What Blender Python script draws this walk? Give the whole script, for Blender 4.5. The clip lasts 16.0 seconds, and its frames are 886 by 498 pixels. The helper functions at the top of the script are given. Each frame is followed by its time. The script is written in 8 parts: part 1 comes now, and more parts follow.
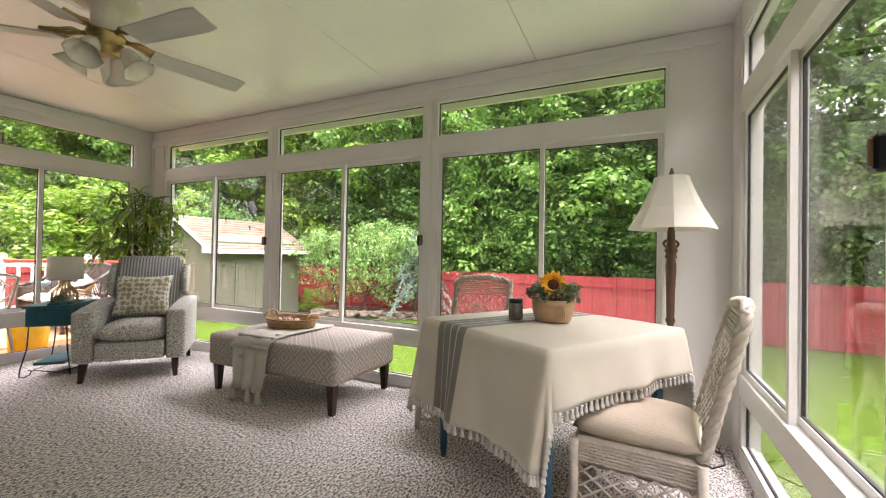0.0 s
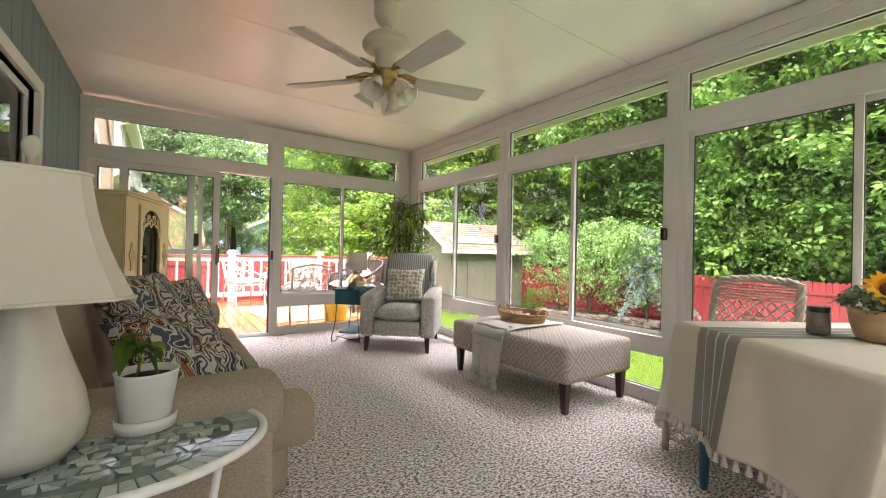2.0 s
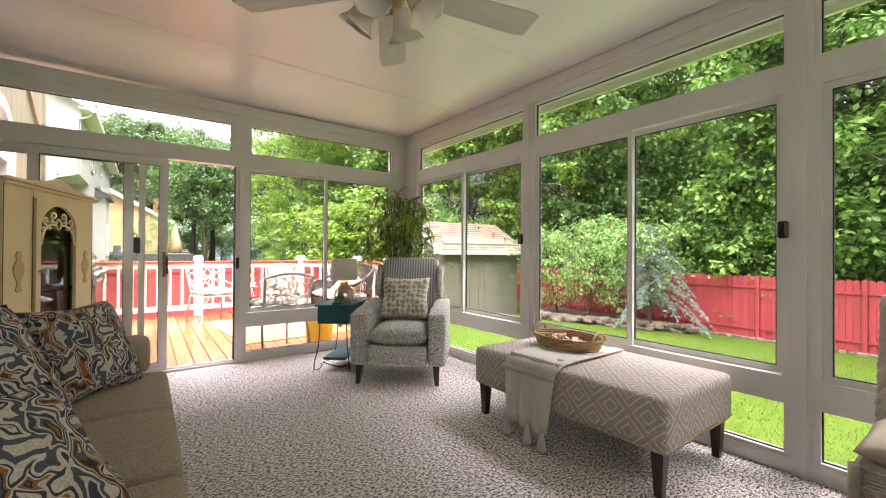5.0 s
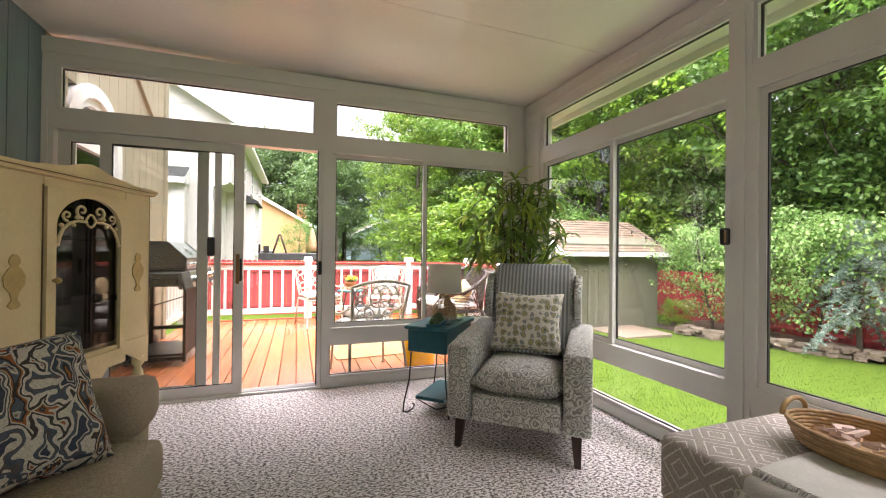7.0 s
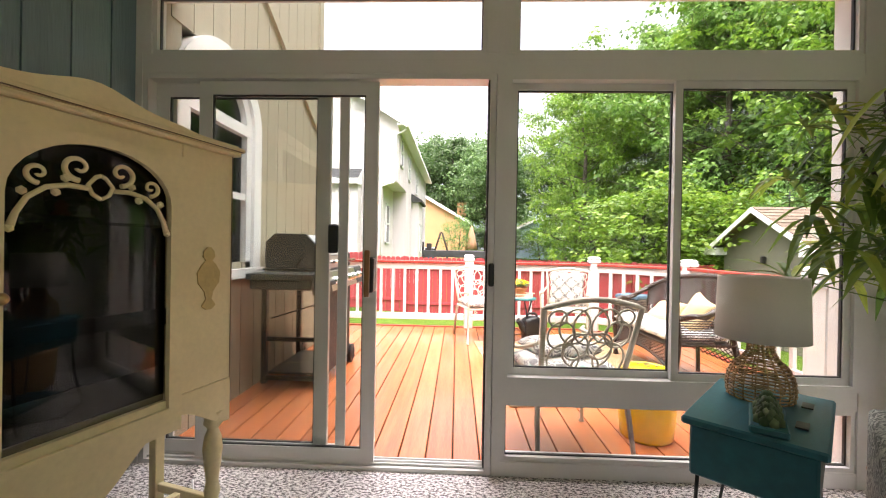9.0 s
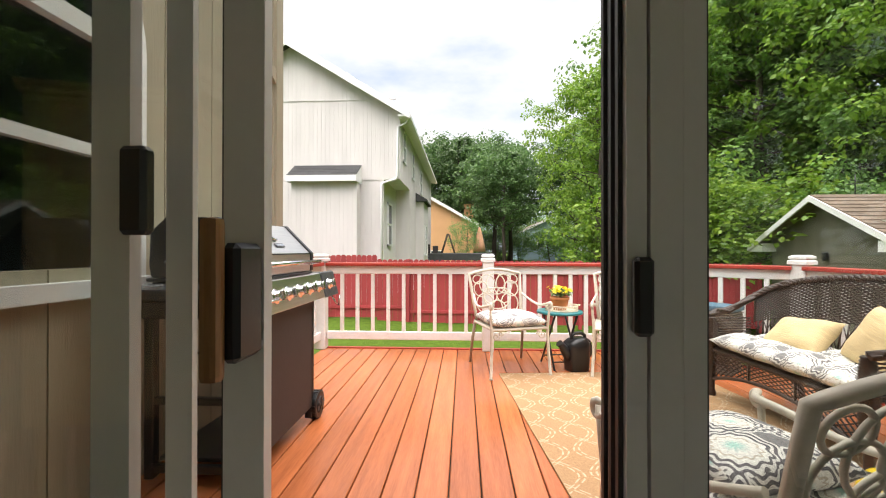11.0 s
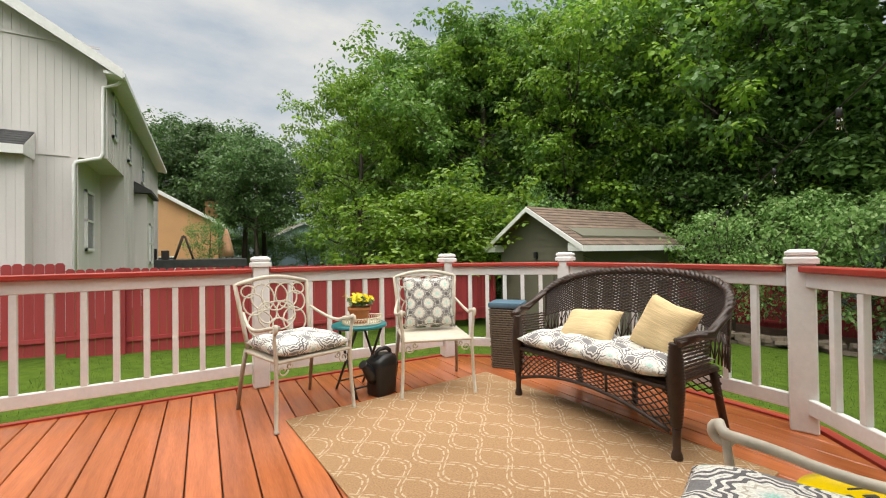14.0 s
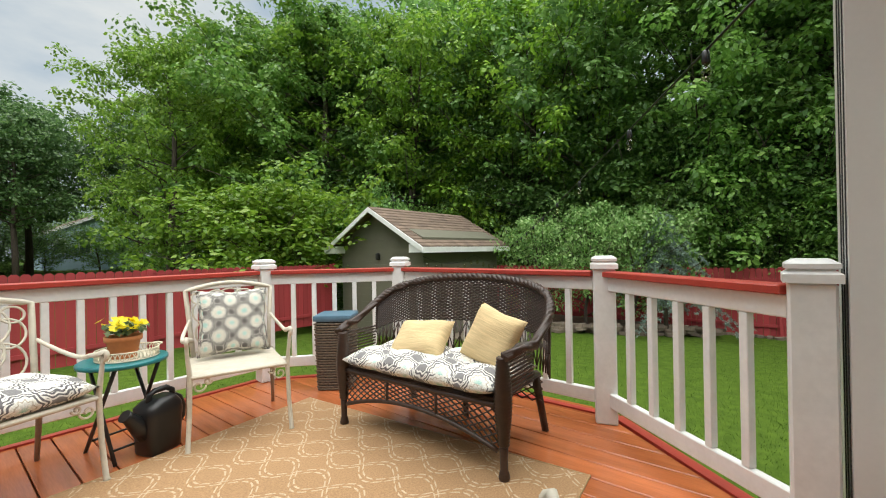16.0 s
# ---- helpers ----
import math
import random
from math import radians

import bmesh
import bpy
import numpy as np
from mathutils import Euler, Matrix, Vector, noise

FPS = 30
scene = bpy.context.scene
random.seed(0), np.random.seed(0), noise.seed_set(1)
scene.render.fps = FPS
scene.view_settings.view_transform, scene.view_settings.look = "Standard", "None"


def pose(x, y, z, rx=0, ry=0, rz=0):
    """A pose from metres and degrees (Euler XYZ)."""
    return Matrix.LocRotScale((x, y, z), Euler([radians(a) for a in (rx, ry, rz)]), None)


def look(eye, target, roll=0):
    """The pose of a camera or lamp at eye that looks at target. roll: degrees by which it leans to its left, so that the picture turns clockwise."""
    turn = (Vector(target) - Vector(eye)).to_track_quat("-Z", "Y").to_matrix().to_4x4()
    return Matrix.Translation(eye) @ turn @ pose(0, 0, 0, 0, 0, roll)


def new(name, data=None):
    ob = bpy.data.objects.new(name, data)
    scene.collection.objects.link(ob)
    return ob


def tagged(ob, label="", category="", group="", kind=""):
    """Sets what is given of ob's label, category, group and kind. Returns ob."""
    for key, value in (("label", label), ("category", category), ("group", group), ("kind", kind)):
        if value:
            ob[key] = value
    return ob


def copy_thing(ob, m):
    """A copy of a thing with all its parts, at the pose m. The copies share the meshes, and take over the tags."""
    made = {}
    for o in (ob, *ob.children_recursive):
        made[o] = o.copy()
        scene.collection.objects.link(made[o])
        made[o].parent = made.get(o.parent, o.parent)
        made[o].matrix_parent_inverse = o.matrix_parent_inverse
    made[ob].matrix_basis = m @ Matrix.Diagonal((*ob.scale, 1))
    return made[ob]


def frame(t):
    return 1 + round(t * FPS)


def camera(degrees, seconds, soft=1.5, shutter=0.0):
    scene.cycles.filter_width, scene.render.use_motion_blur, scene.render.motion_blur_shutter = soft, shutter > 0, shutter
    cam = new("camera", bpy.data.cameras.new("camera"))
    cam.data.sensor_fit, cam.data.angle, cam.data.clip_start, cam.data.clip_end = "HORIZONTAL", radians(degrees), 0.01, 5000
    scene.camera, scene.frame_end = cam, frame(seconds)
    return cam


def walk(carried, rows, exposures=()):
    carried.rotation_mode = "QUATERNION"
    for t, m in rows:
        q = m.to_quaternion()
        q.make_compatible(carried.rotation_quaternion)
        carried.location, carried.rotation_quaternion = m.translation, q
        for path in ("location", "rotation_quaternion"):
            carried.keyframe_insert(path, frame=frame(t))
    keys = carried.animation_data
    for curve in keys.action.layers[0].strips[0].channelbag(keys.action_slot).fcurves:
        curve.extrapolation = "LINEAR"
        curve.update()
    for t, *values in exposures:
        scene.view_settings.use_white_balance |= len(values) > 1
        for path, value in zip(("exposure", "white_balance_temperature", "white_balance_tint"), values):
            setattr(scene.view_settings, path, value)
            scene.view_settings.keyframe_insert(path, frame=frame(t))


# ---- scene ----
# ---- camera and its walk ----
cam = camera(95.0, 16.0, 1.1)
PATH = [
    (0, (0.78, -5.52, 1.145), (2.584, -4.657, 1.171), 1.0),
    (0.5, (0.777, -5.502, 1.122), (2.425, -4.369, 1.15), 1.0),
    (1, (0.77, -5.492, 1.112), (2.232, -4.128, 1.134), 1.1),
    (1.5, (0.764, -5.463, 1.098), (2.037, -3.921, 1.114), 1.1),
    (2, (0.758, -5.431, 1.1), (1.88, -3.775, 1.112), 1.2),
    (2.5, (0.752, -5.371, 1.13), (1.792, -3.663, 1.135), 1.2),
    (3, (0.753, -5.239, 1.158), (1.792, -3.53, 1.161), 1.2),
    (3.5, (0.762, -5.068, 1.178), (1.873, -3.405, 1.179), 1.1),
    (3.7, (0.769, -4.998, 1.184), (1.92, -3.362, 1.18), 1.0),
    (5.8, (1.431, -4.203, 1.109), (2.61, -2.588, 1.136), 0.2),
    (6, (1.511, -4.111, 1.138), (2.633, -2.455, 1.157), 0.1),
    (6.5, (1.61, -3.855, 1.151), (2.536, -2.082, 1.166), 0.4),
    (7, (1.655, -3.538, 1.158), (2.332, -1.656, 1.169), 0.6),
    (7.5, (1.705, -3.179, 1.169), (2.122, -1.223, 1.173), 0.8),
    (8, (1.696, -2.802, 1.157), (1.89, -0.812, 1.153), 1.0),
    (8.5, (1.676, -2.417, 1.127), (1.712, -0.417, 1.126), 1.1),
    (9, (1.667, -2.035, 1.141), (1.597, -0.036, 1.132), 1.0),
    (9.2, (1.647, -1.889, 1.131), (1.554, 0.109, 1.124), 1.1),
    (11.3, (1.557, -0.458, 1.067), (1.463, 1.539, 1.081), -0.2),
    (11.5, (1.537, -0.366, 1.062), (1.478, 1.633, 1.079), -0.0),
    (12, (1.497, -0.135, 1.059), (1.552, 1.818, 1.074), -0.3),
    (12.5, (1.461, 0.0, 1.037), (1.708, 1.967, 1.054), -0.5),
    (13, (1.446, 0.098, 1.03), (1.941, 2.036, 1.05), -0.5),
    (13.5, (1.437, 0.167, 1.055), (2.201, 2.015, 1.073), -0.7),
    (14, (1.44, 0.24, 1.044), (2.457, 1.962, 1.065), -0.8),
    (14.5, (1.473, 0.28, 1.034), (2.696, 1.863, 1.052), -0.7),
    (15, (1.548, 0.325, 1.037), (2.927, 1.773, 1.053), -0.8),
    (15.5, (1.655, 0.376, 1.055), (3.146, 1.709, 1.068), -0.9),
    (16, (1.792, 0.439, 1.089), (3.368, 1.671, 1.097), -1.0),
]
EXPOSURES = [(0, 2.35, 6600, 26), (1.5, 2.42, 6600, 26), (3.5, 2.6, 6600, 26), (6.0, 2.14, 6600, 25), (7.0, 2.08, 6600, 25), (9.0, 1.86, 6650, 22), (11.3, 0.6, 6700, 13), (12.0, 0.40, 6800, 12), (13.2, 0.10, 6800, 10), (14.5, 0.05, 6650, 8), (16, 0.06, 6450, 5)]
walk(cam, [(t, look(e, a, r)) for t, e, a, r in PATH], exposures=EXPOSURES)

# ---- world and sun ----
def make_world():
    w = bpy.data.worlds.new("overcast_sky")
    scene.world = w
    w.use_nodes = True
    nt = w.node_tree
    nt.nodes.clear()
    out = nt.nodes.new("ShaderNodeOutputWorld")
    bg = nt.nodes.new("ShaderNodeBackground")
    sky = nt.nodes.new("ShaderNodeTexSky")
    sky.sky_type = "NISHITA"
    sky.sun_disc = False
    sky.sun_elevation, sky.sun_rotation = radians(79), radians(212)
    sky.air_density, sky.dust_density = 1.0, 2.0
    gain = nt.nodes.new("ShaderNodeVectorMath")
    gain.operation = "SCALE"
    gain.inputs["Scale"].default_value = 0.75
    tc = nt.nodes.new("ShaderNodeTexCoord")
    mp = nt.nodes.new("ShaderNodeMapping")
    mp.inputs["Scale"].default_value = (1.2, 1.2, 3.2)
    nz = nt.nodes.new("ShaderNodeTexNoise")
    nz.inputs["Scale"].default_value = 1.7
    nz.inputs["Detail"].default_value = 7
    nz.inputs["Roughness"].default_value = 0.55
    ramp = nt.nodes.new("ShaderNodeValToRGB")
    ramp.color_ramp.elements[0].position, ramp.color_ramp.elements[0].color = 0.36, (4.5, 5.4, 6.5, 1)
    ramp.color_ramp.elements[1].position, ramp.color_ramp.elements[1].color = 0.62, (8.9, 8.8, 8.6, 1)
    mix = nt.nodes.new("ShaderNodeMix")
    mix.data_type = "RGBA"
    mix.inputs[0].default_value = 0.85
    L = nt.links.new
    L(tc.outputs["Generated"], mp.inputs[0])
    L(mp.outputs[0], nz.inputs["Vector"])
    L(nz.outputs["Fac"], ramp.inputs[0])
    L(sky.outputs[0], gain.inputs[0])
    L(gain.outputs[0], mix.inputs[6])
    L(ramp.outputs[0], mix.inputs[7])
    L(mix.outputs[2], bg.inputs[0])
    bg.inputs[1].default_value = 0.1
    L(bg.outputs[0], out.inputs[0])


make_world()
sun = new("sun", bpy.data.lights.new("sun", "SUN"))
sun.data.energy, sun.data.angle, sun.data.color = 6.2, radians(95), (1.0, 0.975, 0.94)
sun.matrix_world = look((0, 0, 0), (0.1, 0.16, -1.0))


def window_fill_lamp(name, m, w, h, power):
    """An added area lamp outside a row of windows, standing in for more sky light."""
    d = bpy.data.lights.new(name, "AREA")
    d.shape, d.size, d.size_y, d.energy, d.color = "RECTANGLE", w, h, power, (1.0, 0.97, 0.86)
    new(name, d).matrix_world = m


# fill lamps added outside the glass to brighten the room
window_fill_lamp("window_light_east", look((3.95, -3.0, 1.35), (0, -3.0, 1.35)), 5.3, 2.0, 3.6)
window_fill_lamp("window_light_south", look((1.03, -6.2, 1.35), (1.03, -3.0, 1.35)), 1.75, 2.0, 2.4)

# ---- materials ----
def mat(name, color, rough=0.6, metal=0.0, var=0.12, scale=8.0, bump=0.1, bscale=60.0, second=None, spec=0.5, stretch=(1, 1, 1), island=0.0, coat=0.0):
    """A surface with coarse and fine colour variation and relief, in object space metres."""
    m = bpy.data.materials.new(name)
    m.use_nodes = True
    nt = m.node_tree
    L = nt.links.new
    b = nt.nodes["Principled BSDF"]
    b.inputs["Roughness"].default_value = rough
    b.inputs["Metallic"].default_value = metal
    b.inputs["Specular IOR Level"].default_value = spec
    b.inputs["Coat Weight"].default_value = coat
    tc = nt.nodes.new("ShaderNodeTexCoord")
    mp = nt.nodes.new("ShaderNodeMapping")
    mp.inputs["Scale"].default_value = stretch
    L(tc.outputs["Object"], mp.inputs[0])
    n1 = nt.nodes.new("ShaderNodeTexNoise")
    n1.inputs["Scale"].default_value = scale
    n1.inputs["Detail"].default_value = 5
    L(mp.outputs[0], n1.inputs["Vector"])
    n2 = nt.nodes.new("ShaderNodeTexNoise")
    n2.inputs["Scale"].default_value = bscale
    n2.inputs["Detail"].default_value = 4
    L(mp.outputs[0], n2.inputs["Vector"])
    ramp = nt.nodes.new("ShaderNodeValToRGB")
    c2 = second or tuple(c * (1 - var * 2) for c in color)
    ramp.color_ramp.elements[0].position, ramp.color_ramp.elements[0].color = 0.3, (*c2, 1)
    ramp.color_ramp.elements[1].position, ramp.color_ramp.elements[1].color = 0.7, (*(min(1, c * (1 + var * 0.5)) for c in color), 1)
    add = nt.nodes.new("ShaderNodeMath")
    add.operation = "MULTIPLY_ADD"
    add.inputs[1].default_value = 0.35
    L(n2.outputs["Fac"], add.inputs[0])
    half = nt.nodes.new("ShaderNodeMath")
    half.operation = "MULTIPLY"
    half.inputs[1].default_value = 0.65
    L(n1.outputs["Fac"], half.inputs[0])
    L(half.outputs[0], add.inputs[2])
    L(add.outputs[0], ramp.inputs[0])
    last = ramp.outputs[0]
    if island:
        info = nt.nodes.new("ShaderNodeObjectInfo")
        geo = nt.nodes.new("ShaderNodeNewGeometry")
        s = nt.nodes.new("ShaderNodeMath")
        s.operation = "ADD"
        L(info.outputs["Random"], s.inputs[0])
        L(geo.outputs["Random Per Island"], s.inputs[1])
        f = nt.nodes.new("ShaderNodeMath")
        f.operation = "FRACT"
        L(s.outputs[0], f.inputs[0])
        mr = nt.nodes.new("ShaderNodeMapRange")
        mr.inputs["To Min"].default_value, mr.inputs["To Max"].default_value = 1 - island, 1 + island
        L(f.outputs[0], mr.inputs["Value"])
        hs = nt.nodes.new("ShaderNodeHueSaturation")
        L(mr.outputs[0], hs.inputs["Value"])
        L(last, hs.inputs["Color"])
        last = hs.outputs[0]
    L(last, b.inputs["Base Color"])
    if bump:
        bp = nt.nodes.new("ShaderNodeBump")
        bp.inputs["Strength"].default_value = min(1, bump)
        bp.inputs["Distance"].default_value = 0.004
        L(n2.outputs["Fac"], bp.inputs["Height"])
        L(bp.outputs[0], b.inputs["Normal"])
    return m


def glass_mat(name, tint=(0.90, 0.92, 0.905), ior=1.5):
    m = bpy.data.materials.new(name)
    m.use_nodes = True
    nt = m.node_tree
    nt.nodes.clear()
    out = nt.nodes.new("ShaderNodeOutputMaterial")
    tr = nt.nodes.new("ShaderNodeBsdfTransparent")
    tr.inputs[0].default_value = (*tint, 1)
    gl = nt.nodes.new("ShaderNodeBsdfGlossy")
    gl.inputs["Roughness"].default_value = 0.02
    lw = nt.nodes.new("ShaderNodeLayerWeight")
    pw = nt.nodes.new("ShaderNodeMath")
    pw.operation = "POWER"
    pw.inputs[1].default_value = 5.0
    ml = nt.nodes.new("ShaderNodeMath")
    ml.operation = "MULTIPLY_ADD"
    r0 = ((ior - 1) / (ior + 1)) ** 2
    ml.inputs[1].default_value, ml.inputs[2].default_value = 1 - r0, r0
    mx = nt.nodes.new("ShaderNodeMixShader")
    L = nt.links.new
    L(lw.outputs["Facing"], pw.inputs[0])
    L(pw.outputs[0], ml.inputs[0])
    L(ml.outputs[0], mx.inputs[0])
    L(tr.outputs[0], mx.inputs[1])
    L(gl.outputs[0], mx.inputs[2])
    L(mx.outputs[0], out.inputs[0])
    return m


def leaf_mat(name, a, b, c):
    """Leaves: three tones picked leaf by leaf, with light coming through them."""
    m = bpy.data.materials.new(name)
    m.use_nodes = True
    nt = m.node_tree
    nt.nodes.clear()
    L = nt.links.new
    out = nt.nodes.new("ShaderNodeOutputMaterial")
    geo = nt.nodes.new("ShaderNodeNewGeometry")
    ramp = nt.nodes.new("ShaderNodeValToRGB")
    ramp.color_ramp.elements[0].color = (*a, 1)
    ramp.color_ramp.elements[1].color = (*c, 1)
    e = ramp.color_ramp.elements.new(0.55)
    e.color = (*b, 1)
    L(geo.outputs["Random Per Island"], ramp.inputs[0])
    info = nt.nodes.new("ShaderNodeObjectInfo")
    mr = nt.nodes.new("ShaderNodeMapRange")
    mr.inputs["To Min"].default_value, mr.inputs["To Max"].default_value = 0.7, 1.3
    L(info.outputs["Random"], mr.inputs["Value"])
    hs = nt.nodes.new("ShaderNodeHueSaturation")
    L(mr.outputs[0], hs.inputs["Value"])
    L(ramp.outputs[0], hs.inputs["Color"])
    d = nt.nodes.new("ShaderNodeBsdfPrincipled")
    d.inputs["Roughness"].default_value = 0.42
    d.inputs["Specular IOR Level"].default_value = 0.5
    t = nt.nodes.new("ShaderNodeBsdfTranslucent")
    L(hs.outputs[0], d.inputs["Base Color"])
    L(hs.outputs[0], t.inputs[0])
    mx = nt.nodes.new("ShaderNodeMixShader")
    mx.inputs[0].default_value = 0.45
    L(d.outputs[0], mx.inputs[1])
    L(t.outputs[0], mx.inputs[2])
    L(mx.outputs[0], out.inputs[0])
    return m


M = {}
M["frame"] = mat("off_white_frame", (0.70, 0.69, 0.67), 0.38, var=0.03, bump=0.03, scale=2)
# dark seals; also the painted shade of post grooves and stool slots
M["frame_dark"] = mat("dark_seal_and_recess", (0.03, 0.03, 0.03), 0.6, var=0.1, bump=0)
M["ceiling"] = mat("ceiling_panel", (0.74, 0.735, 0.72), 0.26, var=0.03, bump=0.06, bscale=25, scale=1.5)
M["teal_siding"] = mat("teal_siding", (0.17, 0.26, 0.285), 0.6, var=0.12, bump=0.6, bscale=30, scale=3, stretch=(3, 3, 0.25))
M["taupe_siding"] = mat("taupe_siding", (0.37, 0.325, 0.235), 0.65, var=0.1, bump=0.6, bscale=30, scale=3, stretch=(3, 3, 0.25))
M["white_siding"] = mat("white_siding", (0.69, 0.655, 0.64), 0.6, var=0.08, bump=0.15, scale=1.2, stretch=(2, 2, 0.3))
M["white_paint"] = mat("white_paint", (0.80, 0.80, 0.79), 0.45, var=0.06, bump=0.1, scale=5, bscale=40)
M["red_paint"] = mat("red_paint", (0.42, 0.045, 0.028), 0.45, var=0.12, bump=0.25, scale=4, stretch=(2, 2, 2))
M["fence_red"] = mat("fence_red", (0.36, 0.04, 0.045), 0.7, var=0.14, bump=0.3, scale=2, island=0.12, stretch=(3, 3, 0.5))
M["deck_wood"] = mat("stained_deck_wood", (0.53, 0.16, 0.058), 0.2, var=0.18, bump=0.16, bscale=18, scale=2.5, stretch=(9, 0.7, 9), island=0.14, spec=0.6)
M["grass"] = mat("lawn", (0.075, 0.120, 0.016), 0.95, var=0.4, bump=1.0, bscale=60, scale=7, second=(0.036, 0.066, 0.009), spec=0.05)
M["blade"] = leaf_mat("grass_blade", (0.05, 0.10, 0.009), (0.07, 0.13, 0.012), (0.10, 0.165, 0.02))
M["olive"] = mat("olive_shed_paint", (0.15, 0.145, 0.105), 0.65, var=0.08, bump=0.3, scale=2)
M["shingle"] = mat("brown_shingle", (0.19, 0.135, 0.10), 0.9, var=0.2, bump=0.8, scale=4, bscale=30, island=0.2)
M["shingle_grey"] = mat("grey_shingle", (0.07, 0.07, 0.072), 0.9, var=0.2, bump=0.6, scale=3)
M["orange_house"] = mat("orange_siding", (0.62, 0.34, 0.16), 0.7, var=0.06, scale=1, bump=0.1)
M["blue_house"] = mat("blue_siding", (0.34, 0.45, 0.56), 0.7, var=0.06, scale=1, bump=0.1)
M["bark"] = mat("bark", (0.085, 0.065, 0.05), 0.9, var=0.25, bump=1, scale=6, bscale=20, stretch=(3, 3, 0.6))
M["leaf_dark"] = leaf_mat("leaf_dark", (0.081, 0.171, 0.044), (0.146, 0.281, 0.068), (0.250, 0.415, 0.110))
M["leaf_far"] = leaf_mat("leaf_far", (0.050, 0.110, 0.034), (0.090, 0.175, 0.050), (0.150, 0.250, 0.075))
M["leaf_mid"] = leaf_mat("leaf_mid", (0.084, 0.183, 0.035), (0.155, 0.293, 0.056), (0.251, 0.403, 0.095))
M["leaf_yellow"] = leaf_mat("leaf_yellow_green", (0.10, 0.20, 0.02), (0.185, 0.33, 0.035), (0.30, 0.45, 0.06))
M["leaf_light"] = leaf_mat("leaf_light", (0.135, 0.270, 0.022), (0.240, 0.420, 0.036), (0.380, 0.540, 0.075))
M["leaf_blue"] = leaf_mat("leaf_blue", (0.182, 0.266, 0.224), (0.308, 0.420, 0.364), (0.476, 0.588, 0.532))
M["leaf_willow"] = leaf_mat("leaf_willow", (0.11, 0.23, 0.055), (0.21, 0.37, 0.10), (0.36, 0.50, 0.20))
M["stone"] = mat("flat_stone", (0.21, 0.165, 0.125), 0.85, var=0.2, bump=0.5, scale=3, island=0.25)
M["mulch"] = mat("mulch", (0.10, 0.065, 0.045), 0.95, var=0.3, bump=1, scale=5, bscale=40)
M["concrete"] = mat("concrete", (0.20, 0.16, 0.12), 0.85, var=0.1, bump=0.2)
M["black_metal"] = mat("black_metal", (0.018, 0.018, 0.019), 0.4, var=0.1, bump=0.05)
M["black_plastic"] = mat("black_plastic", (0.012, 0.012, 0.013), 0.35, var=0.1, bump=0.05)
M["glass"] = glass_mat("window_glass")
M["wood_handle"] = mat("wood_handle", (0.25, 0.12, 0.04), 0.4, stretch=(6, 6, 0.6))


def carpet_mat():
    m = mat("berber_carpet", (0.42, 0.385, 0.375), 0.95, var=0.1, scale=3, bump=0)
    nt = m.node_tree
    L = nt.links.new
    b = nt.nodes["Principled BSDF"]
    b.inputs["Specular IOR Level"].default_value = 0.1
    tc = nt.nodes.new("ShaderNodeTexCoord")
    mp = nt.nodes.new("ShaderNodeMapping")
    mp.inputs["Scale"].default_value = (1.0, 1.7, 1)
    mp.inputs["Rotation"].default_value = (0, 0, 0.15)
    L(tc.outputs["Object"], mp.inputs[0])
    nz = nt.nodes.new("ShaderNodeTexNoise")
    nz.inputs["Scale"].default_value = 52
    nz.inputs["Detail"].default_value = 3
    nz.inputs["Roughness"].default_value = 0.82
    L(mp.outputs[0], nz.inputs["Vector"])
    ramp = nt.nodes.new("ShaderNodeValToRGB")
    els = ramp.color_ramp.elements
    els[0].position, els[0].color = 0.44, (0.10, 0.085, 0.085, 1)
    els[1].position, els[1].color = 0.55, (0.88, 0.83, 0.81, 1)
    e = els.new(0.495)
    e.color = (0.55, 0.505, 0.495, 1)
    L(nz.outputs["Fac"], ramp.inputs[0])
    L(ramp.outputs[0], b.inputs["Base Color"])
    bp = nt.nodes.new("ShaderNodeBump")
    bp.inputs["Strength"].default_value = 0.8
    bp.inputs["Distance"].default_value = 0.008
    L(nz.outputs["Fac"], bp.inputs["Height"])
    L(bp.outputs[0], b.inputs["Normal"])
    return m


M["carpet"] = carpet_mat()

# ---- mesh helpers ----
def box(bm, x0, y0, z0, x1, y1, z1, m=None):
    vs = [bm.verts.new((x, y, z)) for z in (z0, z1) for y in (y0, y1) for x in (x0, x1)]
    if m:
        for v in vs:
            v.co = m @ v.co
    for q in ((0, 2, 3, 1), (4, 5, 7, 6), (0, 1, 5, 4), (2, 6, 7, 3), (0, 4, 6, 2), (1, 3, 7, 5)):
        bm.faces.new([vs[i] for i in q])
    return vs


def soft(bm, w=0.006, seg=1):
    bmesh.ops.recalc_face_normals(bm, faces=bm.faces)
    bmesh.ops.bevel(bm, geom=list(bm.edges), offset=w, segments=seg, affect="EDGES", profile=0.7, clamp_overlap=True)
    return bm


def bx(x0, y0, z0, x1, y1, z1, w=0.006, seg=1):
    bm = bmesh.new()
    box(bm, x0, y0, z0, x1, y1, z1)
    return soft(bm, w, seg) if w else bm


def ring_frame(p, d):
    d = Vector(d).normalized()
    a = d.orthogonal().normalized()
    return a, d.cross(a)


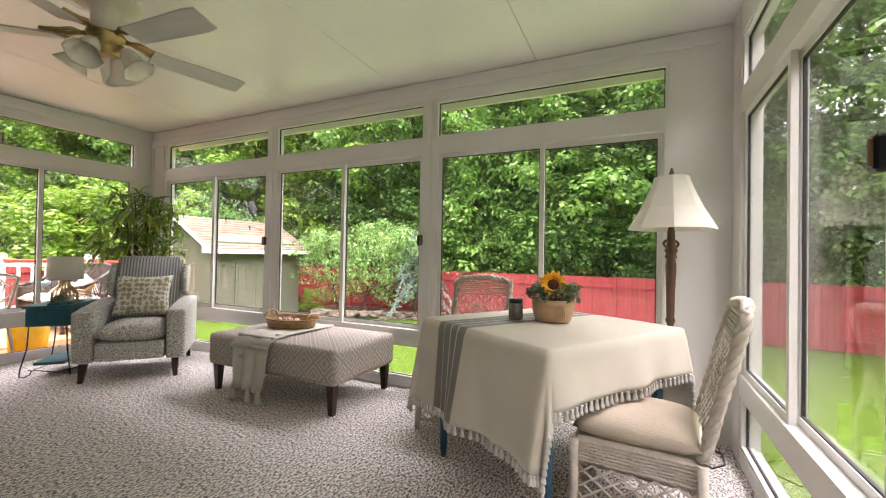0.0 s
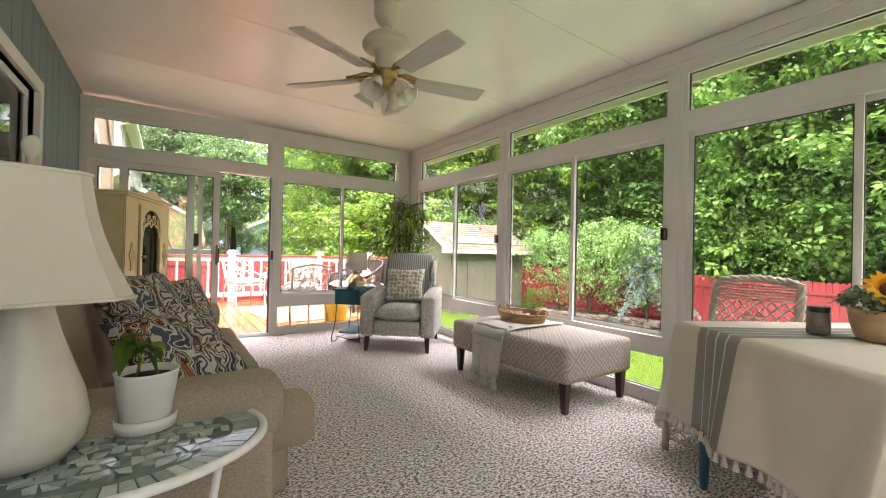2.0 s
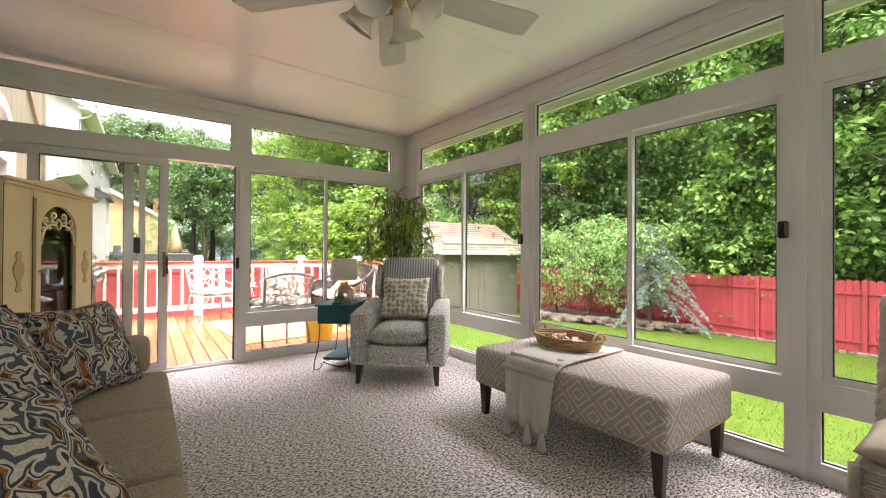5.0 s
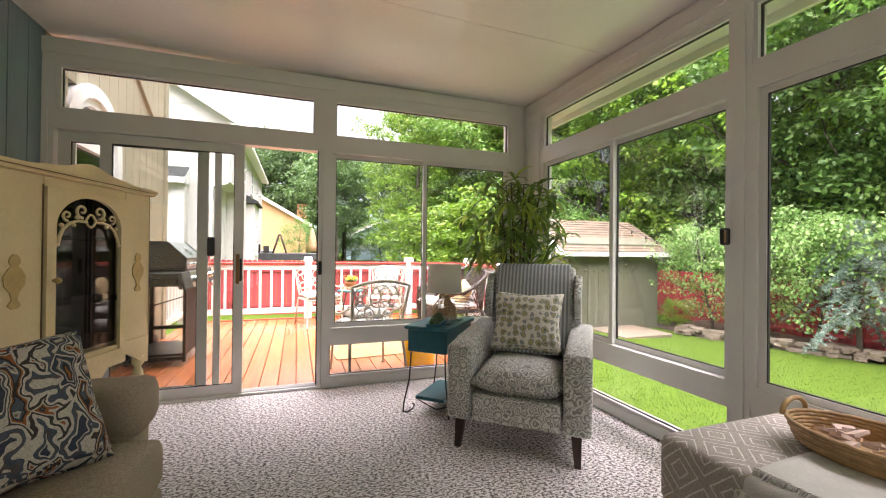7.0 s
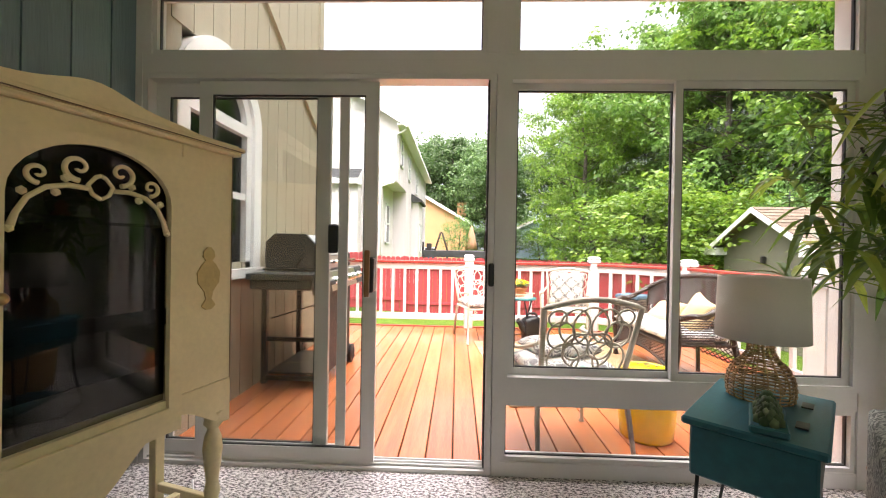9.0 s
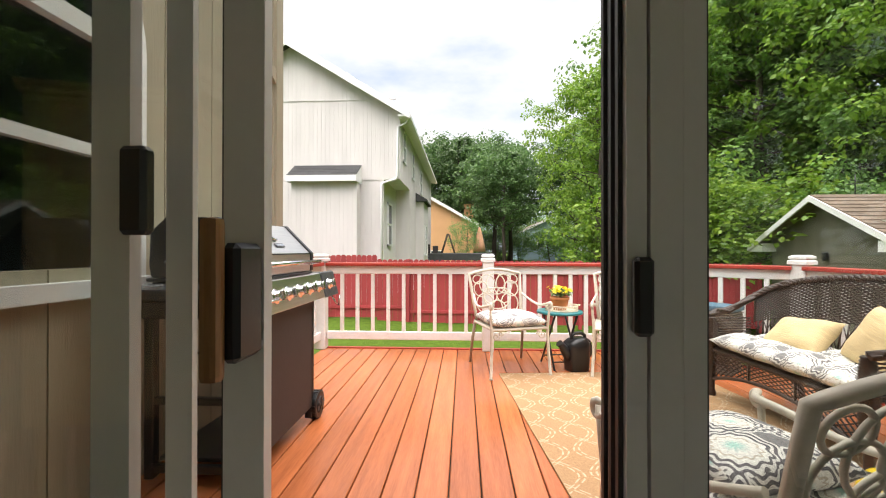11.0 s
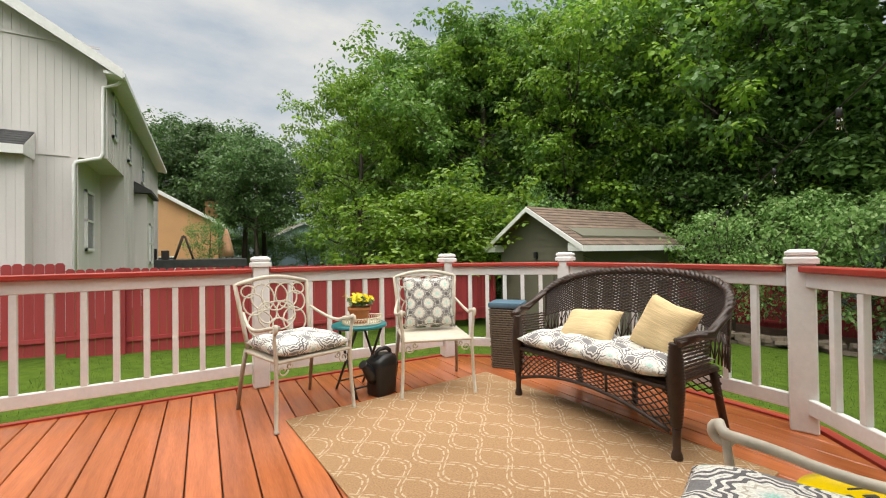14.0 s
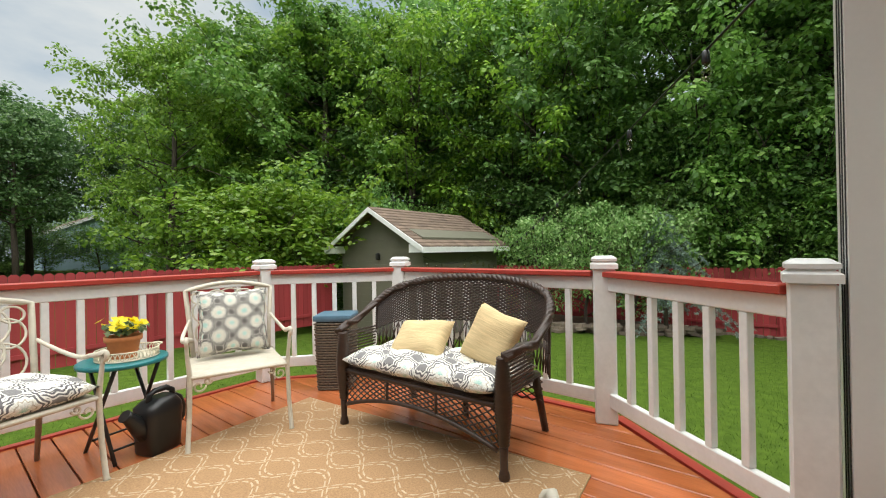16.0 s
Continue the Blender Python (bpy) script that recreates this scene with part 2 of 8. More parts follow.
def tube(bm, pts, r, seg=8, close=False):
    """A round bar through the points; r: one radius or one for each point."""
    pts = [Vector(p) for p in pts]
    n = len(pts)
    rs = r if isinstance(r, (list, tuple)) else [r] * n
    rings, a = [], None
    for i, p in enumerate(pts):
        if close:
            d = pts[(i + 1) % n] - pts[i - 1]
        else:
            d = pts[min(i + 1, n - 1)] - pts[max(i - 1, 0)]
        d.normalize()
        if a is None:
            a = d.orthogonal().normalized()
        a = (a - d * a.dot(d))
        a = a.normalized() if a.length > 1e-6 else d.orthogonal().normalized()
        b = d.cross(a)
        rings.append([bm.verts.new(p + (a * math.cos(k) + b * math.sin(k)) * rs[i]) for k in (2 * math.pi * j / seg for j in range(seg))])
    for i in range(n if close else n - 1):
        q, w = rings[i], rings[(i + 1) % n]
        for j in range(seg):
            f = bm.faces.new((q[j], q[(j + 1) % seg], w[(j + 1) % seg], w[j]))
            f.smooth = True
    if not close:
        bm.faces.new(rings[0][::-1])
        bm.faces.new(rings[-1])
    return bm


def lathe(bm, prof, seg=24, c=(0, 0, 0), caps=True, sx=1.0, sy=1.0, wave=None):
    """A turned shape from (radius, height) pairs. wave: a factor on the radius by angle and height."""
    rings = []
    for r, z in prof:
        ring = []
        for j in range(seg):
            k = 2 * math.pi * j / seg
            rr = r * (wave(k, z) if wave else 1)
            ring.append(bm.verts.new((c[0] + rr * math.cos(k) * sx, c[1] + rr * math.sin(k) * sy, c[2] + z)))
        rings.append(ring)
    for q, w in zip(rings, rings[1:]):
        for j in range(seg):
            f = bm.faces.new((q[j], q[(j + 1) % seg], w[(j + 1) % seg], w[j]))
            f.smooth = True
    if caps:
        bm.faces.new(rings[0][::-1])
        bm.faces.new(rings[-1])
    return bm


def prism(bm, pts, a0, a1, axis="y"):
    """A flat outline pulled along one axis. pts: pairs in the two other axes."""
    def at(p, a):
        return {"x": (a, p[0], p[1]), "y": (p[0], a, p[1]), "z": (p[0], p[1], a)}[axis]
    q = [bm.verts.new(at(p, a0)) for p in pts]
    w = [bm.verts.new(at(p, a1)) for p in pts]
    n = len(pts)
    for i in range(n):
        bm.faces.new((q[i], q[(i + 1) % n], w[(i + 1) % n], w[i]))
    bm.faces.new(q[::-1])
    bm.faces.new(w)
    bmesh.ops.recalc_face_normals(bm, faces=bm.faces)
    return bm


def cushion(bm, sx, sy, sz, m=None, pinch=0.25, n=14, seed=0, lump=0.0):
    """A stuffed pad, sx by sy, sz thick in the middle, thin at the seam."""
    rnd = random.Random(seed)
    ph = [rnd.uniform(0, 6.3) for _ in range(4)]
    m = m or Matrix()
    top, bot = {}, {}
    for i in range(n + 1):
        for j in range(n + 1):
            u, v = 2 * i / n - 1, 2 * j / n - 1
            h = (max(0, 1 - abs(u) ** 3.2) * max(0, 1 - abs(v) ** 3.2)) ** 0.5
            k = 1 - pinch * 0.5 * (1 - abs(v)) * abs(u) ** 4 * 0.5
            k2 = 1 - pinch * 0.5 * (1 - abs(u)) * abs(v) ** 4 * 0.5
            w = lump * (math.sin(5 * u + ph[0]) * math.sin(4 * v + ph[1]) + 0.5 * math.sin(9 * u + ph[2] + 3 * v))
            x, y = u * k * sx / 2, v * k2 * sy / 2
            edge = i in (0, n) or j in (0, n)
            vt = bm.verts.new(m @ Vector((x, y, sz / 2 * h + w * h)))
            top[i, j] = vt
            bot[i, j] = vt if edge else bm.verts.new(m @ Vector((x, y, -sz / 2 * h)))
    for i in range(n):
        for j in range(n):
            f = bm.faces.new((top[i, j], top[i + 1, j], top[i + 1, j + 1], top[i, j + 1]))
            f.smooth = True
            q = (bot[i, j], bot[i, j + 1], bot[i + 1, j + 1], bot[i + 1, j])
            f = bm.faces.new(q)
            f.smooth = True
    return bm


def mesh_of(name, bm, material):
    me = bpy.data.meshes.new(name)
    bm.to_mesh(me)
    bm.free()
    for mm in (material if isinstance(material, (list, tuple)) else [material]):
        me.materials.append(mm)
    return me


def part(name, bm, material, parent, label="", smooth=False):
    ob = new(name, mesh_of(name, bm, material))
    ob.parent = parent
    if smooth:
        for p in ob.data.polygons:
            p.use_smooth = True
    return tagged(ob, label)


def thing(name, m, label, category, group="", kind=""):
    ob = new(name)
    ob.empty_display_size = 0.1
    ob.matrix_world = m
    return tagged(ob, label, category, group, kind)


def single(name, bm, material, label="", category="", group="", kind="", m=None, smooth=False):
    ob = new(name, mesh_of(name, bm, material))
    if m:
        ob.matrix_world = m
    if smooth:
        for p in ob.data.polygons:
            p.use_smooth = True
    return tagged(ob, label, category, group, kind)


# ---- the sunroom shell ----
W, S = 3.79, -6.05
ZT0, ZT1 = 2.11, 2.43
CE0, CE1 = 2.66, 2.60


def ceil_z(x):
    return CE0 + (CE1 - CE0) * x / W


def wall_m(side):
    """Local u along the wall, v outwards, z up."""
    if side == "N":
        return Matrix()
    if side == "E":
        return Matrix(((0, 1, 0, W), (1, 0, 0, 0), (0, 0, 1, 0), (0, 0, 0, 1)))
    return Matrix(((1, 0, 0, 0), (0, -1, 0, S), (0, 0, 1, 0), (0, 0, 0, 1)))


def wbox(bm, side, u0, u1, v0, v1, z0, z1):
    box(bm, min(u0, u1), v0, z0, max(u0, u1), v1, z1, wall_m(side))


def frame_ring(bm, side, u0, u1, z0, z1, v0, v1, w, wt=None):
    wt = wt or w
    wbox(bm, side, u0, u0 + w, v0, v1, z0, z1)
    wbox(bm, side, u1 - w, u1, v0, v1, z0, z1)
    wbox(bm, side, u0 + w, u1 - w, v0, v1, z0, z0 + wt)
    wbox(bm, side, u0 + w, u1 - w, v0, v1, z1 - wt, z1)


def pane(side, u0, u1, z0, z1, v, parent):
    bm = bmesh.new()
    wbox(bm, side, u0, u1, v, v + 0.005, z0, z1)
    bmesh.ops.recalc_face_normals(bm, faces=bm.faces)
    ob = part("pane", bm, M["glass"], parent)
    ob.visible_shadow = False
    return ob


def fixed_pane(side, u0, u1, z0, z1, parent):
    """A fixed light with its slim frame and dark gasket."""
    bm = bmesh.new()
    frame_ring(bm, side, u0, u1, z0, z1, 0.008, 0.07, 0.022)
    bmesh.ops.recalc_face_normals(bm, faces=bm.faces)
    f = part("window_frame", bm, M["frame"], parent)
    bm = bmesh.new()
    frame_ring(bm, side, u0 + 0.022, u1 - 0.022, z0 + 0.022, z1 - 0.022, 0.03, 0.045, 0.006)
    bmesh.ops.recalc_face_normals(bm, faces=bm.faces)
    part("gasket", bm, M["frame_dark"], f)
    pane(side, u0 + 0.024, u1 - 0.024, z0 + 0.024, z1 - 0.024, 0.035, f)


def sash(side, u0, u1, z0, z1, v, parent, w=0.035, name="sash"):
    bm = bmesh.new()
    frame_ring(bm, side, u0, u1, z0, z1, v, v + 0.026, w)
    bmesh.ops.recalc_face_normals(bm, faces=bm.faces)
    f = part(name, bm, M["frame"], parent)
    bm = bmesh.new()
    frame_ring(bm, side, u0 + w, u1 - w, z0 + w, z1 - w, v + 0.006, v + 0.02, 0.006)
    bmesh.ops.recalc_face_normals(bm, faces=bm.faces)
    part("gasket", bm, M["frame_dark"], f)
    pane(side, u0 + w + 0.002, u1 - w - 0.002, z0 + w + 0.002, z1 - w - 0.002, v + 0.011, f)
    return f


def latch(side, u, z, parent):
    bm = bmesh.new()
    wbox(bm, side, u - 0.022, u + 0.022, -0.035, 0.0, z - 0.045, z + 0.045)
    part("latch", soft(bm, 0.008), M["black_plastic"], parent, "black plastic window latch")
    bm = bmesh.new()
    wbox(bm, side, u - 0.024, u - 0.012, -0.045, -0.036, z - 0.035, z + 0.035)
    part("latch_tab", soft(bm, 0.004), M["wood_handle"], parent, "brown latch tab")


NWIN = [0]


def slider_window(side, u0, u1, um, z0, z1, latch_u=None, latch_z=1.25):
    """A two-sash sliding window; the sash from um to u1 runs on the inner track."""
    NWIN[0] += 1
    w = thing("window_%d" % NWIN[0], Matrix(), "sliding sunroom window in an off-white aluminium frame", "window", "sunroom windows", "structure")
    bm = bmesh.new()
    frame_ring(bm, side, u0, u1, z0, z1, -0.004, 0.085, 0.028)
    bmesh.ops.recalc_face_normals(bm, faces=bm.faces)
    part("window_frame", bm, M["frame"], w)
    a, b = sorted((u0, u1))
    lo, hi = a + 0.028, b - 0.028
    sash(side, lo, um + 0.02, z0 + 0.028, z1 - 0.028, 0.048, w)
    sash(side, um - 0.02, hi, z0 + 0.028, z1 - 0.028, 0.014, w)
    if latch_u is not None:
        latch(side, latch_u, latch_z, w)
    return w


def fixed_window(side, u0, u1, z0, z1):
    NWIN[0] += 1
    w = thing("window_%d" % NWIN[0], Matrix(), "fixed window light in an off-white aluminium frame", "window", "fixed lights", "structure")
    fixed_pane(side, u0, u1, z0, z1, w)
    return w


# walls as post and beam frames
def build_walls():
    bm = bmesh.new()
    for u0, u1, z0, z1 in [(0.0, 0.035, 0, ZT0), (1.853, 1.90, 0, ZT0), (3.62, W, 0, 2.6),
                           (1.90, 3.62, 0, 0.075), (1.90, 3.62, 0.375, 0.47), (0.0, 3.62, 2.01, ZT0),
                           (0.0, 3.62, ZT1, 2.61), (0.0, 0.08, ZT0, ZT1), (1.80, 1.94, ZT0, ZT1)]:
        k = 0.003 if z1 - z0 > u1 - u0 else 0.0
        wbox(bm, "N", u0, u1, -k, 0.10 + k, z0, z1 + k)
    wbox(bm, "N", 0, 3.62, -0.012, 0.0, 2.50, 2.60)
    wbox(bm, "N", 3.66, W + 0.11, 0.102, 0.21, -0.3, 2.6)
    bmesh.ops.recalc_face_normals(bm, faces=bm.faces)
    single("wall_north", bm, M["frame"], "off-white post and beam wall of the sunroom", "wall", kind="structure")
    bm = bmesh.new()
    for u0, u1, z0, z1 in [(-0.30, 0.10, 0, 2.6), (-2.15, -2.05, 0, ZT1), (-3.99, -3.89, 0, ZT1), (-6.15, -5.70, 0, 2.6),
                           (-5.70, -0.30, 2.01, ZT0), (-5.70, -0.30, ZT1, 2.6), (-5.70, -0.30, 0, 0.075), (-5.70, -0.30, 0.375, 0.47)]:
        k = 0.003 if z1 - z0 > u1 - u0 else 0.0
        wbox(bm, "E", u0, u1, -k, 0.10 + k, z0, z1 + k)
    for u in (-2.10, -3.94):
        wbox(bm, "E", u - 0.022, u + 0.022, -0.012, 0.0, 0.03, ZT1)
    wbox(bm, "E", -6.0, 0, -0.014, 0.0, 2.50, 2.59)
    bmesh.ops.recalc_face_normals(bm, faces=bm.faces)
    single("wall_east", bm, M["frame"], "off-white post and beam wall of the sunroom", "wall", kind="structure")
    bm = bmesh.new()
    for u0, u1, z0, z1 in [(0, 0.12, 0, 2.6), (1.95, 2.06, 0, ZT1), (3.60, W, 0, 2.6),
                           (0.12, 3.6, 2.01, ZT0), (0.12, 3.6, ZT1, 2.6), (0.12, 3.6, 0, 0.075), (0.12, 3.6, 0.375, 0.47)]:
        k = 0.003 if z1 - z0 > u1 - u0 else 0.0
        wbox(bm, "S", u0, u1, -k, 0.10 + k, z0, z1 + k)
    bmesh.ops.recalc_face_normals(bm, faces=bm.faces)
    single("wall_south", bm, M["frame"], "off-white post and beam wall of the sunroom", "wall", kind="structure")
    slider_window("N", 1.90, 3.62, 2.755, 0.47, 2.01)
    fixed_window("N", 1.90, 3.62, 0.075, 0.375)
    fixed_window("N", 0.08, 1.80, ZT0, ZT1)
    fixed_window("N", 1.94, 3.62, ZT0, ZT1)
    for a, b, mid, lu, lz in [(-2.05, -0.30, -1.17, -2.03, 1.25), (-3.89, -2.15, -3.02, -3.87, 1.26), (-5.70, -3.99, -4.875, None, 0)]:
        slider_window("E", a, b, mid, 0.47, 2.01, lu, lz)
        fixed_window("E", a, b, 0.075, 0.375)
        fixed_window("E", a, b, ZT0, ZT1)
    for a, b, mid, lu in [(2.06, 3.60, 2.84, 2.08), (0.12, 1.95, 1.05, None)]:
        slider_window("S", a, b, mid, 0.47, 2.01, lu, 1.4)
        fixed_window("S", a, b, 0.075, 0.375)
        fixed_window("S", a, b, ZT0, ZT1)


build_walls()

# floor and ceiling
bm = bmesh.new()
box(bm, -0.1, S - 0.1, -0.12, W + 0.1, 0.10, 0.0)
single("floor", bm, M["carpet"], "speckled grey and brown berber carpet", "carpet", kind="structure")


def build_ceiling():
    bm = bmesh.new()
    y = S - 0.1
    edges = [S - 0.1, -4.83, -3.61, -2.39, -1.17, 0.28]
    for a, b in zip(edges, edges[1:]):
        prism(bm, [(-0.1, ceil_z(-0.1)), (W + 0.5, ceil_z(W + 0.5)), (W + 0.5, ceil_z(W + 0.5) + 0.1), (-0.1, ceil_z(-0.1) + 0.1)], a + 0.002, b - 0.002, "y")
    prism(bm, [(-0.1, 2.7), (W + 0.5, 2.69), (W + 0.5, 2.72), (-0.1, 2.76)], y, 0.28, "y")
    single("ceiling", bm, M["ceiling"], "glossy white insulated ceiling panels", "ceiling", kind="structure")
    bm = bmesh.new()
    box(bm, W + 0.5, y, 2.53, W + 0.53, 0.29, 2.75)
    box(bm, 0, 0.28, 2.55, W + 0.5, 0.30, 2.78)
    single("trim", bm, M["frame"], "white roof edge fascia", "fascia", kind="structure")


build_ceiling()


def siding_wall(name, y0, y1, z0, z1, x, material, label, pitch=0.2, gaps=()):
    """Grooved panel siding on the plane x, facing +x; boards leave out the openings in gaps (y0, y1, z0, z1)."""
    w = thing(name, Matrix(), label, "wall", kind="structure")
    bm = bmesh.new()
    y = y0
    cuts = sorted({y0, y1, *[g for q in gaps for g in q[:2]]})
    for a, b in zip(cuts, cuts[1:]):
        zs = [(z0, z1)]
        for g in gaps:
            if a >= g[0] - 1e-6 and b <= g[1] + 1e-6:
                zs = [(z0, g[2]), (g[3], z1)]
        for q, r in zs:
            box(bm, x - 0.12, a, q, x - 0.008, b, r)
    part("backing", bm, material, w)
    while y < y1 - 1e-4:
        ye = min(y + pitch, y1)
        spans = [(z0, z1)]
        for g in gaps:
            if ye > g[0] and y < g[1]:
                spans = [(z0, g[2]), (g[3], z1)]
        for q, r in spans:
            if r - q > 0.02:
                bm = bmesh.new()
                box(bm, x - 0.0078, y + 0.004, q, x, ye - 0.004, r)
                part("board", bm, material, w)
        y = ye
    return w


siding_wall("wall_west", S - 0.1, 0.05, 0, 2.7, 0.0, M["teal_siding"], "teal grooved panel siding of the house inside the sunroom", 0.2, [(-2.95, -1.62, 0.9, 2.12)])
siding_wall("wall_house", 0.05, 2.78, -1.2, 4.6, 0.0, M["taupe_siding"], "taupe grooved panel siding of the house beside the deck", 0.2, [(0.35, 1.18, 1.0, 2.45)])

# ---- patio door ----
def corner_panel():
    bm = bmesh.new()
    for a in ((-0.27, -0.255, 1.75, 2.42), (-0.06, -0.045, 1.75, 2.42), (-0.255, -0.06, 2.405, 2.42), (-0.255, -0.06, 1.75, 1.765)):
        wbox(bm, "E", a[0], a[1], -0.016, -0.003, a[2], a[3])
    bmesh.ops.recalc_face_normals(bm, faces=bm.faces)
    single("trim_corner", bm, M["frame"], "off-white raised corner moulding", "moulding", kind="structure")
    # thin dark strips on the post face paint the shade of its grooves
    bm = bmesh.new()
    for x in (3.69, 3.75, 3.80):
        box(bm, x, 0.2105, -0.1, x + 0.014, 0.213, 2.55)
    single("trim_groove_shade", bm, M["frame_dark"], "dark raised strips painted as the shaded vertical grooves of the outer corner post", "groove", kind="structure")


corner_panel()


def build_patio_door():
    d = thing("door_1", Matrix(), "white sliding patio door pushed open, in an aluminium frame", "door", kind="structure")
    bm = bmesh.new()
    frame_ring(bm, "N", 0.035, 1.85, -0.005, 2.01, 0.002, 0.098, 0.03, 0.025)
    for v in (0.025, 0.055, 0.08):
        wbox(bm, "N", 0.065, 1.82, v, v + 0.006, 0.02, 0.032)
    bmesh.ops.recalc_face_normals(bm, faces=bm.faces)
    part("door_frame", bm, M["frame"], d)
    sash("N", 0.066, 1.0, 0.03, 1.98, 0.06, d, 0.07, "fixed_panel")
    sash("N", 0.32, 1.256, 0.03, 1.98, 0.026, d, 0.068, "sliding_panel")
    bm = bmesh.new()
    frame_ring(bm, "N", 0.10, 1.085, 0.03, 1.98, 0.1, 0.115, 0.05)
    part("screen_frame", bm, M["frame"], d, "slim screen door frame")
    bm = bmesh.new()
    wbox(bm, "N", 1.228, 1.256, -0.05, 0.025, 0.91, 1.085)
    part("door_handle", soft(bm, 0.008), M["black_plastic"], d, "black door handle block")
    bm = bmesh.new()
    wbox(bm, "N", 1.214, 1.240, -0.076, -0.052, 0.89, 1.12)
    part("grip", soft(bm, 0.009, 2), M["wood_handle"], d, "brown wooden pull grip")
    bm = bmesh.new()
    wbox(bm, "N", 1.824, 1.852, -0.022, -0.001, 0.95, 1.065)
    part("strike", soft(bm, 0.006), M["black_plastic"], d, "black strike plate")
    bm = bmesh.new()
    for v in (0.014, 0.044, 0.078):
        wbox(bm, "N", 1.812, 1.819, v, v + 0.012, 0.03, 1.985)
    part("jamb_seal", bm, M["frame_dark"], d, "dark weather seals in the door jamb")
    bm = bmesh.new()
    wbox(bm, "N", 1.0, 1.05, 0.03, 0.06, 1.10, 1.25)
    part("screen_latch", soft(bm, 0.008), M["black_plastic"], d, "black screen latch")


build_patio_door()


def house_window():
    """Double-hung house window in the teal wall."""
    w = thing("window_house", Matrix(), "white double-hung house window in the teal siding", "window", kind="structure")
    bm = bmesh.new()
    for a in ((-3.03, -2.95, 0.86, 2.2), (-1.62, -1.54, 0.86, 2.2), (-2.95, -1.62, 0.82, 0.9), (-2.95, -1.62, 2.12, 2.2)):
        box(bm, -0.06, a[0], a[2], 0.025, a[1], a[3])
    part("window_frame", bm, M["white_paint"], w)
    for z0, z1, x in ((0.9, 1.53, -0.02), (1.49, 2.12, -0.05)):
        bm = bmesh.new()
        for a in ((-2.95, -2.9, z0, z1), (-1.67, -1.62, z0, z1), (-2.9, -1.67, z0, z0 + 0.05), (-2.9, -1.67, z1 - 0.05, z1)):
            box(bm, x - 0.015, a[0], a[2], x + 0.015, a[1], a[3])
        s = part("sash", bm, M["white_paint"], w)
        bm = bmesh.new()
        box(bm, x - 0.003, -2.9, z0 + 0.05, x + 0.003, -1.67, z1 - 0.05)
        part("pane", bm, M["house_glass"], s)
    # near-black sheet behind the sashes, its colour standing in for the room's shade
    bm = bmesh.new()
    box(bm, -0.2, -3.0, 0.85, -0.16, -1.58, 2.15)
    part("room_shade_sheet", bm, M["painted_room_shade"], w, "near-black sheet painted as the unlit room behind the window")


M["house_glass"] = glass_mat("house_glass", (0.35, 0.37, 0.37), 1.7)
# even near-black that paints the shade of the rooms behind the house windows
M["painted_room_shade"] = mat("painted_room_shade", (0.05, 0.05, 0.05), 0.9)
house_window()


def arch_window():
    """White window with an arched top in the taupe siding."""
    w = thing("window_arch", Matrix(), "white arched house window beside the deck", "window", kind="structure")
    yc, r, z0, zs = 0.77, 0.43, 0.95, 2.02
    bm = bmesh.new()
    for ri, ro, x0, x1 in ((r - 0.02, r + 0.09, -0.06, 0.03), (r - 0.09, r - 0.02, -0.06, 0.0)):
        n = 20
        for i in range(n):
            a, b = math.pi * i / n, math.pi * (i + 1) / n
            q = [(yc + k * math.cos(g), zs + k * math.sin(g)) for k, g in ((ri, a), (ro, a), (ro, b), (ri, b))]
            prism(bm, q, x0, x1, "x")
        box(bm, x0, yc - ro, z0, x1, yc - ri, zs)
        box(bm, x0, yc + ri, z0, x1, yc + ro, zs)
    box(bm, -0.06, yc - r + 0.02, 1.98, 0.005, yc + r - 0.02, 2.06)
    box(bm, -0.06, yc - r + 0.02, 1.48, -0.01, yc + r - 0.02, 1.53)
    box(bm, -0.06, yc - r - 0.12, z0 - 0.07, 0.05, yc + r + 0.12, z0)
    part("window_frame", bm, M["white_paint"], w)
    bm = bmesh.new()
    pts = [(yc - r + 0.05, z0), (yc + r - 0.05, z0)] + [(yc + (r - 0.05) * math.cos(math.pi * i / 16), zs + (r - 0.05) * math.sin(math.pi * i / 16)) for i in range(17)]
    prism(bm, pts, -0.05, -0.045, "x")
    part("pane", bm, M["house_glass"], w)
    # the same near-black sheet paints the unlit room behind the arch
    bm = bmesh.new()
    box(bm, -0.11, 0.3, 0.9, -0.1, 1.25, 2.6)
    part("room_shade_sheet", bm, M["painted_room_shade"], w)


arch_window()

bm = bmesh.new()
box(bm, -0.02, 2.68, -1.2, 0.025, 2.80, 4.6)
box(bm, -0.30, 2.78, -1.2, -0.02, 2.805, 4.6)
prism(bm, [(0.35, 3.75), (2.66, 2.45), (2.66, 2.57), (0.35, 3.87)], 0.0, 0.03, "x")
single("trim_house", bm, M["taupe_siding"], "taupe corner and rake boards of the house", "trim board", kind="structure")
# closed body of the house behind the siding
bm = bmesh.new()
box(bm, -7.0, S - 6, -1.2, -0.30, 2.78, 4.6)
box(bm, -0.30, S - 6, -1.2, -0.12, S - 0.1, 4.6)
box(bm, -0.29, S - 0.1, 2.7, -0.13, 0.05, 4.6)
single("wall_house_body", bm, M["taupe_siding"], "plain taupe body of the house", "house wall", kind="structure")

# ---- deck and railing ----
ZD = -0.03
POSTS = [(-0.03, 3.90), (1.845, 3.90), (3.645, 3.90), (4.54, 3.10), (4.50, 1.24), (3.74, 0.30)]


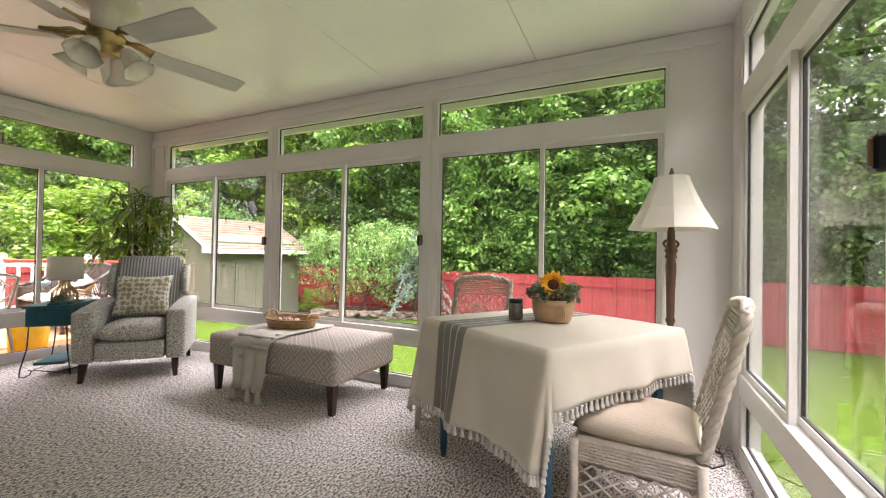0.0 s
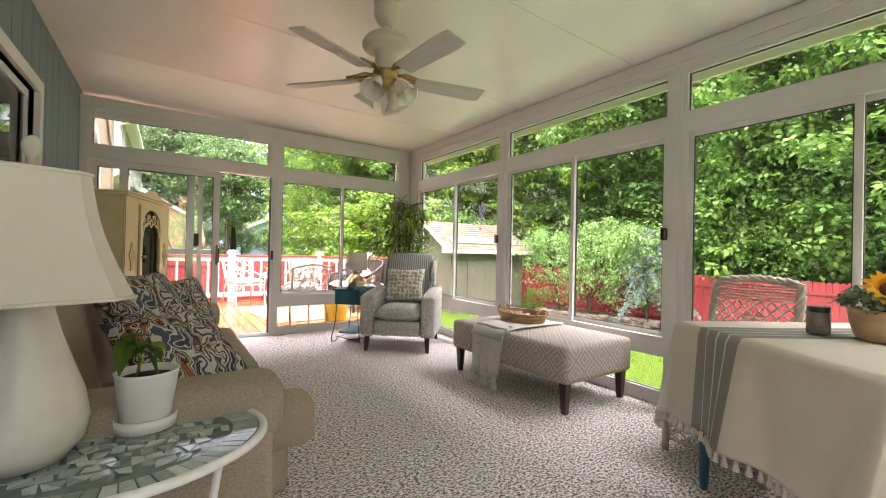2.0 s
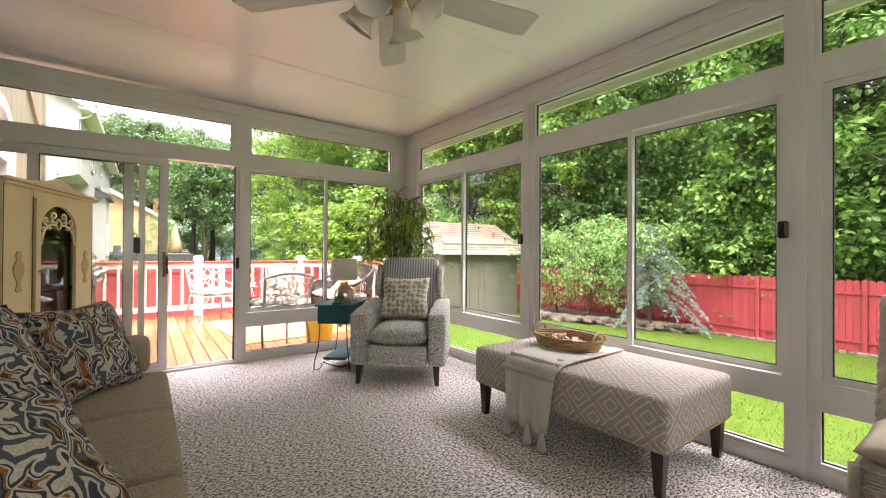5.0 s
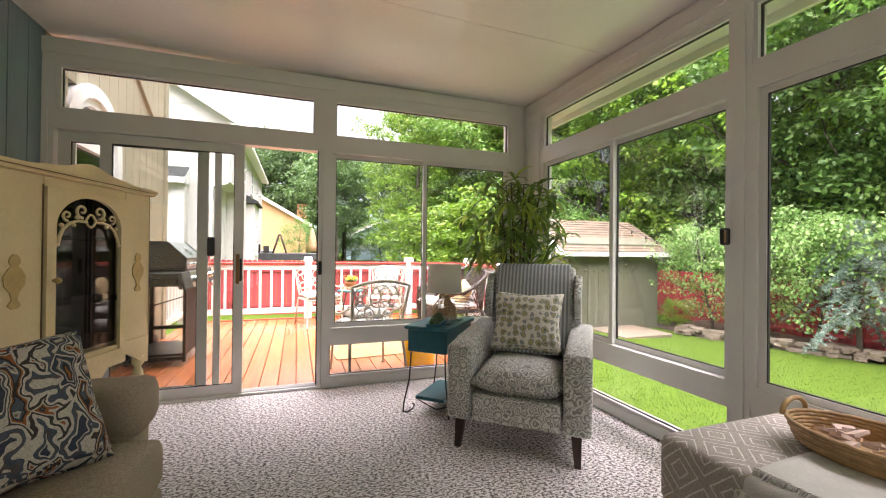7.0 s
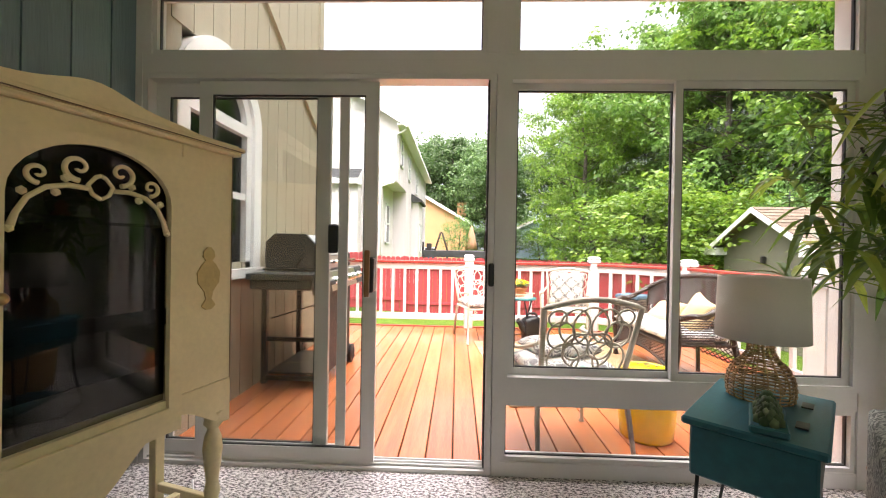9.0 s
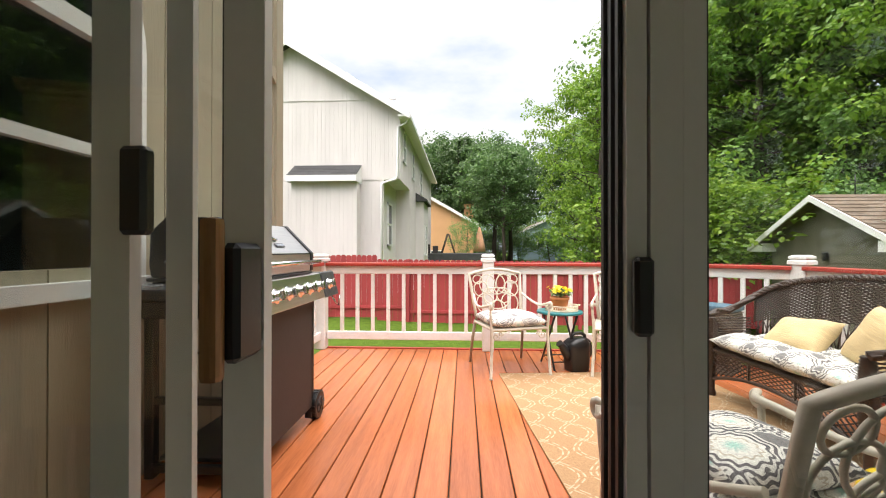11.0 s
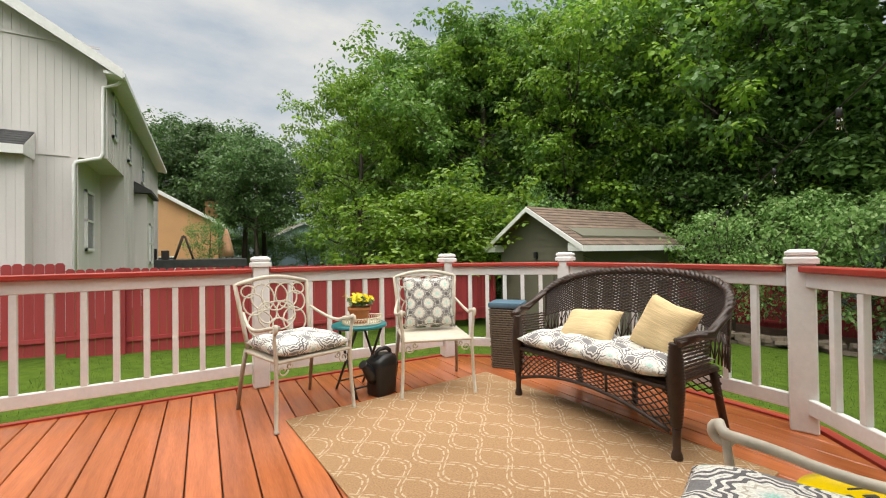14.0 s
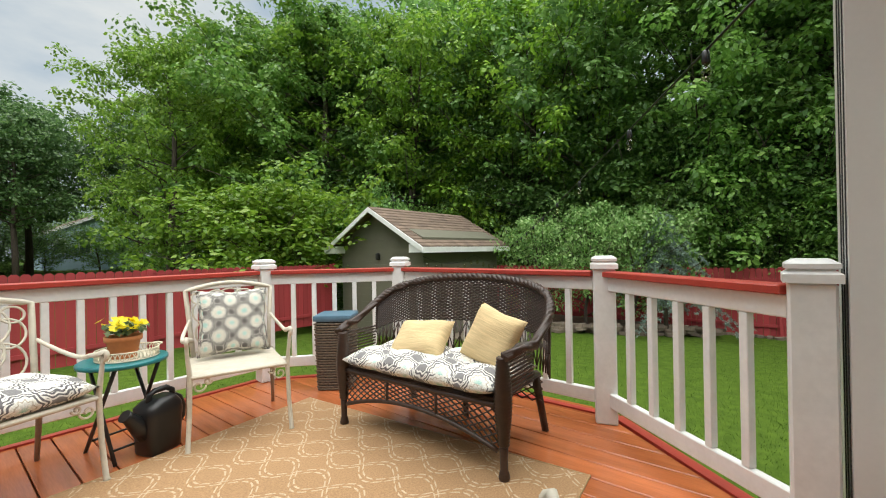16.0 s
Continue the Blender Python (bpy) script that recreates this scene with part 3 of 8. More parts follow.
def deck_top_y(x):
    if x <= 3.6:
        return 3.96
    return 3.96 - (x - 3.6) * 0.86


def deck_low_y(x):
    if x < 3.80:
        return 0.118
    return 0.30 + (x - 3.80) * 1.22


def build_rail():
    r = thing("deck_railing", Matrix(), "white deck railing with square balusters and a red cap rail", "railing")
    for i, (x, y) in enumerate(POSTS):
        big = 0.062 if i < 4 else 0.066
        bm = bx(-big, -big, ZD, big, big, 0.955, 0.008)
        p = part("post", bm, M["white_paint"], r)
        a = 0 if i in (0, 1, 2) else (0.4 if i == 3 else (0.35 if i == 4 else 0.0))
        p.matrix_basis = pose(x, y, 0, 0, 0, math.degrees(a))
        bm = bmesh.new()
        k = big + 0.014
        prof = [(k, 0.955), (k, 0.985), (k - 0.006, 0.99), (k - 0.02, 1.0), (k - 0.006, 1.006), (k - 0.006, 1.022), (k - 0.03, 1.038)]
        rings = []
        for q, z in prof:
            rings.append([bm.verts.new((sx * q, sy * q, z)) for sx, sy in ((-1, -1), (1, -1), (1, 1), (-1, 1))])
        for q, w in zip(rings, rings[1:]):
            for j in range(4):
                bm.faces.new((q[j], q[(j + 1) % 4], w[(j + 1) % 4], w[j]))
        bm.faces.new(rings[-1])
        bm.faces.new(rings[0][::-1])
        part("post_cap", bm, M["white_paint"], p)
    segs = list(zip(POSTS, POSTS[1:])) + [((-0.03, 2.84), POSTS[0])]
    bal = None
    for a, b in segs:
        A, Bv = Vector((*a, 0)), Vector((*b, 0))
        d = (Bv - A)
        ln = d.length
        m = Matrix.Translation(A) @ Matrix.Rotation(math.atan2(d.y, d.x), 4, "Z")
        e = 0.066
        for nm, q, mt, lab in (("cap_rail", (e, -0.06, 0.905, ln - e, 0.06, 0.94), "red_paint", "red painted cap rail"),
                               ("top_rail", (e, -0.02, 0.815, ln - e, 0.02, 0.903), "white_paint", ""),
                               ("bottom_rail", (e, -0.02, 0.08, ln - e, 0.02, 0.17), "white_paint", "")):
            o = part(nm, bx(*q, 0.005), M[mt], r, lab)
            o.matrix_basis = m
        n = max(2, round((ln - 0.13) / 0.168))
        for i in range(1, n):
            if bal is None:
                bal = mesh_of("baluster", bx(-0.019, -0.019, 0.172, 0.019, 0.019, 0.813, 0.003), M["white_paint"])
            o = new("baluster", bal)
            o.parent = r
            o.matrix_basis = m @ Matrix.Translation((e + (ln - 2 * e) * i / n, 0, 0))


build_rail()


def build_deck():
    d = thing("deck", Matrix(), "red-brown stained wooden deck, wet and glossy", "deck", kind="structure")
    bm = bmesh.new()
    prism(bm, [(0, 0.1), (3.8, 0.1), (3.8, 0.28), (4.6, 1.2), (4.6, 3.1), (3.62, 3.95), (-0.05, 3.95), (-0.05, 2.82), (0, 2.82)], -0.30, -0.065, "z")
    part("joists", bm, M["mulch"], d)
    pitch, x = 0.152, -0.008
    while x < 4.58:
        c = x + pitch / 2
        y0, y1 = deck_low_y(c), deck_top_y(c)
        if y1 > y0 + 0.05:
            bm, xe = bmesh.new(), x + pitch - 0.007
            prism(bm, [(x, deck_low_y(x)), (xe, deck_low_y(xe)), (xe, deck_top_y(xe)), (x, deck_top_y(x))], ZD - 0.032, ZD, "z")
            soft(bm, 0.004)
            part("plank", bm, M["deck_wood"], d)
        x += pitch
    bm = bmesh.new()
    pts = [(-0.05, 3.97), (3.62, 3.97), (4.62, 3.11), (4.62, 1.2), (3.82, 0.26)]
    for a, b in zip(pts, pts[1:]):
        v = Vector((b[0] - a[0], b[1] - a[1], 0))
        m = Matrix.Translation((*a, 0)) @ Matrix.Rotation(math.atan2(v.y, v.x), 4, "Z")
        box(bm, 0, -0.05, -0.06, v.length, 0.0, ZD + 0.012, m)
        box(bm, 0, 0.002, -0.33, v.length, 0.03, ZD + 0.002, m)
    bmesh.ops.recalc_face_normals(bm, faces=bm.faces)
    part("fascia", bm, M["red_paint"], d, "red painted deck edge")


build_deck()

# ---- ground ----
def gz(x, y):
    return -0.95 - 0.038 * max(-2, min(x, 25)) + 0.022 * max(0, min(y - 14, 45)) + 0.03 * noise.noise(Vector((x * 0.15, y * 0.15, 3)))


def build_ground():
    xs = [-300, -120, -60, -40] + [i * 1.0 for i in range(-25, 41)] + [60, 120, 300]
    ys = [-300, -120, -60] + [i * 1.0 for i in range(-30, 61)] + [80, 120, 200, 400]
    vs = [(x, y, gz(x, y)) for y in ys for x in xs]
    n = len(xs)
    fs = [(j * n + i, j * n + i + 1, (j + 1) * n + i + 1, (j + 1) * n + i) for j in range(len(ys) - 1) for i in range(n - 1)]
    me = bpy.data.meshes.new("ground")
    me.from_pydata(vs, [], fs)
    me.materials.append(M["grass"])
    for p in me.polygons:
        p.use_smooth = True
    tagged(new("ground", me), "green mown lawn sloping away from the deck", "lawn", kind="structure")
    rnd = np.random.default_rng(4)
    N = 110000
    px = rnd.uniform(3.9, 16.5, N)
    py = rnd.uniform(-8, 10.5, N)
    k = (px > 3.95) & ((py < 0.2) | (px > 4.75)) & (np.hypot(px - 4, py + 1) < 4 + 10 * rnd.random(N))
    px, py = px[k], py[k]
    more = 16000
    qx, qy = rnd.uniform(-1, 8, more), rnd.uniform(4.2, 10.8, more)
    px, py = np.concatenate([px, qx]), np.concatenate([py, qy])
    N = len(px)
    ang = rnd.uniform(0, 6.283, N)
    h = rnd.uniform(0.018, 0.045, N)
    w = rnd.uniform(0.003, 0.006, N)
    lean = rnd.uniform(-0.03, 0.03, (N, 2))
    pz = np.array([gz(a, b) for a, b in zip(px, py)])
    v = np.zeros((N, 3, 3))
    v[:, 0] = np.stack([px - np.cos(ang) * w, py - np.sin(ang) * w, pz - 0.005], 1)
    v[:, 1] = np.stack([px + np.cos(ang) * w, py + np.sin(ang) * w, pz - 0.005], 1)
    v[:, 2] = np.stack([px + lean[:, 0], py + lean[:, 1], pz + h], 1)
    me = bpy.data.meshes.new("grass")
    me.from_pydata(v.reshape(-1, 3).tolist(), [], np.arange(N * 3).reshape(-1, 3).tolist())
    me.materials.append(M["blade"])
    tagged(new("grass", me), "short green lawn grass", "grass", kind="stuff")


build_ground()

# ---- red fence ----
def fence_run(name, a, b, zt, h=1.78, pick=0.15):
    f = thing(name, Matrix(), "red painted wooden privacy fence with dog-ear pickets", "fence", "garden fence")
    A, Bv = Vector((*a, 0)), Vector((*b, 0))
    d = Bv - A
    n = int(d.length / pick)
    rot = Matrix.Rotation(math.atan2(d.y, d.x), 4, "Z")
    me = None
    rnd = random.Random(3)
    for i in range(n):
        if me is None:
            bm = bmesh.new()
            w = pick / 2 - 0.004
            prism(bm, [(-w, 0), (w, 0), (w, h - 0.04), (w - 0.035, h), (-w + 0.035, h), (-w, h - 0.04)], -0.009, 0.009, "y")
            me = mesh_of("picket", bm, M["fence_red"])
        p = A + d * ((i + 0.5) / n)
        o = new("picket", me)
        o.parent = f
        z = zt(p.x, p.y) - h + rnd.uniform(-0.008, 0.008)
        o.matrix_basis = Matrix.Translation((p.x, p.y, z)) @ rot
    for k in range(int(d.length / 2.4) + 1):
        p = A + d * min(1, k * 2.4 / d.length)
        off = rot @ Vector((0, -0.06, 0))
        o = part("fence_post", bx(-0.045, -0.045, -0.1, 0.045, 0.045, h + 0.02, 0.006), M["fence_red"], f)
        o.matrix_basis = Matrix.Translation((p.x + off.x, p.y + off.y, zt(p.x, p.y) - h)) @ rot
    for zz in (0.3, h - 0.35):
        steps = max(2, int(d.length / 2.4))
        for k in range(steps):
            p, q = A + d * (k / steps), A + d * ((k + 1) / steps)
            m = Matrix.Translation((p.x, p.y, zt(p.x, p.y) - h + zz)) @ rot
            bm = bmesh.new()
            box(bm, 0, -0.05, -0.04, d.length / steps - 0.005, -0.012, 0.04, m)
            bmesh.ops.recalc_face_normals(bm, faces=bm.faces)
            part("fence_rail", bm, M["fence_red"], f)


fence_run("fence_north", (-12.0, 10.9), (9.6, 10.9), lambda x, y: 0.95 if x < -0.95 else 0.82 - 0.01 * x)
fence_run("fence_east", (16.9, 12.0), (16.9, -16.0), lambda x, y: 0.42, 1.98)
fence_run("fence_south", (16.9, -16.0), (3.0, -16.0), lambda x, y: 0.5)

# ---- garden shed ----
def build_shed():
    x0, x1, y0, y1, ze, zp, zb = 9.95, 13.75, 7.48, 10.86, 1.36, 2.34, -1.6
    s = thing("garden_shed", Matrix(), "olive garden shed with a brown shingle roof and white trim", "shed")
    bm = bmesh.new()
    ym = (y0 + y1) / 2
    prism(bm, [(y0, zb), (y1, zb), (y1, ze + 0.1), (ym, zp - 0.08), (y0, ze + 0.1)], x0, x1, "x")
    part("wall", bm, M["olive"], s)
    bm = bmesh.new()
    z = zb + 0.2
    while z < zp - 0.3:
        k = max(0, (z - ze) / (zp - ze)) * (ym - y0)
        box(bm, x0 - 0.012, y0 + k + 0.02, z, x0 - 0.001, y1 - k - 0.02, z + 0.012)
        if z < ze:
            box(bm, x0, y0 - 0.012, z, x1, y0 - 0.001, z + 0.012)
        z += 0.2
    part("lap_lines", bm, M["olive"], s)
    bm = bmesh.new()
    for sgn in (-1, 1):
        ya = ym + sgn * (ym - y0 + 0.32)
        zz = ze - 0.32 * (zp - ze) / (ym - y0)
        n = 12
        for i in range(n):
            t0, t1 = i / n, (i + 1) / n
            A = (ya + (ym - ya) * t0, zz + (zp - zz) * t0)
            Bq = (ya + (ym - ya) * t1, zz + (zp - zz) * t1)
            up = 0.035
            x = x0 - 0.4
            k = 0
            while x < x1 + 0.3:
                wv = 0.3 + 0.08 * ((i * 7 + k * 3) % 5) / 5
                xe = min(x + wv, x1 + 0.3)
                prism(bm, [(A[0], A[1] + up + 0.02), (Bq[0], Bq[1] + up), (Bq[0], Bq[1] + up - 0.03), (A[0], A[1] + up - 0.02)], x + 0.004, xe, "x")
                x = xe
                k += 1
    r = part("roof", bm, M["shingle"], s, "brown asphalt shingle roof")
    bm = bmesh.new()
    zz = ze - 0.32 * (zp - ze) / (ym - y0)
    for sgn in (-1, 1):
        ya = ym + sgn * (ym - y0 + 0.33)
        prism(bm, [(ya, zz - 0.12), (ym, zp - 0.12), (ym, zp + 0.015), (ya, zz + 0.02)], x0 - 0.43, x0 - 0.39, "x")
        prism(bm, [(ya, zz - 0.12), (ya - sgn * 0.5, zz - 0.12), (ya - sgn * 0.5, zz + 0.1), (ya, zz + 0.0)], x0 - 0.38, x0 - 0.02, "x")
    box(bm, x0 - 0.4, y0 - 0.35, zz - 0.13, x1 + 0.3, y0 - 0.31, zz + 0.02)
    part("fascia", bm, M["white_paint"], s, "white roof fascia boards")
    bm = bmesh.new()
    box(bm, 10.7, y0 - 0.045, zb + 0.1, 12.2, y0 - 0.015, 0.72)
    dr = part("door", bm, M["olive"], s, "olive panelled double doors")
    for a in (10.72, 11.47):
        for b in (0, 1, 2):
            for c in (0, 1):
                bm = bmesh.new()
                box(bm, a + 0.09 + c * 0.3, y0 - 0.06, -1.2 + b * 0.62, a + 0.33 + c * 0.3, y0 - 0.046, -0.72 + b * 0.62)
                part("door_panel", bm, M["olive"], dr)
    bm = bmesh.new()
    box(bm, x0 - 0.04, 8.5, zb, x0 - 0.01, 9.5, 0.72)
    part("side_door", bm, M["olive"], s)
    bm = bmesh.new()
    box(bm, x0 - 0.12, ym - 0.05, 0.85, x0 - 0.01, ym + 0.05, 1.05)
    part("lantern", soft(bm, 0.02), M["black_metal"], s, "small black wall lantern")
    bm = bmesh.new()
    tube(bm, [(x0 + 0.6, ym, zp), (x0 + 0.6, ym, zp + 0.5)], 0.012, 6)
    tube(bm, [(x0 + 0.4, ym - 0.1, zp + 0.35), (x0 + 0.8, ym + 0.1, zp + 0.35)], 0.01, 6)
    tube(bm, [(x0 + 0.5, ym + 0.1, zp + 0.28), (x0 + 0.7, ym - 0.1, zp + 0.28)], 0.01, 6)
    part("weather_vane", bm, M["black_metal"], s, "small dark weather vane")
    bm = bx(10.75, 5.85, -1.42, 12.6, 7.46, -1.31, 0.02)
    single("concrete_pad", bm, M["concrete"], "tan concrete pad before the shed doors", "concrete pad")


build_shed()


# ---- neighbouring houses ----
def far_window(parent, m, w, h):
    bm = bmesh.new()
    for a in ((-w / 2, -w / 2 + 0.08, 0, h), (w / 2 - 0.08, w / 2, 0, h), (-w / 2, w / 2, 0, 0.08), (-w / 2, w / 2, h - 0.08, h), (-w / 2, w / 2, h / 2 - 0.03, h / 2 + 0.03)):
        box(bm, a[0], -0.06, a[2], a[1], 0.0, a[3])
    f = part("window", bm, M["white_paint"], parent)
    f.matrix_basis = m
    bm = bmesh.new()
    box(bm, -w / 2 + 0.02, -0.02, 0.02, w / 2 - 0.02, -0.01, h - 0.02)
    part("pane", bm, M["far_glass"], f)


M["far_glass"] = mat("dark_window", (0.06, 0.075, 0.09), 0.1, var=0.1, bump=0)


def white_house():
    h = thing("white_house", Matrix(), "white two-storey neighbour house with vertical siding", "house")
    y0, y1, xr, xl, zb, ze, xp, zp = 14.5, 29.0, -0.83, -9.21, -1.5, 6.26, -5.02, 8.83
    xs, zs, ys = -1.45, 3.77, 17.4
    bm = bmesh.new()
    prism(bm, [(xl, zs), (xr, zs), (xr, ze), (xp, zp), (xl, ze)], y0, y1, "y")
    box(bm, xl, y0 + 0.002, zb, xs, y1 - 0.002, zs)
    box(bm, xs, ys, zb, xr - 0.002, y1 - 0.002, zs)
    bmesh.ops.recalc_face_normals(bm, faces=bm.faces)
    part("wall", bm, M["white_siding"], h)
    def batten(*q):
        bm = bmesh.new()
        box(bm, *q)
        part("batten", bm, M["white_siding"], h)
    x = xl + 0.1
    while x < xr:
        zt = ze + (zp - ze) * (1 - abs(x - xp) / (xr - xp))
        batten(x, y0 - 0.009, zb if x < xs - 0.03 else zs, x + 0.02, y0 - 0.001, zt - 0.03)
        x += 0.16
    for zz in (3.74, 6.74):
        batten(xl, y0 - 0.03, zz, xr - 0.13, y0 - 0.0095, zz + 0.05)
    batten(xr - 0.12, y0 - 0.04, zs, xr + 0.03, y0 - 0.019, ze)
    batten(xs - 0.12, y0 - 0.04, zb, xs + 0.03, y0 - 0.019, zs - 0.02)
    y = y0
    while y < y1:
        batten(xr + 0.001, y, zs if y < ys else zb, xr + 0.018, y + 0.028, ze)
        y += 0.3
    bm = bmesh.new()
    sl = (zp - ze) / (xr - xp)
    for sgn in (1, -1):
        xe = xp + sgn * (xr - xp + 0.40)
        zz = ze - 0.40 * sl
        prism(bm, [(xp, zp + 0.02), (xe, zz + 0.02), (xe, zz + 0.16), (xp, zp + 0.2)], y0 - 0.4, y1 + 0.3, "y")
    part("roof", bm, M["shingle_grey"], h, "grey shingle roof")
    bm = bmesh.new()
    for sgn in (1, -1):
        xe = xp + sgn * (xr - xp + 0.42)
        zz = ze - 0.42 * sl
        prism(bm, [(xp, zp - 0.12), (xe, zz - 0.1), (xe, zz + 0.17), (xp, zp + 0.21)], y0 - 0.44, y0 - 0.41, "y")
    zz = ze - 0.40 * sl
    box(bm, xr + 0.3, y0 - 0.4, zz - 0.06, xr + 0.46, y1, zz + 0.08)
    prism(bm, [(xr, zz - 0.02), (xr + 0.4, zz - 0.02), (xr + 0.4, zz + 0.04), (xr, zz + 0.06)], y0 - 0.4, y1, "y")
    part("fascia", bm, M["white_paint"], h, "white rake boards and gutter")
    bm = bmesh.new()
    tube(bm, [(xr + 0.36, y0 - 0.1, zz - 0.05), (xr + 0.25, y0 - 0.1, zz - 0.2), (xr - 0.05, y0 - 0.08, zz - 0.32), (xr - 0.06, y0 - 0.08, zs + 0.12), (xr - 0.12, y0 - 0.08, zs - 0.02), (xs + 0.02, y0 - 0.08, zs - 0.16), (xs - 0.04, y0 - 0.08, zs - 0.25), (xs - 0.04, y0 - 0.08, zb)], 0.05, 6)
    part("downspout", bm, M["white_paint"], h)
    # chimney-like bump-out with a small roof
    bm = bmesh.new()
    box(bm, -4.73, y0 - 0.55, zb, -2.31, y0 - 0.01, 3.62)
    part("bay", bm, M["white_siding"], h)
    x = -4.73
    while x < -2.33:
        batten(x, y0 - 0.559, zb, x + 0.02, y0 - 0.551, 3.62)
        x += 0.16
    bm = bmesh.new()
    rows = 6
    for i in range(rows):
        f, g = i / rows, (i + 1) / rows
        ya, yb, za, zc = y0 - 0.78 + 0.77 * f, y0 - 0.78 + 0.77 * g, 3.80 + 0.5 * f, 3.80 + 0.5 * g
        x, k = -4.83, 0
        while x < -2.27:
            xe = min(x + 0.22 + 0.1 * ((i * 5 + k * 3) % 4) / 4, -2.27)
            prism(bm, [(ya, za + 0.02), (yb, zc), (yb, zc - 0.03), (ya, za - 0.02)], x + 0.004, xe, "x")
            x, k = xe, k + 1
    prism(bm, [(y0 - 0.77, 3.62), (y0 - 0.77, 3.77), (y0 - 0.011, 4.26), (y0 - 0.011, 3.62)], -4.80, -2.30, "x")
    part("bay_roof", bm, M["shingle_grey"], h, "small dark grey shingle roof")
    bm = bmesh.new()
    box(bm, -4.84, y0 - 0.81, 3.57, -2.26, y0 - 0.782, 3.79)
    for xx in (-4.84, -2.29):
        prism(bm, [(y0 - 0.781, 3.57), (y0 - 0.012, 3.57), (y0 - 0.012, 4.27), (y0 - 0.781, 3.78)], xx, xx + 0.03, "x")
    part("bay_fascia", bm, M["white_paint"], h)
    # bump-out on the long side under its own little roof
    bm = bmesh.new()
    box(bm, xr + 0.02, 19.6, zb, xr + 0.40, 22.0, 3.5)
    part("oriel", bm, M["white_siding"], h)
    bm = bmesh.new()
    prism(bm, [(xr + 0.02, 3.95), (xr + 0.58, 3.62), (xr + 0.58, 3.52), (xr + 0.02, 3.52)], 19.4, 22.2, "y")
    part("oriel_roof", bm, M["shingle_grey"], h)
    mz = Matrix.Rotation(math.pi / 2, 4, "Z")
    for x, y, z, w, hh in ((xs, 15.75, 1.25, 0.95, 1.75), (xr, 15.6, 4.55, 0.7, 1.3), (xr, 18.4, 4.4, 0.8, 1.3), (xr, 22, 4.2, 1.0, 1.3), (xr + 0.40, 20.6, 0.8, 0.9, 1.6), (xr, 24.5, 0.6, 1.0, 1.4)):
        far_window(h, Matrix.Translation((x, y, z)) @ mz, w, hh)


white_house()


def gable_house(name, m, w, d, he, hp, wallm, label, wins):
    h = thing(name, m, label, "house", "far houses")
    bm = bmesh.new()
    prism(bm, [(-w / 2, -1), (w / 2, -1), (w / 2, he), (0, hp), (-w / 2, he)], 0, d, "y")
    part("wall", bm, wallm, h)
    bm = bmesh.new()
    sl = (hp - he) / (w / 2)
    for s in (-1, 1):
        prism(bm, [(0, hp + 0.02), (s * (w / 2 + 0.5), he - 0.5 * sl + 0.02), (s * (w / 2 + 0.5), he - 0.5 * sl + 0.2), (0, hp + 0.25)], -0.4, d + 0.4, "y")
    part("roof", bm, M["shingle"], h)
    bm = bmesh.new()
    for s in (-1, 1):
        prism(bm, [(0, hp - 0.1), (s * (w / 2 + 0.5), he - 0.5 * sl - 0.1), (s * (w / 2 + 0.5), he - 0.5 * sl + 0.18), (0, hp + 0.23)], -0.45, -0.405, "y")
    part("fascia", bm, M["white_paint"], h)
    for x, z, ww, hh in wins:
        far_window(h, Matrix.Translation((x, 0, z)), ww, hh)
    return h


oh = gable_house("orange_house", pose(-4.0, 38, -1.5, 0, 0, 0), 13, 14, 5.2, 8.9, M["orange_house"], "pale orange neighbour house with a brown roof", [(-3, 1, 1.2, 1.6), (3, 1, 1.2, 1.6)])
part("chimney", bx(5.6, 5, 3, 6.6, 6.2, 7.6, 0.02), M["orange_house"], oh)
gable_house("blue_house", pose(14.2, 62, -0.4, 0, 0, 0), 9, 10, 4.0, 6.1, M["blue_house"], "light blue neighbour house among trees", [(-3.1, 1.9, 1.1, 1.7), (-0.9, 1.9, 1.1, 1.7), (2.4, 1.9, 1.2, 1.7)])


# ---- trees ----
def leaf_cloud(rnd, centres, per, spread, size, droop=0.3, flat=0.55):
    """Corner points of leaves in rounded sprays about the tip points, tilted to the open side of each spray."""
    C = np.repeat(np.asarray(centres), per, axis=0)
    n = len(C)
    off = rnd.normal(0, 1, (n, 3))
    off /= np.maximum(1e-6, np.linalg.norm(off, axis=1, keepdims=True))
    off[:, 2] = np.where(rnd.random(n) < 0.6, np.abs(off[:, 2]), off[:, 2])
    nrm = off * 0.75 + np.array([0, 0, 0.62]) + rnd.normal(0, 0.36, (n, 3))
    nrm /= np.linalg.norm(nrm, axis=1, keepdims=True)
    P = C + off * np.array([1, 1, flat]) * (spread * (0.3 + 0.7 * rnd.random((n, 1))))
    a = off + np.array([0, 0, -droop]) + rnd.normal(0, 0.7, (n, 3))
    a -= nrm * np.sum(a * nrm, axis=1, keepdims=True)
    a /= np.maximum(1e-6, np.linalg.norm(a, axis=1, keepdims=True))
    side = np.cross(nrm, a)
    s = size * rnd.uniform(0.6, 1.35, (n, 1))
    v = np.empty((n, 4, 3))
    v[:, 0] = P
    v[:, 1] = P + a * s * 0.45 + side * s * 0.36
    v[:, 2] = P + a * s - nrm * s * 0.12
    v[:, 3] = P + a * s * 0.45 - side * s * 0.36
    return v.reshape(-1, 3)


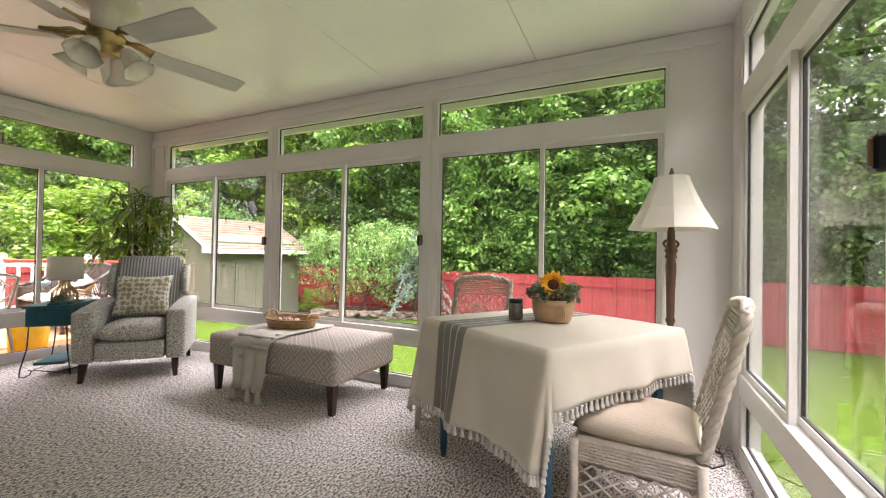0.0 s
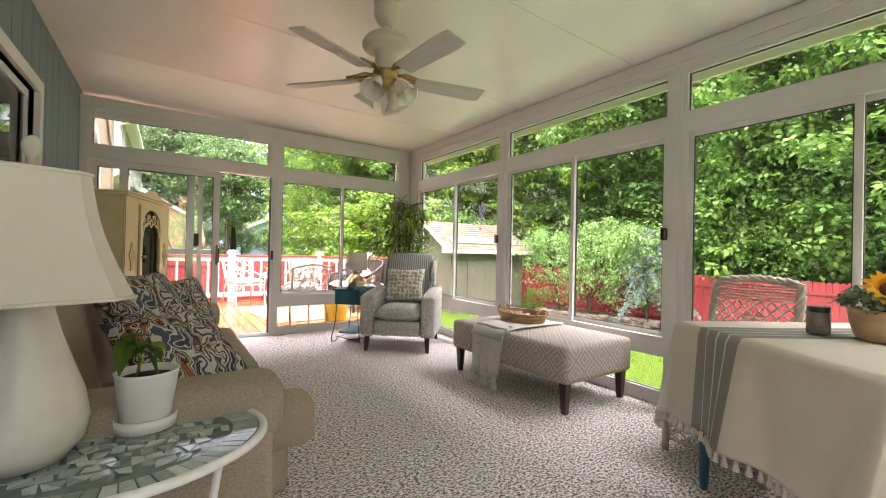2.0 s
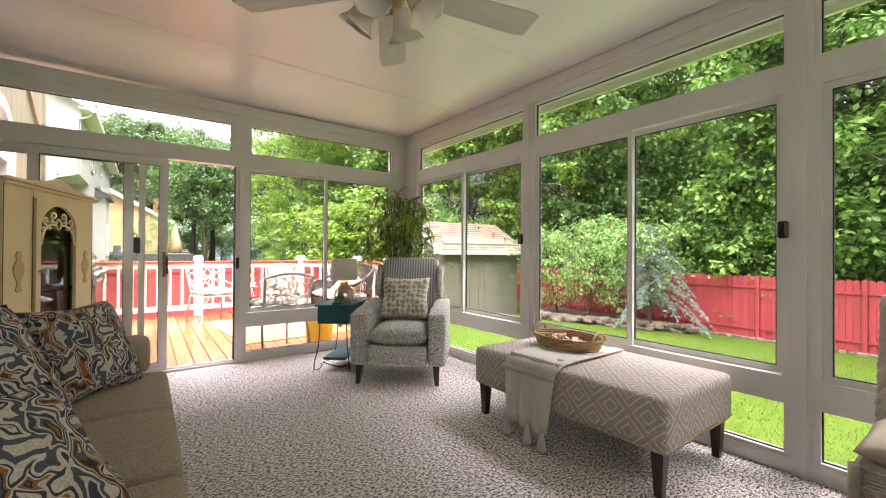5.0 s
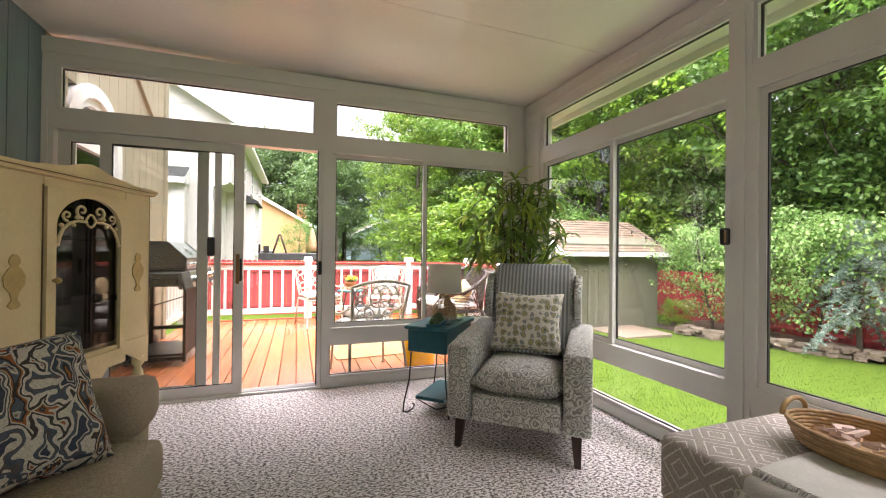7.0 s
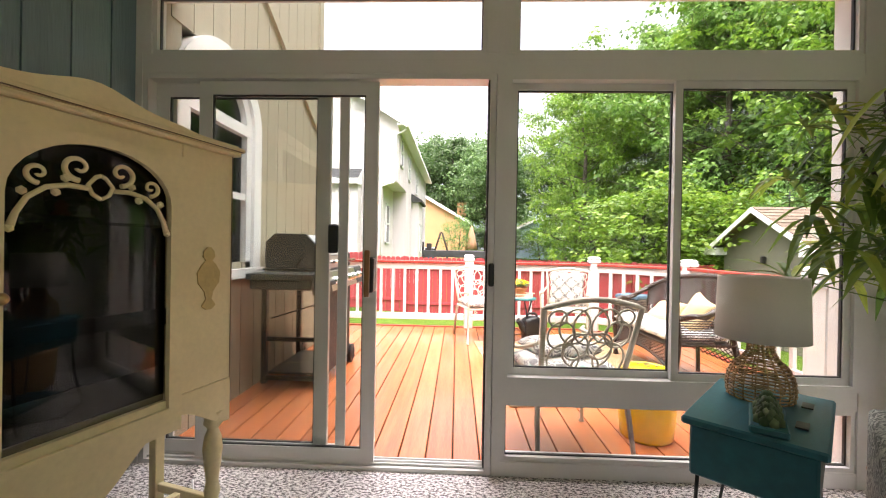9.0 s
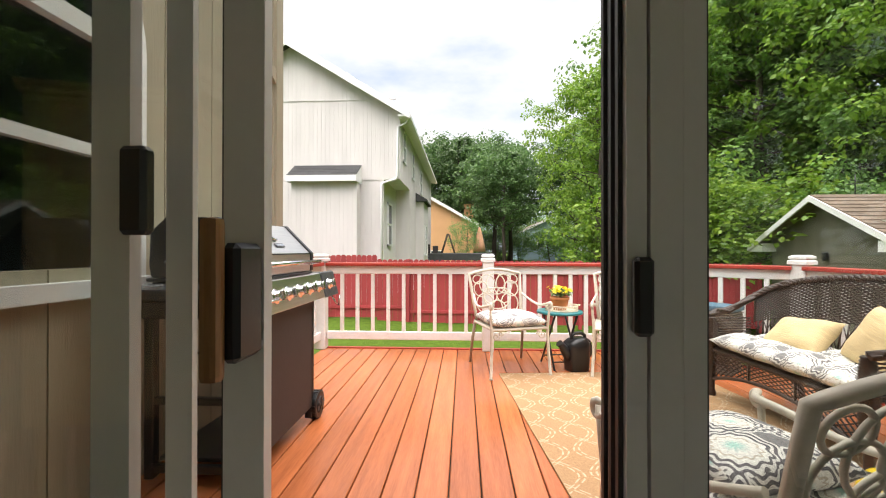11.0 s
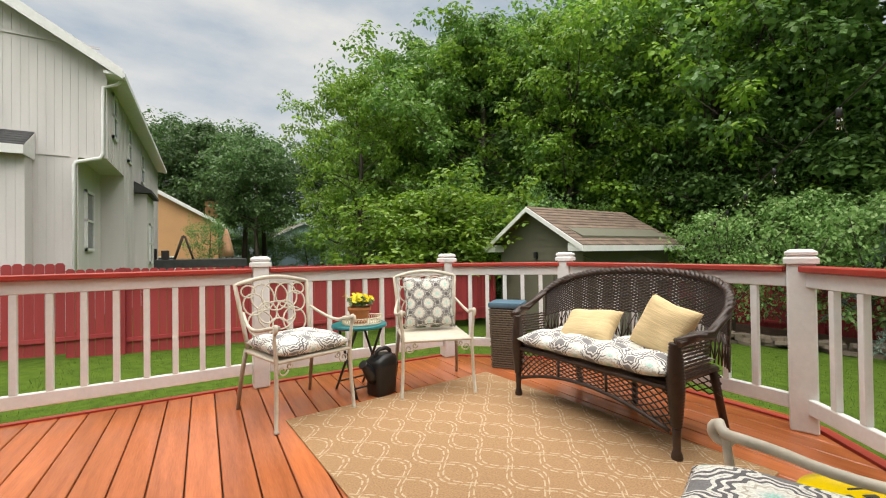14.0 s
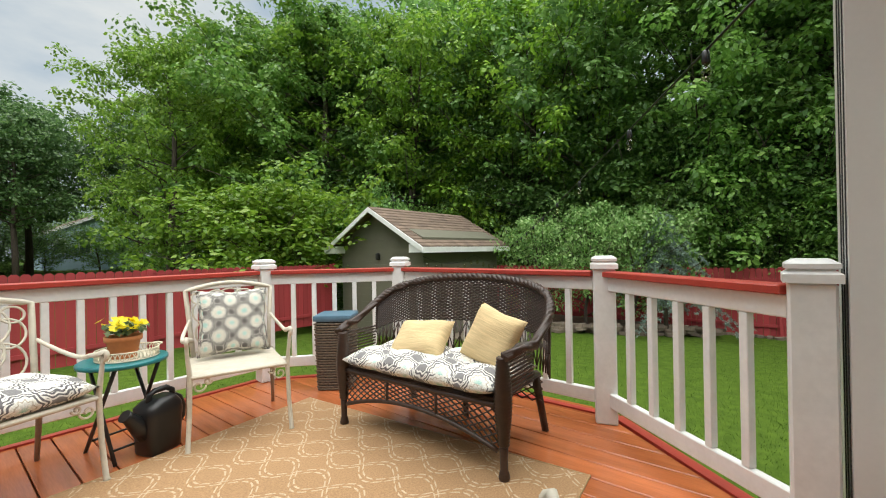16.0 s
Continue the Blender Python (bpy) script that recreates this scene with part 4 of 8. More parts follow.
def tree_meshes(seed, height, spread, leaves, size, trunk_r, bare=0.25, nlimb=34, clump=0.75, leafm="leaf_dark"):
    rnd = np.random.default_rng(seed)
    bm = bmesh.new()
    top = Vector((rnd.normal(0, 0.3), rnd.normal(0, 0.3), height * 0.9))
    pts = [Vector((0, 0, -0.3))]
    for i in range(1, 7):
        f = i / 6
        pts.append(top * f + Vector((rnd.normal(0, 0.12), rnd.normal(0, 0.12), 0)) * height * 0.06)
    tube(bm, pts, [trunk_r * (1.15 - i / 6.4) for i in range(7)], 7)
    tips = []
    for i in range(nlimb):
        f = bare + (0.97 - bare) * ((i + rnd.random()) / nlimb)
        q = f * 6
        k = min(5, int(q))
        base = pts[k].lerp(pts[k + 1], q - k)
        a = i * 2.4 + rnd.normal(0, 0.4)
        g = (f - bare) / (1 - bare)
        ln = spread * (0.45 + 0.75 * math.sin(math.pi * min(1, 0.18 + 0.80 * g)) ** 0.8) * rnd.uniform(0.6, 1.2) * (1.0 if g < 0.8 else 0.7)
        rise = ln * rnd.uniform(0.15, 0.75)
        end = base + Vector((math.cos(a) * ln, math.sin(a) * ln, rise))
        mid = base.lerp(end, 0.5) + Vector((0, 0, -0.06 * ln))
        tube(bm, [base, mid, end], [trunk_r * 0.32 * (1.1 - f), trunk_r * 0.2 * (1.1 - f), 0.008], 5)
        for t in (0.5, 0.72, 0.9, 1.0):
            p = base.lerp(end, t)
            for _ in range(3):
                tips.append(p + Vector(rnd.normal(0, 1, 3)) * ln * 0.13)
    tips = [tuple(t) for t in tips]
    per = max(1, leaves // len(tips))
    v = leaf_cloud(rnd, tips, per, clump, size)
    n = len(v) // 4
    me = bpy.data.meshes.new("crown")
    me.from_pydata(v.tolist(), [], np.arange(n * 4).reshape(-1, 4).tolist())
    me.materials.append(M[leafm])
    return mesh_of("trunk", bm, M["bark"]), me


def tree(meshes, x, y, scale, turn, label, name="tree", cat="tree", group="woodland trees", z=None):
    t = thing(name, pose(x, y, gz(x, y) if z is None else z, 0, 0, turn) @ Matrix.Diagonal((scale[0], scale[0], scale[1], 1)), label, cat, group)
    for n, me in zip(("trunk", "crown"), meshes):
        o = new(n, me)
        o.parent = t
    return t


def spruce():
    """Pale blue weeping spruce: a leaning stem with drooping boughs set with short needles."""
    g = np.random.default_rng(57)
    x, y = 15.3, 2.65
    t = thing("blue_spruce", pose(x, y, gz(x, y)), "pale blue weeping spruce in the garden bed", "conifer", "garden shrubs")
    bm = tube(bmesh.new(), [(0, 0, -0.1), (0.05, 0.05, 0.9), (-0.05, 0.1, 2.0), (0.05, 0.0, 3.0), (0.0, -0.05, 3.7)], [0.07, 0.06, 0.05, 0.03, 0.008], 7)
    boughs, needles = bmesh.new(), []
    for i in range(46):
        f = (i + g.random()) / 46
        z = 0.9 + 2.7 * f
        a = i * 2.4 + g.normal(0, 0.3)
        ln = (1.55 * (1 - f) ** 0.7 + 0.22) * g.uniform(0.7, 1.15)
        if i in (6, 13):
            a, ln = -1.75, 2.1
        pts = []
        for k in range(9):
            q = k / 8
            pts.append(Vector((math.cos(a) * ln * q, math.sin(a) * ln * q, z + 0.25 * ln * q - 0.85 * ln * q * q)))
        tube(boughs, pts, [0.014 * (1.1 - k / 9) for k in range(9)], 4)
        for p, q in zip(pts[1:], pts[2:]):
            for _ in range(15):
                needles.append((*p.lerp(q, g.random()), *(q - p).normalized()))
            for s in (-1, 1):
                e = p + Vector((-math.sin(a) * s * 0.2, math.cos(a) * s * 0.2, -0.12)) * g.uniform(0.5, 1.2)
                tube(boughs, [p, e], 0.005, 3)
                for _ in range(7):
                    needles.append((*p.lerp(e, g.random()), *(e - p).normalized()))
    N = np.array(needles)
    n = len(N)
    P, D = np.repeat(N[:, :3], 3, 0), np.repeat(N[:, 3:], 3, 0)
    d = D * 0.6 + g.normal(0, 0.75, (n * 3, 3))
    d /= np.linalg.norm(d, axis=1, keepdims=True)
    w = np.cross(d, g.normal(0, 1, (n * 3, 3)))
    w /= np.linalg.norm(w, axis=1, keepdims=True)
    v = np.empty((n * 3, 3, 3))
    v[:, 0], v[:, 1], v[:, 2] = P - w * 0.012, P + w * 0.012, P + d * 0.085
    me = bpy.data.meshes.new("needles")
    me.from_pydata(v.reshape(-1, 3).tolist(), [], np.arange(n * 9).reshape(-1, 3).tolist())
    me.materials.append(M["leaf_blue"])
    part("trunk", bm, M["bark"], t)
    part("boughs", boughs, M["bark"], t)
    new("needles", me).parent = t


def plant_trees():
    big = [tree_meshes(11 + i, 15, 4.2, 27000, 0.20, 0.26, 0.12, 46, 0.66, lm) for i, lm in enumerate(("leaf_dark", "leaf_mid", "leaf_dark", "leaf_mid", "leaf_yellow"))]
    far = tree_meshes(71, 15, 4.2, 13000, 0.30, 0.26, 0.30, 48, 1.0, "leaf_far")
    for x, y, s in ((4.9, 44, 0.95), (1.0, 49, 1.05), (7.4, 50, 1.0), (2.8, 52, 1.1), (-1.5, 56, 1.15), (13.2, 42, 0.98), (19.5, 57, 1.15)):
        tree(far, x, y, (s * 0.98, s), 57 * x, "tall dark green tree in full summer leaf")
    tree(far, 5.6, 40, (0.70, 0.84), 130, "tall dark green tree in full summer leaf")
    tree(big[4], 8.9, 22.0, (0.72, 0.86), 215, "tall yellow-green tree in full summer leaf")
    light = [tree_meshes(31 + i, 7.0, 2.6, 8500, 0.20, 0.13, 0.12, 44, 0.55, "leaf_light") for i in range(2)]
    bush = [tree_meshes(41 + i, 3.2, 1.5, 7600, 0.088, 0.05, 0.04, 34, 0.36, lm) for i, lm in enumerate(("leaf_mid", "leaf_dark", "leaf_light"))]
    rnd = random.Random(8)
    lab = "tall leafy green tree in full summer leaf"
    # woods behind the shed and the east fence
    for x, y, s, k in ((20.6, -13, 1.0, 0), (21.2, -9, 1.05, 1), (20.8, -5, 1.0, 3), (21.6, -1.5, 1.05, 0), (20.9, 2.2, 0.95, 3), (21.2, 6, 1.1, 0), (20.2, 9.5, 1.0, 4),
                       (20.5, 13, 1.1, 2), (17.0, 14.5, 0.95, 4), (18.6, 18, 1.1, 0), (14.5, 17.8, 1.0, 1), (15.2, 22.5, 1.1, 4), (14.4, 26.5, 0.95, 4), (15.5, 26, 1.2, 1),
                       (24, -6, 1.25, 2), (25, 1, 1.25, 3), (25, 8, 1.3, 1), (24, 15, 1.3, 2), (22, 21, 1.3, 3), (19, 28, 1.25, 2), (15.8, 34, 0.95, 3),
                       (-4.0, 56, 0.8, 3), (20, 52, 1.0, 2), (19.1, 47, 1.1, 0), (20.8, 38, 1.3, 1), (14, -17, 1.0, 1), (8, -18.5, 0.95, 2), (3, -19, 1.0, 0), (-3, -20, 1.0, 3)):
        tree(big[k], x, y, (s * rnd.uniform(0.95, 1.15), s * rnd.uniform(0.95, 1.15)), rnd.uniform(0, 360), lab)
    for x, y, s in ((8.55, 13.2, 0.70), (10.1, 13.8, 0.68)):
        tree(light[rnd.randint(0, 1)], x, y, (s * 1.35, s), rnd.uniform(0, 360), "rounded yellow-green leafy tree by the fence", "small_tree", "tree", "small trees")
    for x, y, s, k in ((19.6, -12, 1.3, 1), (19.6, -9.5, 1.4, 0), (19.6, -7, 1.2, 1), (19.6, -4.6, 1.5, 0), (19.6, -2.2, 1.3, 1), (19.6, 0.2, 1.4, 0), (19.6, 2.6, 1.2, 1), (19.6, 5, 1.5, 0), (19.6, 7.4, 1.3, 1), (15.6, 12.4, 1.2, 0), (13, 13, 1.3, 1), (11, 14.6, 1.2, 0), (19, 11, 1.6, 1), (12.5, -17, 1.2, 0), (10, -17, 1.3, 1), (6, -17.2, 1.3, 0)):
        tree(bush[k], x, y, (s, s * rnd.uniform(0.9, 1.2)), rnd.uniform(0, 360), "dense green shrub at the edge of the woods", "shrub", "shrub", "woodland shrubs")
    for k in range(6):
        x = 11.0 + 1.4 * k
        y = 24 + 6 * rnd.random()
        s = rnd.uniform(1.2, 1.8)
        tree(bush[k % 2], x, y, (s * 1.2, s), rnd.uniform(0, 360), "dense green shrub at the edge of the woods", "shrub", "shrub", "woodland shrubs")
    for k in range(7):
        s = 1.1 + 0.25 * (k % 3)
        tree(bush[1], (4.4, 6.0, 7.6, 9.2, 13.2, 15.6, 18.0)[k], 55 + 1.5 * (k % 2), (s * 1.3, s), 53 * k, "dense green shrub at the edge of the woods", "shrub", "shrub", "woodland shrubs")
    for k in range(9):
        tree(bush[k % 2], -9 + 3.4 * k, 73 + (k % 3), (2.0, 2.6), 71 * k, "dense green shrub at the edge of the woods", "shrub", "shrub", "woodland shrubs")
    for k in range(20):
        y = -13.5 + 1.3 * k
        s = rnd.uniform(1.5, 2.2)
        tree(bush[(k + 1) % 2], 20.9 + rnd.uniform(-0.3, 1.2), y, (s, s * 1.25), rnd.uniform(0, 360), "dense green shrub at the edge of the woods", "shrub", "shrub", "woodland shrubs")
    willow = tree_meshes(63, 2.9, 1.25, 5200, 0.085, 0.045, 0.12, 40, 0.26, "leaf_willow")
    for x, y, s in ((14.9, 4.9, 1.15), (15.4, 3.7, 1.05), (14.7, 6.1, 1.0)):
        tree(willow, x, y, (s, s * 1.3), rnd.uniform(0, 360), "pale grey-green weeping garden shrub before the red fence", "garden_shrub", "shrub", "garden shrubs")
    tree(bush[2], 14.35, 7.25, (0.3, 0.32), 20, "low bright green shrub beside the shed", "garden_shrub", "shrub", "garden shrubs")
    tree(bush[1], 1.8, 34.5, (0.85, 1.35), 10, "dark conical evergreen beside the neighbour deck", "evergreen", "shrub", "garden shrubs")
    # weeping blue spruce
    spruce()


plant_trees()


# ---- patterned cloth ----
def mth(nt, op, a, b=0.0):
    n = nt.nodes.new("ShaderNodeMath")
    n.operation = op
    for i, v in enumerate((a, b)):
        if isinstance(v, (int, float)):
            n.inputs[i].default_value = v
        else:
            nt.links.new(v, n.inputs[i])
    return n.outputs[0]


def cloth(name, kind, s, stops, rough=0.9, weave=180.0, bump=0.25, warp=0.0):
    """Woven cloth with a printed pattern of size s, laid on by the faces' own directions. stops: (position, colour)."""
    m = bpy.data.materials.new(name)
    m.use_nodes = True
    nt = m.node_tree
    L = nt.links.new
    b = nt.nodes["Principled BSDF"]
    b.inputs["Roughness"].default_value = rough
    b.inputs["Specular IOR Level"].default_value = 0.15
    tc = nt.nodes.new("ShaderNodeTexCoord")
    sp = nt.nodes.new("ShaderNodeSeparateXYZ")
    vec = tc.outputs["Object"]
    if warp:
        wn = nt.nodes.new("ShaderNodeTexNoise")
        wn.inputs["Scale"].default_value = 1.6 / s
        L(vec, wn.inputs["Vector"])
        ma = nt.nodes.new("ShaderNodeVectorMath")
        ma.operation = "MULTIPLY_ADD"
        L(wn.outputs["Color"], ma.inputs[0])
        ma.inputs[1].default_value = (warp * s,) * 3
        L(vec, ma.inputs[2])
        vec = ma.outputs[0]
    L(vec, sp.inputs[0])
    sn = nt.nodes.new("ShaderNodeSeparateXYZ")
    L(tc.outputs["Normal"], sn.inputs[0])
    flat = mth(nt, "GREATER_THAN", mth(nt, "ABSOLUTE", sn.outputs[2]), 0.6)
    side = mth(nt, "GREATER_THAN", mth(nt, "ABSOLUTE", sn.outputs[0]), 0.7)
    x, y, z = sp.outputs
    u = mth(nt, "ADD", mth(nt, "MULTIPLY", y, side), mth(nt, "MULTIPLY", x, mth(nt, "SUBTRACT", 1.0, side)))
    v = mth(nt, "ADD", mth(nt, "MULTIPLY", y, flat), mth(nt, "MULTIPLY", z, mth(nt, "SUBTRACT", 1.0, flat)))
    u, v = mth(nt, "DIVIDE", u, s), mth(nt, "DIVIDE", v, s)

    def cell(q, o):
        return mth(nt, "ABSOLUTE", mth(nt, "SUBTRACT", mth(nt, "FRACT", mth(nt, "ADD", q, o + 50.0)), 0.5))

    if kind == "diamond":
        d1 = mth(nt, "ADD", cell(u, 0), cell(v, 0))
        d2 = mth(nt, "ADD", cell(u, 0.5), cell(v, 0.5))
        d = mth(nt, "MINIMUM", d1, d2)
        d = mth(nt, "FRACT", mth(nt, "MULTIPLY", d, 5.0))
    elif kind == "medallion":
        def rad(o):
            a, c = cell(u, o), cell(v, o)
            r = mth(nt, "SQRT", mth(nt, "ADD", mth(nt, "MULTIPLY", a, a), mth(nt, "MULTIPLY", c, c)))
            ang = mth(nt, "ARCTAN2", c, a)
            return mth(nt, "ADD", r, mth(nt, "MULTIPLY", mth(nt, "COSINE", mth(nt, "MULTIPLY", ang, 12.0)), 0.018))
        d = mth(nt, "MULTIPLY", mth(nt, "MINIMUM", rad(0), rad(0.5)), 2.0)
    elif kind == "stripe":
        d = mth(nt, "FRACT", mth(nt, "ADD", u, 50.0))
    elif kind == "ogee":
        w = mth(nt, "MULTIPLY", mth(nt, "SINE", mth(nt, "MULTIPLY", v, 3.1416)), 0.36)
        def stitched(q, along):
            d1 = cell(q, 0.0)
            skew = mth(nt, "MULTIPLY", d1, 4.0)
            dash = mth(nt, "GREATER_THAN", mth(nt, "FRACT", mth(nt, "ADD", mth(nt, "MULTIPLY", mth(nt, "ADD", along, 50.0), 4.6), skew)), 0.3)
            near = mth(nt, "LESS_THAN", mth(nt, "ABSOLUTE", mth(nt, "SUBTRACT", d1, 0.062)), 0.022)
            return mth(nt, "MULTIPLY", near, dash)
        d = mth(nt, "MAXIMUM", stitched(mth(nt, "ADD", u, w), v), stitched(mth(nt, "SUBTRACT", u, w), mth(nt, "MULTIPLY", v, -1.0)))
    else:
        cv = nt.nodes.new("ShaderNodeCombineXYZ")
        L(u, cv.inputs[0])
        L(v, cv.inputs[1])
        vo = nt.nodes.new("ShaderNodeTexVoronoi")
        vo.feature = "SMOOTH_F1" if kind == "blob" else "F1"
        vo.inputs["Scale"].default_value = 1.0
        vo.inputs["Randomness"].default_value = 1.0 if kind == "rings" else 0.4
        L(cv.outputs[0], vo.inputs["Vector"])
        d = vo.outputs["Distance"]
        if kind == "rings":
            d = mth(nt, "FRACT", mth(nt, "MULTIPLY", d, 4.0))
        if kind == "ikat":
            zig = cell(mth(nt, "MULTIPLY", v, 2.0), 0.0)
            d = mth(nt, "FRACT", mth(nt, "ADD", mth(nt, "MULTIPLY", d, 1.9), mth(nt, "MULTIPLY", zig, 0.9)))
    ramp = nt.nodes.new("ShaderNodeValToRGB")
    ramp.color_ramp.interpolation = "CONSTANT"
    els = ramp.color_ramp.elements
    els[0].position, els[0].color = stops[0][0], (*stops[0][1], 1)
    els[1].position, els[1].color = stops[1][0], (*stops[1][1], 1)
    for p, c in stops[2:]:
        e = els.new(p)
        e.color = (*c, 1)
    L(d, ramp.inputs[0])
    nz = nt.nodes.new("ShaderNodeTexNoise")
    nz.inputs["Scale"].default_value = weave
    nz.inputs["Detail"].default_value = 2
    L(tc.outputs["Object"], nz.inputs["Vector"])
    mr = nt.nodes.new("ShaderNodeMapRange")
    mr.inputs["From Min"].default_value, mr.inputs["From Max"].default_value = 0.3, 0.7
    mr.inputs["To Min"].default_value, mr.inputs["To Max"].default_value = 0.78, 1.18
    L(nz.outputs["Fac"], mr.inputs["Value"])
    hs = nt.nodes.new("ShaderNodeHueSaturation")
    L(mr.outputs[0], hs.inputs["Value"])
    L(ramp.outputs[0], hs.inputs["Color"])
    L(hs.outputs[0], b.inputs["Base Color"])
    bp = nt.nodes.new("ShaderNodeBump")
    bp.inputs["Strength"].default_value = bump
    bp.inputs["Distance"].default_value = 0.003
    L(nz.outputs["Fac"], bp.inputs["Height"])
    L(bp.outputs[0], b.inputs["Normal"])
    return m


CREAM = (0.70, 0.66, 0.58)
M["sofa_tweed"] = mat("taupe_tweed", (0.53, 0.445, 0.36), 0.95, var=0.22, scale=150, bump=0.9, bscale=240, spec=0.15, second=(0.27, 0.22, 0.175), stretch=(1, 1, 2.5))
M["otto"] = cloth("taupe_diamond_cloth", "diamond", 0.19, [(0, (0.38, 0.335, 0.305)), (0.82, (0.66, 0.63, 0.59))], warp=0.06)
M["chair_cloth"] = cloth("grey_damask_cloth", "rings", 0.048, [(0, (0.27, 0.27, 0.26)), (0.36, (0.68, 0.67, 0.63)), (0.74, (0.48, 0.475, 0.46))], warp=0.7)
M["throw_stripe"] = cloth("grey_striped_throw", "stripe", 0.026, [(0, (0.24, 0.26, 0.29)), (0.55, (0.52, 0.53, 0.53))])
M["floral"] = cloth("floral_print", "voronoi", 0.046, [(0, (0.15, 0.18, 0.20)), (0.19, (0.44, 0.40, 0.18)), (0.34, (0.30, 0.32, 0.33)), (0.46, (0.70, 0.67, 0.59))], warp=0.7)
M["ikat"] = cloth("ikat_print", "ikat", 0.17, [(0, (0.09, 0.11, 0.15)), (0.10, (0.60, 0.56, 0.51)), (0.24, (0.07, 0.06, 0.065)), (0.33, (0.56, 0.53, 0.48)), (0.40, (0.34, 0.13, 0.06)), (0.50, (0.05, 0.045, 0.05)), (0.58, (0.10, 0.12, 0.16)), (0.66, (0.56, 0.53, 0.48)), (0.71, (0.30, 0.24, 0.20)), (0.76, (0.06, 0.07, 0.11)), (0.88, (0.58, 0.54, 0.49)), (0.95, (0.12, 0.10, 0.11))], warp=1.1)
M["linen"] = mat("cream_linen", (0.62, 0.57, 0.49), 0.95, var=0.06, scale=5, bump=0.35, bscale=300, spec=0.1)
M["beige_seat"] = mat("beige_seat_cloth", (0.55, 0.47, 0.38), 0.95, var=0.08, scale=6, bump=0.6, bscale=130, spec=0.1)
M["throw"] = mat("cream_throw", (0.58, 0.555, 0.515), 0.95, var=0.08, scale=12, bump=0.6, bscale=150, spec=0.1)
M["shade"] = mat("cream_lampshade", (0.75, 0.715, 0.635), 0.9, var=0.04, scale=3, bump=0.2, bscale=250, spec=0.1)
M["ceramic"] = mat("white_ceramic", (0.66, 0.625, 0.58), 0.1, var=0.05, scale=4, bump=0.05, bscale=30)
M["white_gloss"] = mat("white_pot", (0.80, 0.80, 0.80), 0.35, var=0.03, bump=0.02)
M["dark_leg"] = mat("dark_stained_leg", (0.045, 0.022, 0.014), 0.4, var=0.2, stretch=(8, 8, 0.8), bump=0.1)
M["cab_paint"] = mat("cream_cabinet_paint", (0.80, 0.68, 0.40), 0.5, var=0.08, scale=3, bump=0.2, bscale=50)
M["cab_edge"] = mat("worn_brown_edge", (0.16, 0.10, 0.05), 0.6)
# near-black colour that paints the shade within the cabinet
M["cab_inner_shade"] = mat("cabinet_inner_shade", (0.035, 0.03, 0.028), 0.6)
M["cab_appl"] = mat("cabinet_applique", (0.58, 0.43, 0.17), 0.55, var=0.12, scale=20, bump=0.3)
M["teal"] = mat("teal_paint", (0.012, 0.115, 0.15), 0.4, var=0.15, scale=5, bump=0.15, stretch=(1, 6, 6))
M["teal_leg"] = mat("navy_paint", (0.015, 0.07, 0.13), 0.4, var=0.1)
M["wicker_white"] = mat("whitewashed_wicker", (0.55, 0.49, 0.42), 0.75, var=0.18, scale=15, bump=0.4, bscale=90)
M["wicker_tan"] = mat("tan_rattan", (0.50, 0.31, 0.14), 0.6, var=0.2, scale=25, bump=0.3, bscale=120, island=0.15)
M["fan_white"] = mat("cream_fan_enamel", (0.66, 0.62, 0.52), 0.35, var=0.04, bump=0.03)
M["fan_blade"] = mat("fan_blade_wash", (0.52, 0.51, 0.48), 0.5, var=0.08, scale=3, stretch=(1, 8, 1), bump=0.1)
M["brass"] = mat("aged_brass", (0.50, 0.36, 0.16), 0.35, metal=0.8, var=0.15)
M["frost"] = mat("frosted_glass", (0.78, 0.74, 0.66), 0.2, var=0.04, bump=0.05, bscale=30)
M["lamp_bronze"] = mat("antique_bronze", (0.12, 0.055, 0.035), 0.45, var=0.25, scale=12, bump=0.3)
M["wood_light"] = mat("carved_light_wood", (0.53, 0.35, 0.19), 0.5, var=0.14, scale=6, stretch=(1, 1, 5), bump=0.15)
M["sun_yellow"] = leaf_mat("sunflower_petal", (0.60, 0.26, 0.01), (0.78, 0.42, 0.012), (0.85, 0.55, 0.03))
M["sun_core"] = mat("sunflower_core", (0.10, 0.035, 0.012), 0.9, bump=1, bscale=200)
M["leaf_sage"] = leaf_mat("leaf_sage", (0.07, 0.12, 0.05), (0.13, 0.19, 0.09), (0.22, 0.29, 0.15))
M["leaf_palm"] = leaf_mat("leaf_palm", (0.081, 0.169, 0.027), (0.176, 0.297, 0.047), (0.486, 0.594, 0.081))
M["soil"] = mat("soil", (0.035, 0.022, 0.015), 0.95, bump=1)
M["seed"] = mat("pink_paper", (0.66, 0.50, 0.44), 0.8, var=0.2, scale=20)


